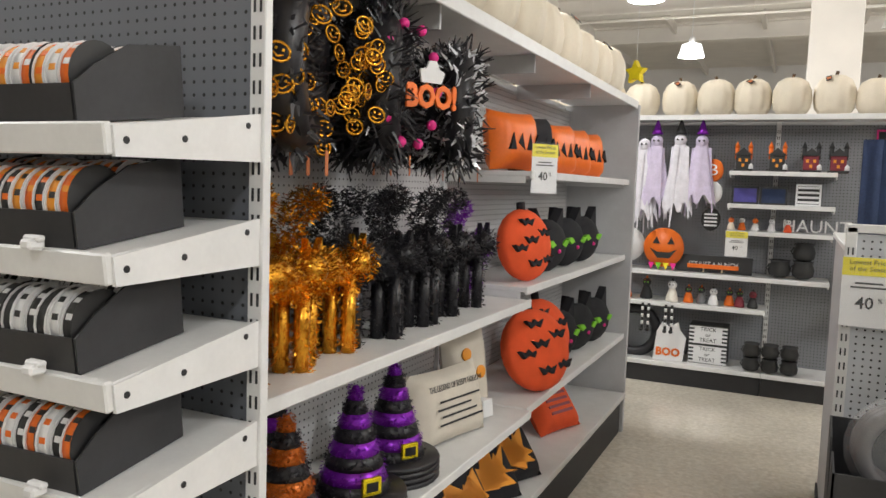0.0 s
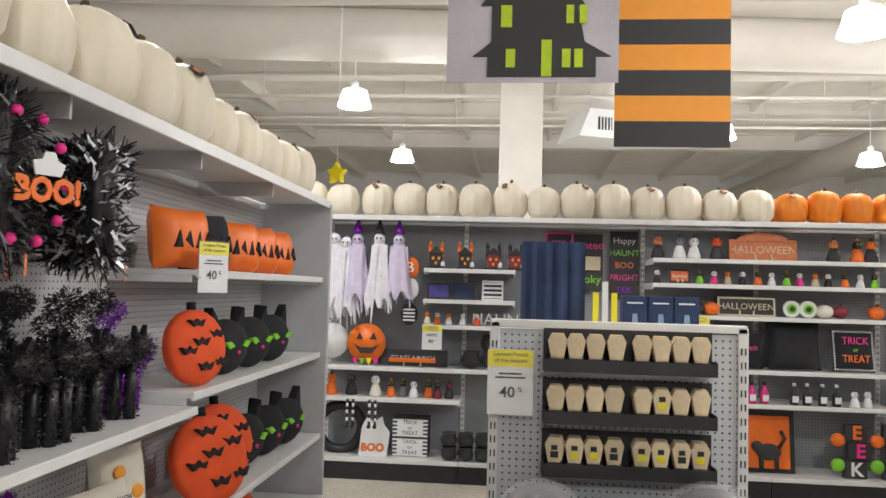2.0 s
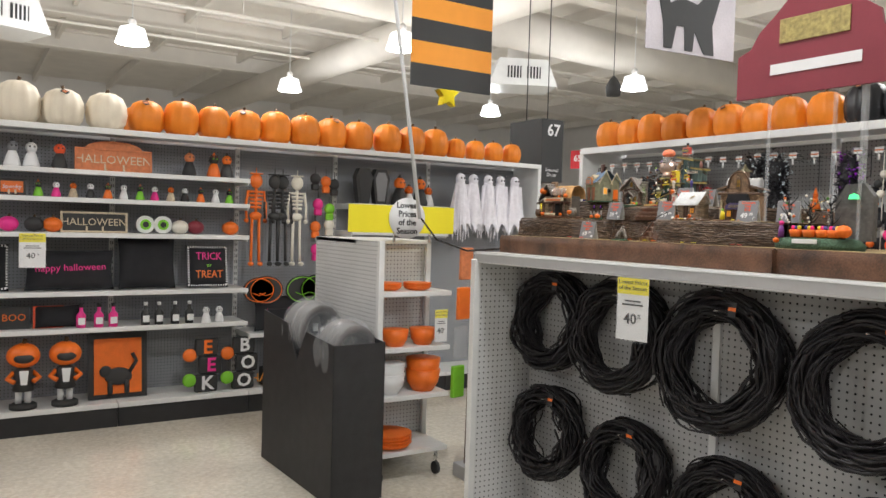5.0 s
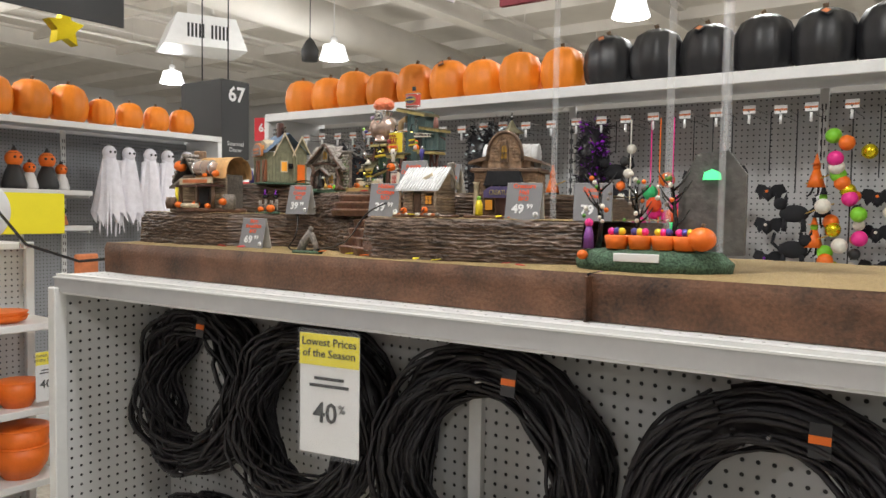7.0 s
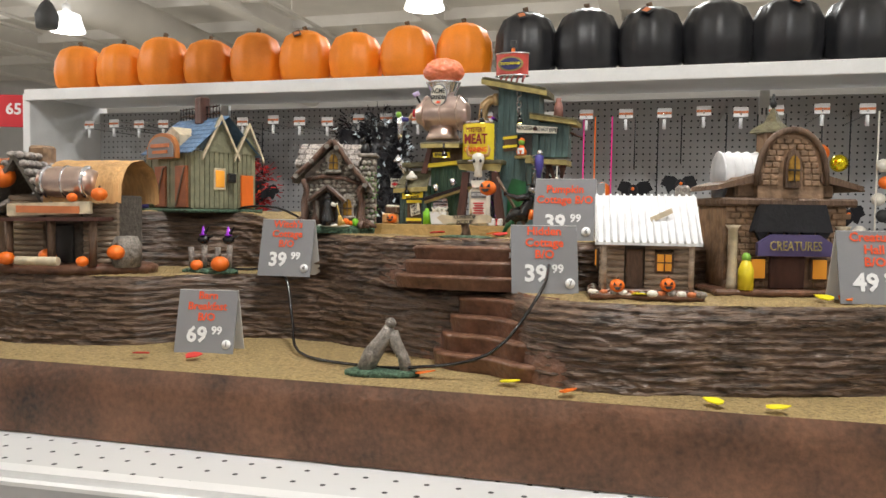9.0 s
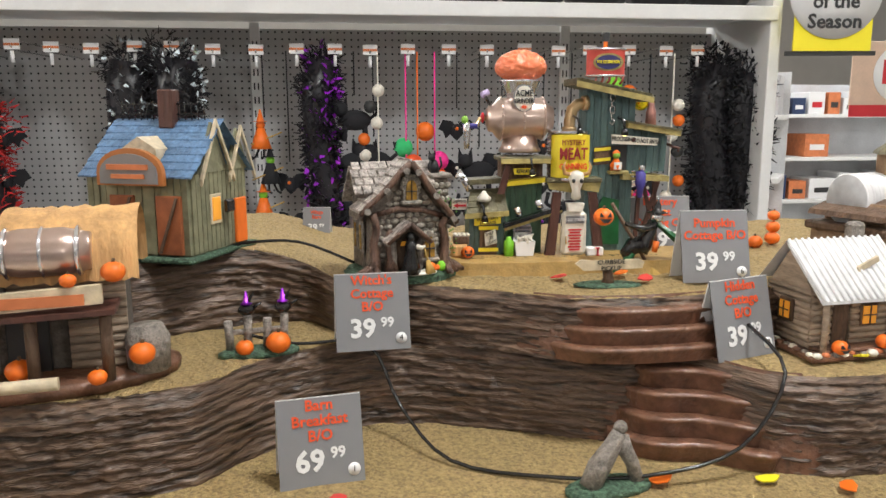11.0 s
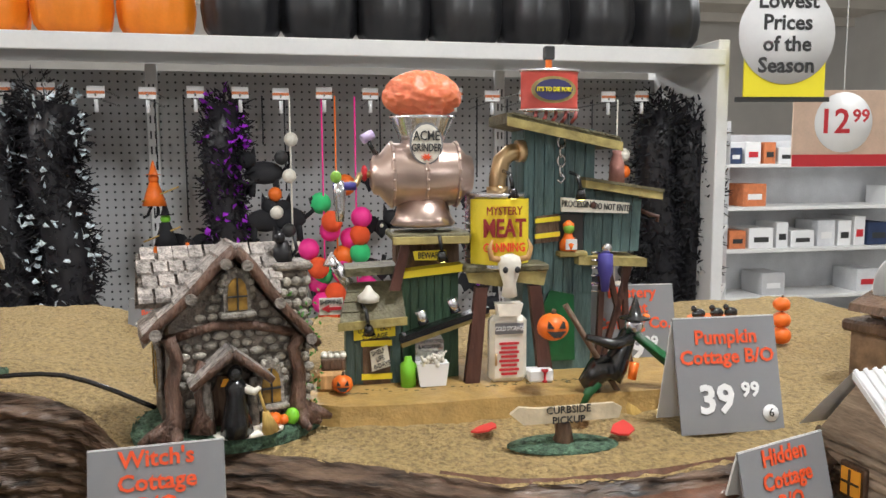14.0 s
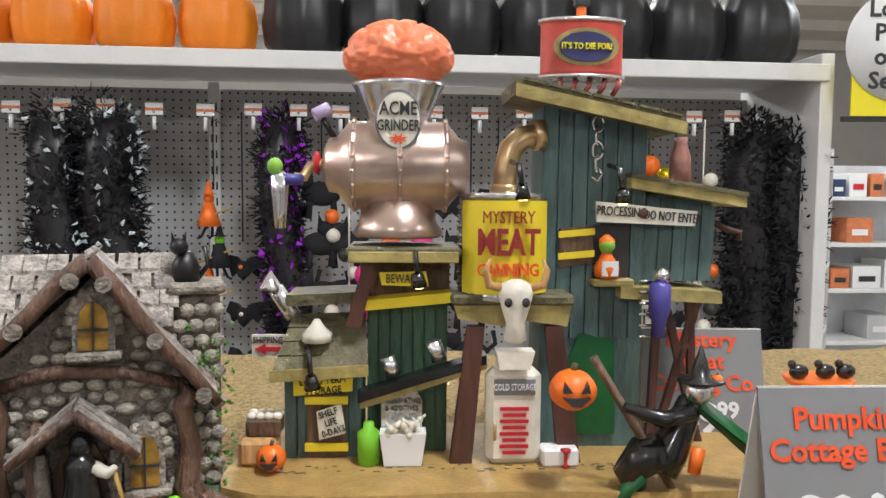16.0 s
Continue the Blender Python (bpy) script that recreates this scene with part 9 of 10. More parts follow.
def plush_garland(y, z, kind, seed):
    """A small hanging felt creature on a cord: witch, cat or bat."""
    rng = random.Random(seed)
    t = thing(kind + "_garland", at(5.60, y, z, -90 + rng.uniform(-12, 12)) @ Matrix.Diagonal((WIDE[kind], WIDE[kind], WIDE[kind], 1)), "felt " + kind + " garland hanging from a peg hook", "garland", "hanging garlands")
    part("cord", Mesh().rod((0, 0, 0.10), (0, 0, (2.07 - z) / WIDE[kind]), 0.003, n=5), BLACK_CLOTH, t)
    for i, dz in enumerate((0.0, -0.17, -0.34)):
        sx = 1 if i % 2 else -1
        if kind == "witch":
            part("body", Mesh().lathe([(0.05, dz - 0.05), (0.035, dz), (0.018, dz + 0.05)], 10, (sx * 0.02, 0, 0)), ORANGE if i % 2 == 0 else BLACK_CLOTH, t)
            part("head", Mesh().ball((sx * 0.02, 0, dz + 0.065), 0.022, n=9, k=6), GREEN if i else ORANGE, t)
            part("hat", Mesh().lathe([(0.038, dz + 0.08), (0.018, dz + 0.084), (0.003, dz + 0.14)], 10, (sx * 0.02, 0, 0)), ORANGE if i % 2 == 0 else BLACK_CLOTH, t)
            for q in (-1, 1):
                part("leg", Mesh().tube([(sx * 0.02 + q * 0.012, 0, dz - 0.05), (sx * 0.03 + q * 0.02, 0, dz - 0.09), (sx * 0.045 + q * 0.022, 0, dz - 0.10)], 0.006, 5), BLACK_CLOTH, t)
            part("broom", Mesh().rod((-0.07, -0.02, dz - 0.03), (0.08, -0.02, dz + 0.03), 0.004, n=5), STRAW, t)
        elif kind == "cat":
            part("body", Mesh().ball((0, 0, dz), 0.06, 1.15, 0.35, 0.7, 14, 8), BLACK_CLOTH, t)
            part("head", Mesh().ball((sx * 0.06, -0.01, dz + 0.045), 0.032, 1, 0.6, 0.9, 12, 7), BLACK_CLOTH, t)
            for q in (-1, 1):
                part("ear", Mesh().prism([(sx * 0.06 + q * 0.008, dz + 0.06), (sx * 0.06 + q * 0.030, dz + 0.055), (sx * 0.06 + q * 0.026, dz + 0.095)], -0.012, 0.0), BLACK_CLOTH, t)
                part("leg", Mesh().rod((q * 0.04, 0, dz - 0.02), (q * 0.045, 0, dz - 0.085), 0.012, n=7), BLACK_CLOTH, t)
            part("tail", Mesh().tube([(-sx * 0.06, 0, dz), (-sx * 0.095, 0, dz + 0.03), (-sx * 0.085, 0, dz + 0.075)], 0.009, 6), BLACK_CLOTH, t)
        else:
            w = [(0, 0.02), (0.03, 0.045), (0.075, 0.05), (0.10, 0.01), (0.075, 0.0), (0.06, -0.03), (0.035, -0.012), (0, -0.04)]
            for q in (-1, 1):
                part("wing", Mesh().prism([(q * a * 0.9, dz + b) for a, b in w], -0.004, 0.004, Matrix.Rotation(q * 0.5, 4, "Z")), BLACK_CLOTH, t)
            part("body", Mesh().ball((0, -0.006, dz), 0.026, 0.9, 0.8, 1.3, 10, 7), BLACK_CLOTH, t)
            part("nose", Mesh().ball((0, -0.028, dz + 0.012), 0.008, n=7, k=5), (ORANGE, BONE, PURPLE)[i], t)
    return t


for i, (y, z, kind) in enumerate(((3.02, 1.78, "witch"), (2.94, 1.62, "bat"), (2.715, 1.84, "cat"), (2.65, 1.70, "cat"), (2.36, 1.80, "bat"), (2.28, 1.66, "cat"), (2.20, 1.82, "bat"), (2.05, 1.74, "bat"), (1.95, 1.66, "cat"), (1.86, 1.80, "witch"), (1.66, 1.72, "bat"), (3.86, 1.78, "bat"))):
    plush_garland(y, z, kind, i)
for i in range(18):
    a = random.Random(i)
    single("bead_string", Mesh().ball((0, 0, 0), 0.03, n=10, k=7), (GOLD_FOIL, ORANGE, GREEN, BONE, PINK)[i % 5], at(5.55 + a.uniform(-0.05, 0.05), 1.78 + a.uniform(-0.09, 0.06), 1.45 + i * 0.03), "shiny coloured bauble of a long necklace", "necklace", "bauble necklaces")


# ---- mid floor: white fixture, bin, wrapped goods ----
fx = thing("dish_fixture", at(3.41, 4.39, 0), "white shelving end with orange and white party dishes", "shelving")
part("side_panel", Mesh().box(-0.02, 0.0, 0, 0.93, 0.10, 1.48, 0.002), pegboard("peg_dish", (0.68, 0.68, 0.68), "YZ"), fx, "white pegboard side")
part("corner_post", Mesh().box(-0.022, 0.015, -0.03, 0.0, 0.08, 1.485, 0.003), WHITE, fx)
part("back", Mesh().box(0.0, 0.52, 0.34, 0.36, 0.1, 1.47), pegboard("peg_dish_back", (0.62, 0.62, 0.62), "XZ"), fx)
part("body", Mesh().box(0.0, 0.52, 0.37, 0.93, 0.1, 1.45), GREY, fx)
part("corner_post", Mesh().box(0.50, 0.535, 0.3, 0.33, 0.08, 1.485, 0.003), WHITE, fx)
part("top", Mesh().box(-0.02, 0.53, 0.3, 0.94, 1.455, 1.48, 0.002), WHITE, fx)
for z in (1.175, 0.835, 0.54, 0.20):
    part("shelf", Mesh().box(0.0, 0.50, -0.02, 0.33, z - 0.03, z, 0.003), WHITE, fx)
for x in (0.05, 0.46):
    for y in (0.05, 0.85):
        part("castor", Mesh().rod((x - 0.012, y, 0.04), (x + 0.012, y, 0.04), 0.04, n=12), INK, fx)
        part("castor_stem", Mesh().rod((x, y, 0.06), (x, y, 0.17), 0.012, n=6), CHROME, fx)


def dish(x, y, z, r, h, m, n, label):
    for i in range(n):
        t = thing("party_dish", at(x, y, z + i * h * 0.55), label, "dish", "party dishes")
        part("bowl", Mesh().lathe([(r * 0.6, 0), (r * 0.9, h * 0.4), (r, h), (r * 0.95, h), (r * 0.5, h * 0.2)], 22), m, t)
        part("rim", Mesh().lathe([(r * 0.96, h * 0.96), (r * 1.02, h), (r * 0.96, h * 1.04)], 22), m, t)


dish(3.52, 4.50, 1.176, 0.09, 0.03, ORANGE, 2, "flat orange party dish")
dish(3.72, 4.48, 1.176, 0.09, 0.03, ORANGE, 2, "flat orange party dish")
dish(3.56, 4.46, 0.836, 0.085, 0.10, ORANGE, 1, "round orange pumpkin party bowl")
dish(3.76, 4.46, 0.836, 0.085, 0.10, ORANGE, 1, "round orange pumpkin party bowl")
dish(3.53, 4.48, 0.541, 0.105, 0.12, PAPER, 2, "white ghost face bowl")
dish(3.78, 4.48, 0.541, 0.11, 0.13, ORANGE, 2, "round orange pumpkin party bowl")
dish(3.56, 4.50, 0.201, 0.14, 0.035, ORANGE, 4, "orange plate in a stack")
head = thing("season_sign", at(3.57, 4.42, 1.53), "yellow header sign with round white price message", "sign")
part("board", Mesh().box(-0.36, 0.37, 0, 0.006, 0, 0.165, 0.001), YELLOW, head)
part("disc", Mesh().lathe([(0.125, 0), (0.125, 0.004)], 36, m=Matrix.Translation((0.03, -0.001, 0.09)) @ Matrix.Rotation(math.pi / 2, 4, "X")), PAPER, head)
writing("Lowest\nPrices\nof the\nSeason", 0.052, INK, head, Matrix.Translation((0.03, -0.006, 0.09)), bold=0.0012)
part("post", Mesh().rod((-0.05, 0.01, -0.055), (-0.05, 0.01, 0.02), 0.008, n=6).rod((0.2, 0.01, -0.055), (0.2, 0.01, 0.02), 0.008, n=6), CHROME, head)
sale_sign(at(3.83, 4.36, 0.86), 0.09, 0.2, "white and yellow sale ticket on the dish fixture")
for i in range(4):
    single("party_pack", Mesh().box(-0.05, 0.05, -0.015, 0.015, 0, 0.2, 0.006), (TERRACOTTA, ORANGE, WRAP, GREEN)[i], at(3.965, 4.30 + 0.02 * i, 1.25 - 0.25 * i, 10), "bagged party goods hanging on the fixture", "party pack")
for i in range(7):
    single("garden_stake", Mesh().rod((0, 0, 0), (0.01, 0, 0.75), 0.012, n=7), WOOD if i % 3 else LEAF, at(4.00 + 0.035 * (i % 4), 4.25 + 0.04 * (i // 4), 0.09), "tall thin brown garden stake", "stake", "garden stakes")
single("stake_tray", Mesh().box(-0.05, 0.17, -0.06, 0.10, 0, 0.085, 0.004), GREY, at(4.0, 4.26, 0.002), "low grey tray holding garden stakes", "tray")


def floor_bin(m, w, d, h, label):
    t = thing("floor_bin", m, label, "bin", "floor bins")
    b = Mesh()
    part("long_side", Mesh().prism([(0, 0), (d, 0), (d, h * 1.04), (d * 0.62, h * 1.0), (d * 0.48, h * 0.78), (d * 0.36, h * 0.98), (0, h * 0.95)], 0, 0.006, Matrix.Rotation(math.pi / 2, 4, "Z") @ Matrix.Translation((0, 0, 0))), CARD, t)
    part("long_side", Mesh().prism([(0, 0), (d, 0), (d, h * 1.04), (d * 0.62, h * 1.0), (d * 0.48, h * 0.88), (d * 0.36, h * 0.98), (0, h * 0.95)], 0, 0.006, Matrix.Translation((w, 0, 0)) @ Matrix.Rotation(math.pi / 2, 4, "Z")), CARD, t)
    part("short_side", Mesh().box(-0.006, w, 0, 0.006, 0, h * 0.95), CARD, t)
    part("short_side", Mesh().box(-0.006, w, d - 0.006, d, 0, h * 1.04), CARD, t)
    part("inner_floor", Mesh().box(0, w, 0.006, d - 0.006, h * 0.55, h * 0.56), CARD, t)
    return t


def wrapped_disc(x, y, z, r, turn, th=0.09):
    t = thing("wrapped_wreath_form", at(x, y, z, turn), "silver wreath forms shrink-wrapped in clear plastic", "wreath form", "wrapped forms")
    for q in range(3):
        part("form", Mesh().tube([(r * 0.72 * math.cos(6.2832 * i / 24), -th / 2 + 0.03 * q + 0.01, r + r * 0.72 * math.sin(6.2832 * i / 24)) for i in range(25)], r * 0.15, 7), mat("dull_form", (0.16, 0.15, 0.15), 0.5), t)
    rng = random.Random(int(x * 91))
    prof = []
    b = Mesh()
    pts = []
    for j in range(15):
        for i in range(37):
            a, v = 6.2832 * i / 36, math.pi * j / 14
            k = 1 + 0.03 * noise.noise((6 * math.cos(a), 6 * math.sin(a), 3 * v + x * 7))
            pts.append((r * k * math.sin(v) ** 0.35 * math.cos(a), -th * 0.75 * math.cos(v), r + r * k * math.sin(v) ** 0.35 * math.sin(a)))
    b.sheet(pts, 37, 15)
    part("wrap", b, WRAP, t, "crinkled clear plastic wrap")
    part("label", Mesh().box(-0.02, 0.02, -th * 0.8, -th * 0.78, r * 0.9, r * 0.9 + 0.05), PAPER, t)


floor_bin(at(3.05, 4.21, 0.001, 2), 0.32, 1.05, 0.95, "tall black cardboard floor bin with notched sides")
for y, z in ((4.98, 0.76), (4.86, 0.75), (4.46, 0.70), (4.36, 0.69)):
    wrapped_disc(3.21, y, z - 0.06, 0.20, 15)
floor_bin(at(0.14, 2.42, 0.001, 0), 0.92, 0.36, 0.84, "black cardboard floor bin before the low gondola")
wrapped_disc(0.33, 2.60, 0.68, 0.165, 6)
wrapped_disc(0.86, 2.58, 0.66, 0.185, -8)
wrapped_disc(0.60, 2.62, 0.60, 0.16, 0)
t = thing("curtain_stack", at(0.45, 4.42, 1.411), "dark navy folded fabric panels standing upright", "fabric", )
for i in range(4):
    part("panel", Mesh().sheet([(-0.18 + 0.09 * i + 0.088 * q / 5, 0.012 * math.sin(q * 1.3 + i), 0.48 * s / 4) for s in range(5) for q in range(6)], 6, 5).sheet([(-0.18 + 0.09 * i + 0.088 * q / 5, 0.05 + 0.012 * math.sin(q * 1.3 + i), 0.48 * s / 4) for s in range(5) for q in range(6)], 6, 5), NAVY, t)
t = thing("ribbon_stakes", at(0.72, 4.30, 1.411), "yellow and white striped stakes in a tub", "stake")
for i in range(3):
    part("stake", Mesh().box(-0.06 + 0.05 * i, -0.03 + 0.05 * i, -0.01, 0.01, 0, 0.20 + 0.06 * (i == 1)), YELLOW if i != 1 else PAPER, t)
for i in range(3):
    t = thing("navy_box", at(0.78 + 0.115 * i, 3.62, 1.411), "navy printed product box on the low gondola", "box", "navy boxes")
    part("carton", Mesh().box(-0.055, 0.055, 0, 0.10, 0, 0.19, 0.003), NAVY, t)
    part("print", Mesh().prism([(-0.015, 0.05), (0.015, 0.05), (0.01, 0.11), (-0.01, 0.11)], -0.003, -0.0005), mat("pale_print", (0.25, 0.35, 0.5), 0.5), t)
    part("print_line", Mesh().box(-0.035, 0.035, -0.002, -0.0005, 0.155, 0.162), PAPER, t)


# ---- hanging signs ----
def striped_flag(x, y, z, turn):
    t = thing("striped_banner", at(x, y, z, turn), "black and orange striped hanging cardboard banner", "banner", "striped banners")
    for i in range(9):
        part("band", Mesh().box(0, 0.62, 0, 0.008, i * 0.142, (i + 1) * 0.142), INK if i % 2 == 0 else ORANGE_PRINT, t)
    for q in (0.05, 0.57):
        part("string", Mesh().rod((q, 0.004, 9 * 0.142), (q, 0.004, HALL_TOP - z), 0.003, n=4), PAPER, t)


striped_flag(0.76, 4.30, 2.414, 0)
striped_flag(3.70, 4.60, 2.470, 0)
hs = thing("house_banner", at(-0.14, 4.15, 2.73, 0), "hanging banner of a black house with green windows", "banner")
part("card", Mesh().box(-0.02, 0.90, 0.004, 0.010, 0, 0.85), mat("grey_violet_card", (0.50, 0.46, 0.50), 0.6, var=0.2, scale=3), hs)
part("house", Mesh().prism([(0.2, 0.03), (0.2, 0.14), (0.12, 0.14), (0.22, 0.22), (0.22, 0.42), (0.16, 0.42), (0.3, 0.62), (0.6, 0.62), (0.72, 0.42), (0.68, 0.42), (0.72, 0.22), (0.86, 0.14), (0.78, 0.14), (0.78, 0.03)], -0.004, 0.004), INK, hs)
for x, z, w, h in ((0.27, 0.30, 0.06, 0.12), (0.62, 0.32, 0.04, 0.10), (0.69, 0.32, 0.04, 0.10), (0.30, 0.08, 0.05, 0.10), (0.60, 0.08, 0.045, 0.10), (0.665, 0.08, 0.045, 0.10), (0.49, 0.03, 0.055, 0.20)):
    part("lit_window", Mesh().box(x, x + w, -0.008, -0.004, z, z + h), mat("lime_print", (0.45, 0.62, 0.02), 0.6, bump=0), hs)
part("string", Mesh().rod((0.1, 0.006, 0.85), (0.1, 0.006, 2.85), 0.003, n=4).rod((0.8, 0.006, 0.85), (0.8, 0.006, 2.85), 0.003, n=4), PAPER, hs)
cb = thing("cat_banner", at(4.62, 3.5, 2.64, -6), "hanging banner of a black cat on pale card", "banner")
part("card", Mesh().box(0, 0.69, 0, 0.008, 0, 0.75), mat("pale_card", (0.62, 0.58, 0.62), 0.6, var=0.2, scale=3), cb)
part("cat", Mesh().prism([(0.13, 0.03), (0.19, 0.03), (0.22, 0.25), (0.28, 0.25), (0.29, 0.03), (0.35, 0.03), (0.36, 0.22), (0.44, 0.02), (0.52, 0.02), (0.50, 0.3), (0.55, 0.55), (0.60, 0.70), (0.54, 0.66), (0.49, 0.70), (0.46, 0.60), (0.38, 0.48), (0.25, 0.52), (0.17, 0.45), (0.10, 0.66), (0.06, 0.64), (0.12, 0.25)], -0.006, -0.001, Matrix.Diagonal((1, 1, 0.62, 1))), INK, cb)
part("string", Mesh().rod((0.1, 0.004, 0.75), (0.1, 0.004, 2.958), 0.003, n=4).rod((0.6, 0.004, 0.75), (0.6, 0.004, 2.958), 0.003, n=4), PAPER, cb)
lb = thing("village_header", at(3.62, 2.12, 2.06, -90), "maroon shaped header board on clear rods", "sign")
part("board", Mesh().prism([(0, 0), (0.54, 0), (0.54, 0.15), (0.50, 0.17), (0.49, 0.22), (0.42, 0.27), (0.36, 0.33), (0.20, 0.33), (0.14, 0.27), (0.08, 0.22), (0.05, 0.17), (0, 0.15)], 0, 0.012), MAROON, lb)
part("name_bar", Mesh().box(0.16, 0.40, -0.005, -0.0005, 0.17, 0.25, 0.003), KHAKI, lb, "gold name bar")
part("text_bar", Mesh().box(0.13, 0.44, -0.003, -0.0005, 0.07, 0.105), PAPER, lb, "line of white lettering")
for y in (0.12, 0.44):
    part("rod", Mesh().rod((y, 0.02, -0.5), (y, 0.02, 0.25), 0.006, n=8), ACRYL, lb)
aisle = thing("aisle_sign", at(6.31, 6.46, 2.05), "black hanging box aisle sign numbered 67", "sign")
part("box", Mesh().box(0, 0.29, 0, 0.55, 0, 0.65, 0.006), INK, aisle)
writing("67", 0.17, PAPER, aisle, Matrix.Translation((0.15, -0.004, 0.53)), bold=0.004)
writing("Seasonal\nDecor", 0.05, PAPER, aisle, Matrix.Translation((0.14, -0.004, 0.10)))
for q in (0.1, 0.45):
    part("hanger", Mesh().rod((0.145, q, 0.64), (0.145, q, HALL_TOP - 2.05), 0.006, n=5), INK, aisle)
r65 = thing("aisle_flag", at(5.74, 5.28, 2.095, -68), "small red aisle flag numbered 65", "sign")
part("flag", Mesh().box(-0.07, 0.07, 0, 0.006, 0, 0.155, 0.002), RED_SIGN, r65)
writing("65", 0.075, PAPER, r65, Matrix.Translation((0, -0.003, 0.085)), bold=0.002)
part("pole", Mesh().rod((0.078, 0.003, -2.095), (0.078, 0.003, 0.155), 0.008, n=6), WHITE, r65)
ls = thing("round_price_sign", at(5.30, 1.17, 2.06, -98) @ Matrix.Diagonal((0.74, 1, 0.74, 1)), "yellow hanging sign with a round white price message", "sign")
part("board", Mesh().prism([(-0.17, 0), (0.17, 0), (0.17, 0.30), (-0.17, 0.30)], 0, 0.006), YELLOW, ls)
part("disc", Mesh().lathe([(0.20, 0), (0.20, 0.005)], 36, m=Matrix.Translation((0, -0.001, 0.25)) @ Matrix.Rotation(math.pi / 2, 4, "X")), PAPER, ls)
writing("Lowest\nPrices\nof the\nSeason", 0.085, INK, ls, Matrix.Translation((0, -0.008, 0.25)), bold=0.002)
part("arm", Mesh().box(-0.2, 0.2, 0.006, 0.012, -0.02, 0.0, 0.002), INK, ls)
part("string", Mesh().rod((0, 0.003, 0.45), (0, 0.003, 4.78), 0.003, n=4), PAPER, ls)
p12 = thing("price_header", at(6.6, -0.10, 1.88, -98), "beige price header reading 12.99 over a red band", "sign")
part("board", Mesh().box(-0.26, 0.26, 0, 0.01, 0, 0.34, 0.002), mat("kraft_card", (0.62, 0.45, 0.34), 0.6), p12)
part("disc", Mesh().lathe([(0.15, 0), (0.15, 0.004)], 30, m=Matrix.Translation((0, -0.001, 0.18)) @ Matrix.Rotation(math.pi / 2, 4, "X")), PAPER, p12)
writing("12", 0.17, RED_SIGN, p12, Matrix.Translation((-0.05, -0.006, 0.18)), bold=0.003)
writing("99", 0.09, RED_SIGN, p12, Matrix.Translation((0.09, -0.006, 0.21)), bold=0.002)
part("band", Mesh().box(-0.26, 0.26, -0.006, -0.001, -0.04, 0.02), RED_SIGN, p12)
part("string", Mesh().rod((0, 0.005, 0.34), (0, 0.005, 3.72), 0.003, n=4), PAPER, p12)
for x, y, z in ((-1.32, 6.52, 2.58), (4.35, 5.2, 2.55), (6.9, 0.1, 2.4)):
    st = Mesh().prism([((0.10 if i % 2 == 0 else 0.05) * math.sin(6.2832 * i / 10), (0.10 if i % 2 == 0 else 0.05) * math.cos(6.2832 * i / 10)) for i in range(10)], -0.03, 0.03)
    t = thing("foil_star", at(x, y, z, rnd(-40, 40)), "gold foil star ornament hanging on a string", "star", "foil stars")
    part("star", st, GOLD_FOIL, t)
    part("string", Mesh().rod((0, 0, 0.09), (0, 0, HALL_TOP - z), 0.002, n=4), PAPER, t)
single("probe_cord", Mesh().rod((3.62, 4.30, 1.62), (3.1, 4.30, 4.8), 0.012, n=8), PAPER, at(0, 0, 0), "slanting pale power cord dropping from the ceiling", "cord")
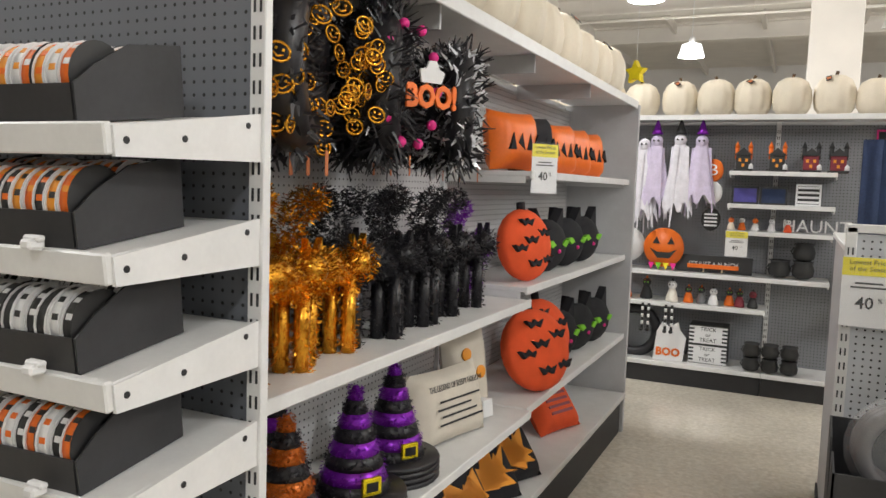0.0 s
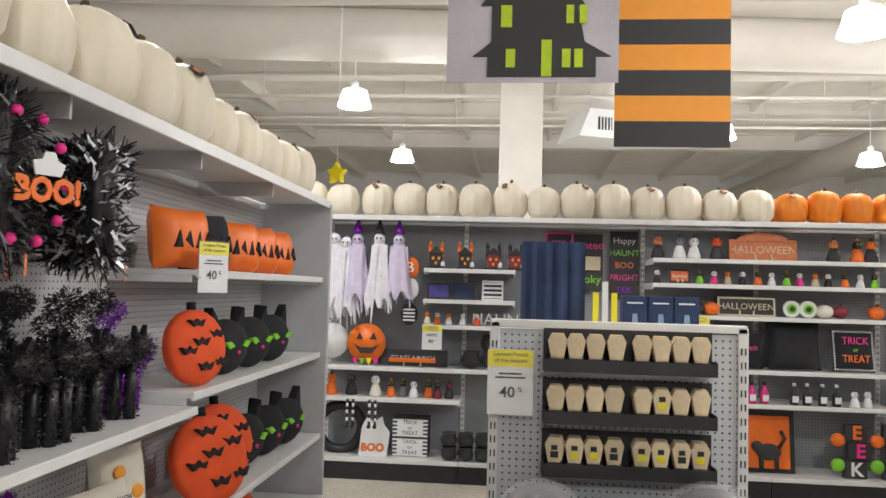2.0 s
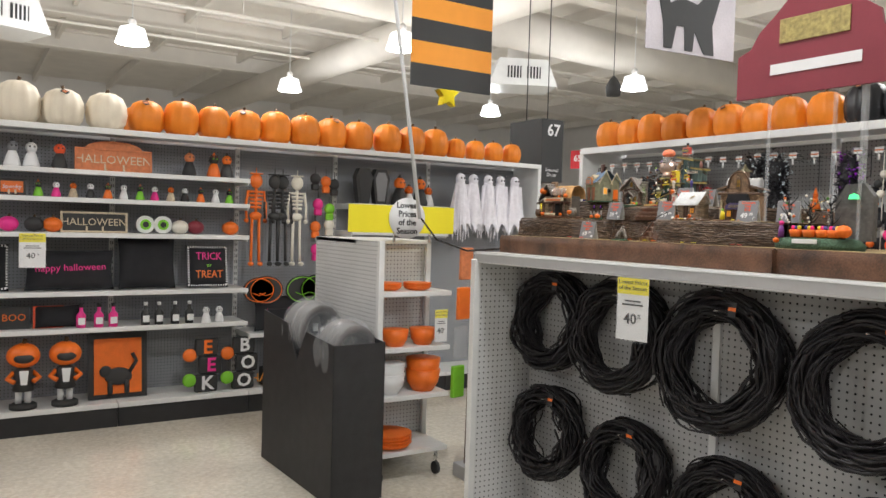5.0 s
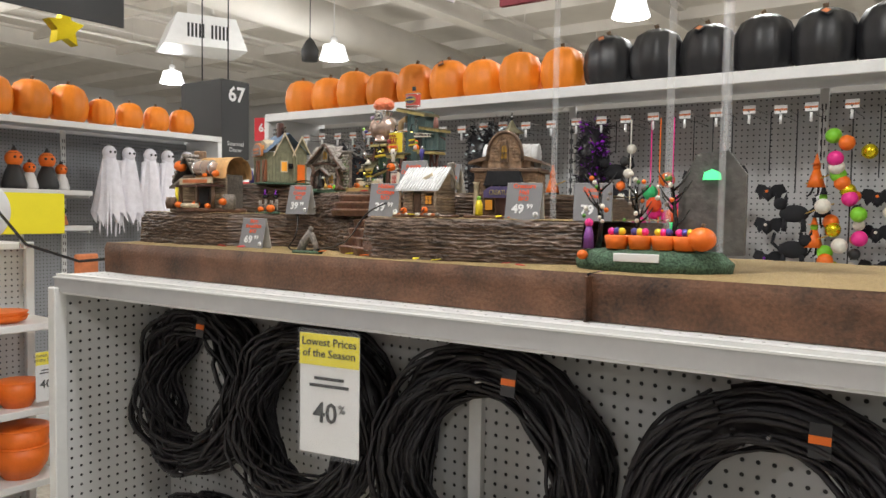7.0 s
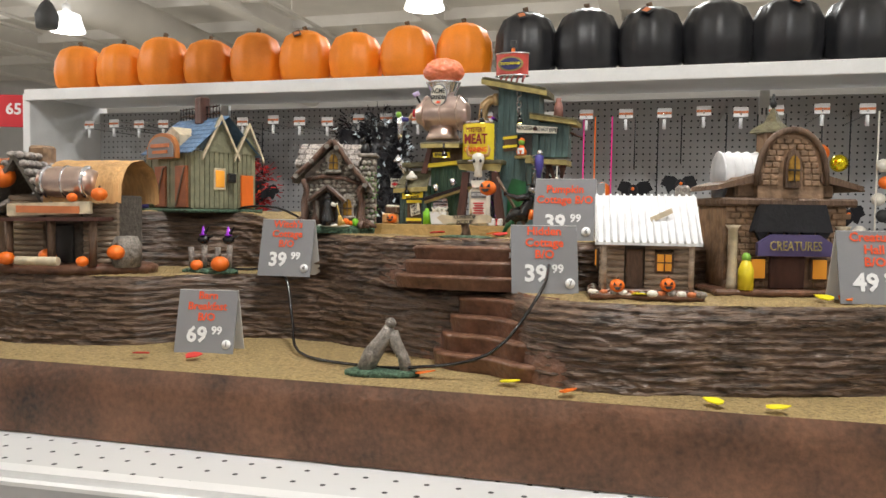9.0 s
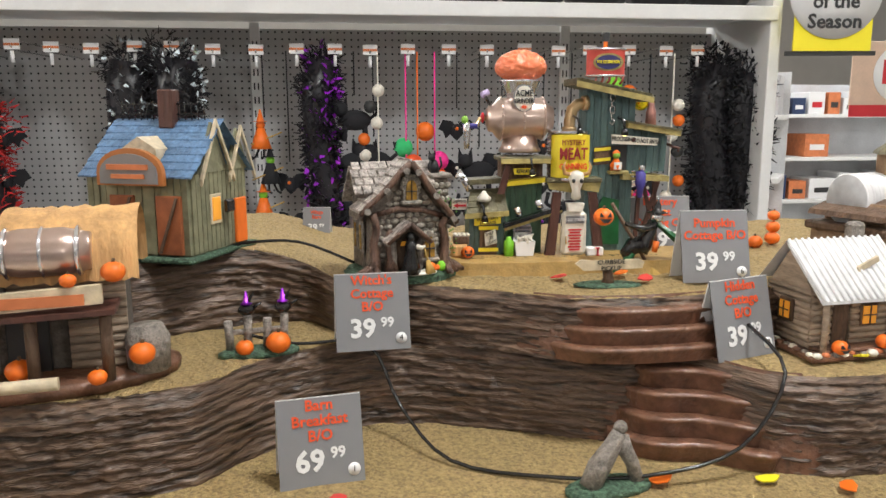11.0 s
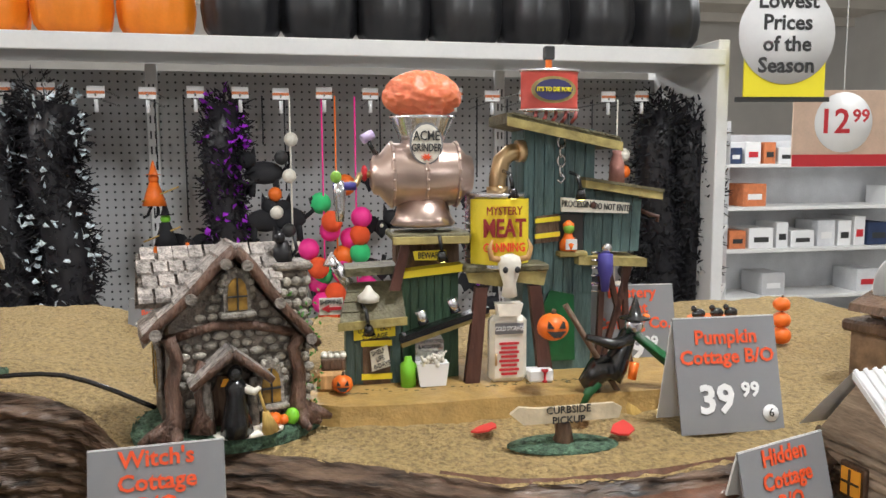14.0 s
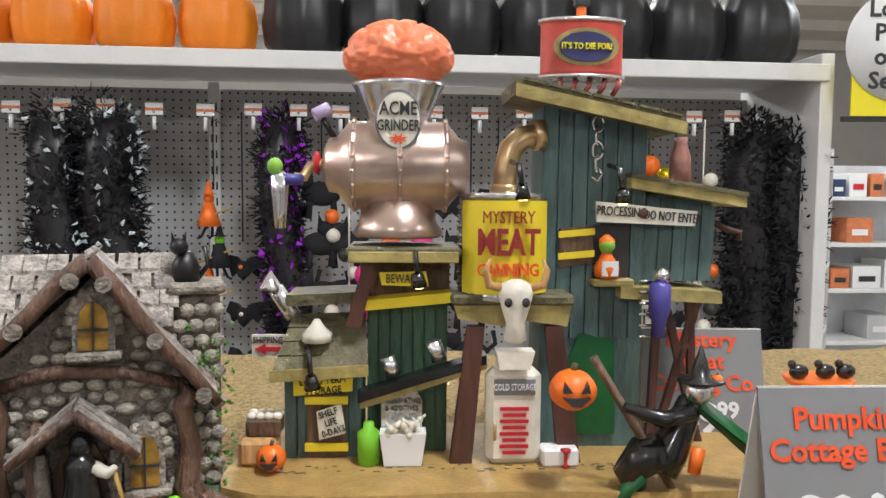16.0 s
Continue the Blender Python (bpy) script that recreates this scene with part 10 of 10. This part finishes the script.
single("loose_cord", Mesh().tube([(3.62, 4.28, 1.62), (3.68, 4.2, 1.50), (3.80, 4.05, 1.44), (3.95, 3.8, 1.47), (4.0, 3.25, 1.475)], 0.006, 6), GLOSSBLACK, at(0, 0, 0), "black cord running to the village display", "cord")
for x, y, z in ((8.4, 7.6, 3.3),):
    single("ceiling_speaker", Mesh().lathe([(0.09, 0), (0.10, 0.12), (0.05, 0.22), (0.01, 0.26)], 14).rod((0, 0, 0.24), (0, 0, HALL_TOP - z), 0.005, n=5), INK, at(x, y, z), "black pendant loudspeaker on a cable", "speaker")


# ---- shop beyond the hook wall ----
def far_shelving(x, y, turn, seed, w=2.4):
    t = thing("white_stock_shelving", at(x, y, 0, turn), "white stock shelving half filled with pale boxes", "shelving", "stock shelves")
    rng = random.Random(seed)
    part("back", Mesh().box(-w / 2, w / 2, 0, 0.03, 0, 2.1), OFFICE, t)
    for z in (0.3, 0.75, 1.15, 1.5, 1.85):
        part("shelf", Mesh().box(-w / 2, w / 2, -0.42, 0, z - 0.03, z, 0.003), WHITE, t)
        q = -w / 2 + 0.05
        while q < w / 2 - 0.2:
            bw, bh = rng.uniform(0.10, 0.26), rng.uniform(0.12, 0.26)
            if rng.random() < 0.75:
                b = thing("stock_box", at(x, y, 0, turn) @ at(q + bw / 2, -0.2, z), "small pale product box on a stock shelf", "box", "stock boxes")
                part("carton", Mesh().box(-bw / 2, bw / 2, -0.15, 0.15, 0, bh, 0.004), rng.choice([PAPER, PAPER, OFFICE, GREY, NAVY, TERRACOTTA]), b)
                part("label", Mesh().box(-bw * 0.3, bw * 0.3, -0.153, -0.1505, bh * 0.3, bh * 0.55), rng.choice([INK, RED_SIGN, PAPER, NAVY]), b)
            q += bw + 0.03


far_shelving(9.2, 0.9, -90, 1)
far_shelving(9.2, -1.6, -90, 2)
far_shelving(7.4, -2.9, -60, 3)
far_shelving(7.6, 0.6, -125, 5, 1.2)
far_shelving(8.6, 5.6, -90, 4)
for i in range(4):
    far_shelving(8.2 + 0.01 * i, 8.2 + 2.5 * i, -90, 6 + i)
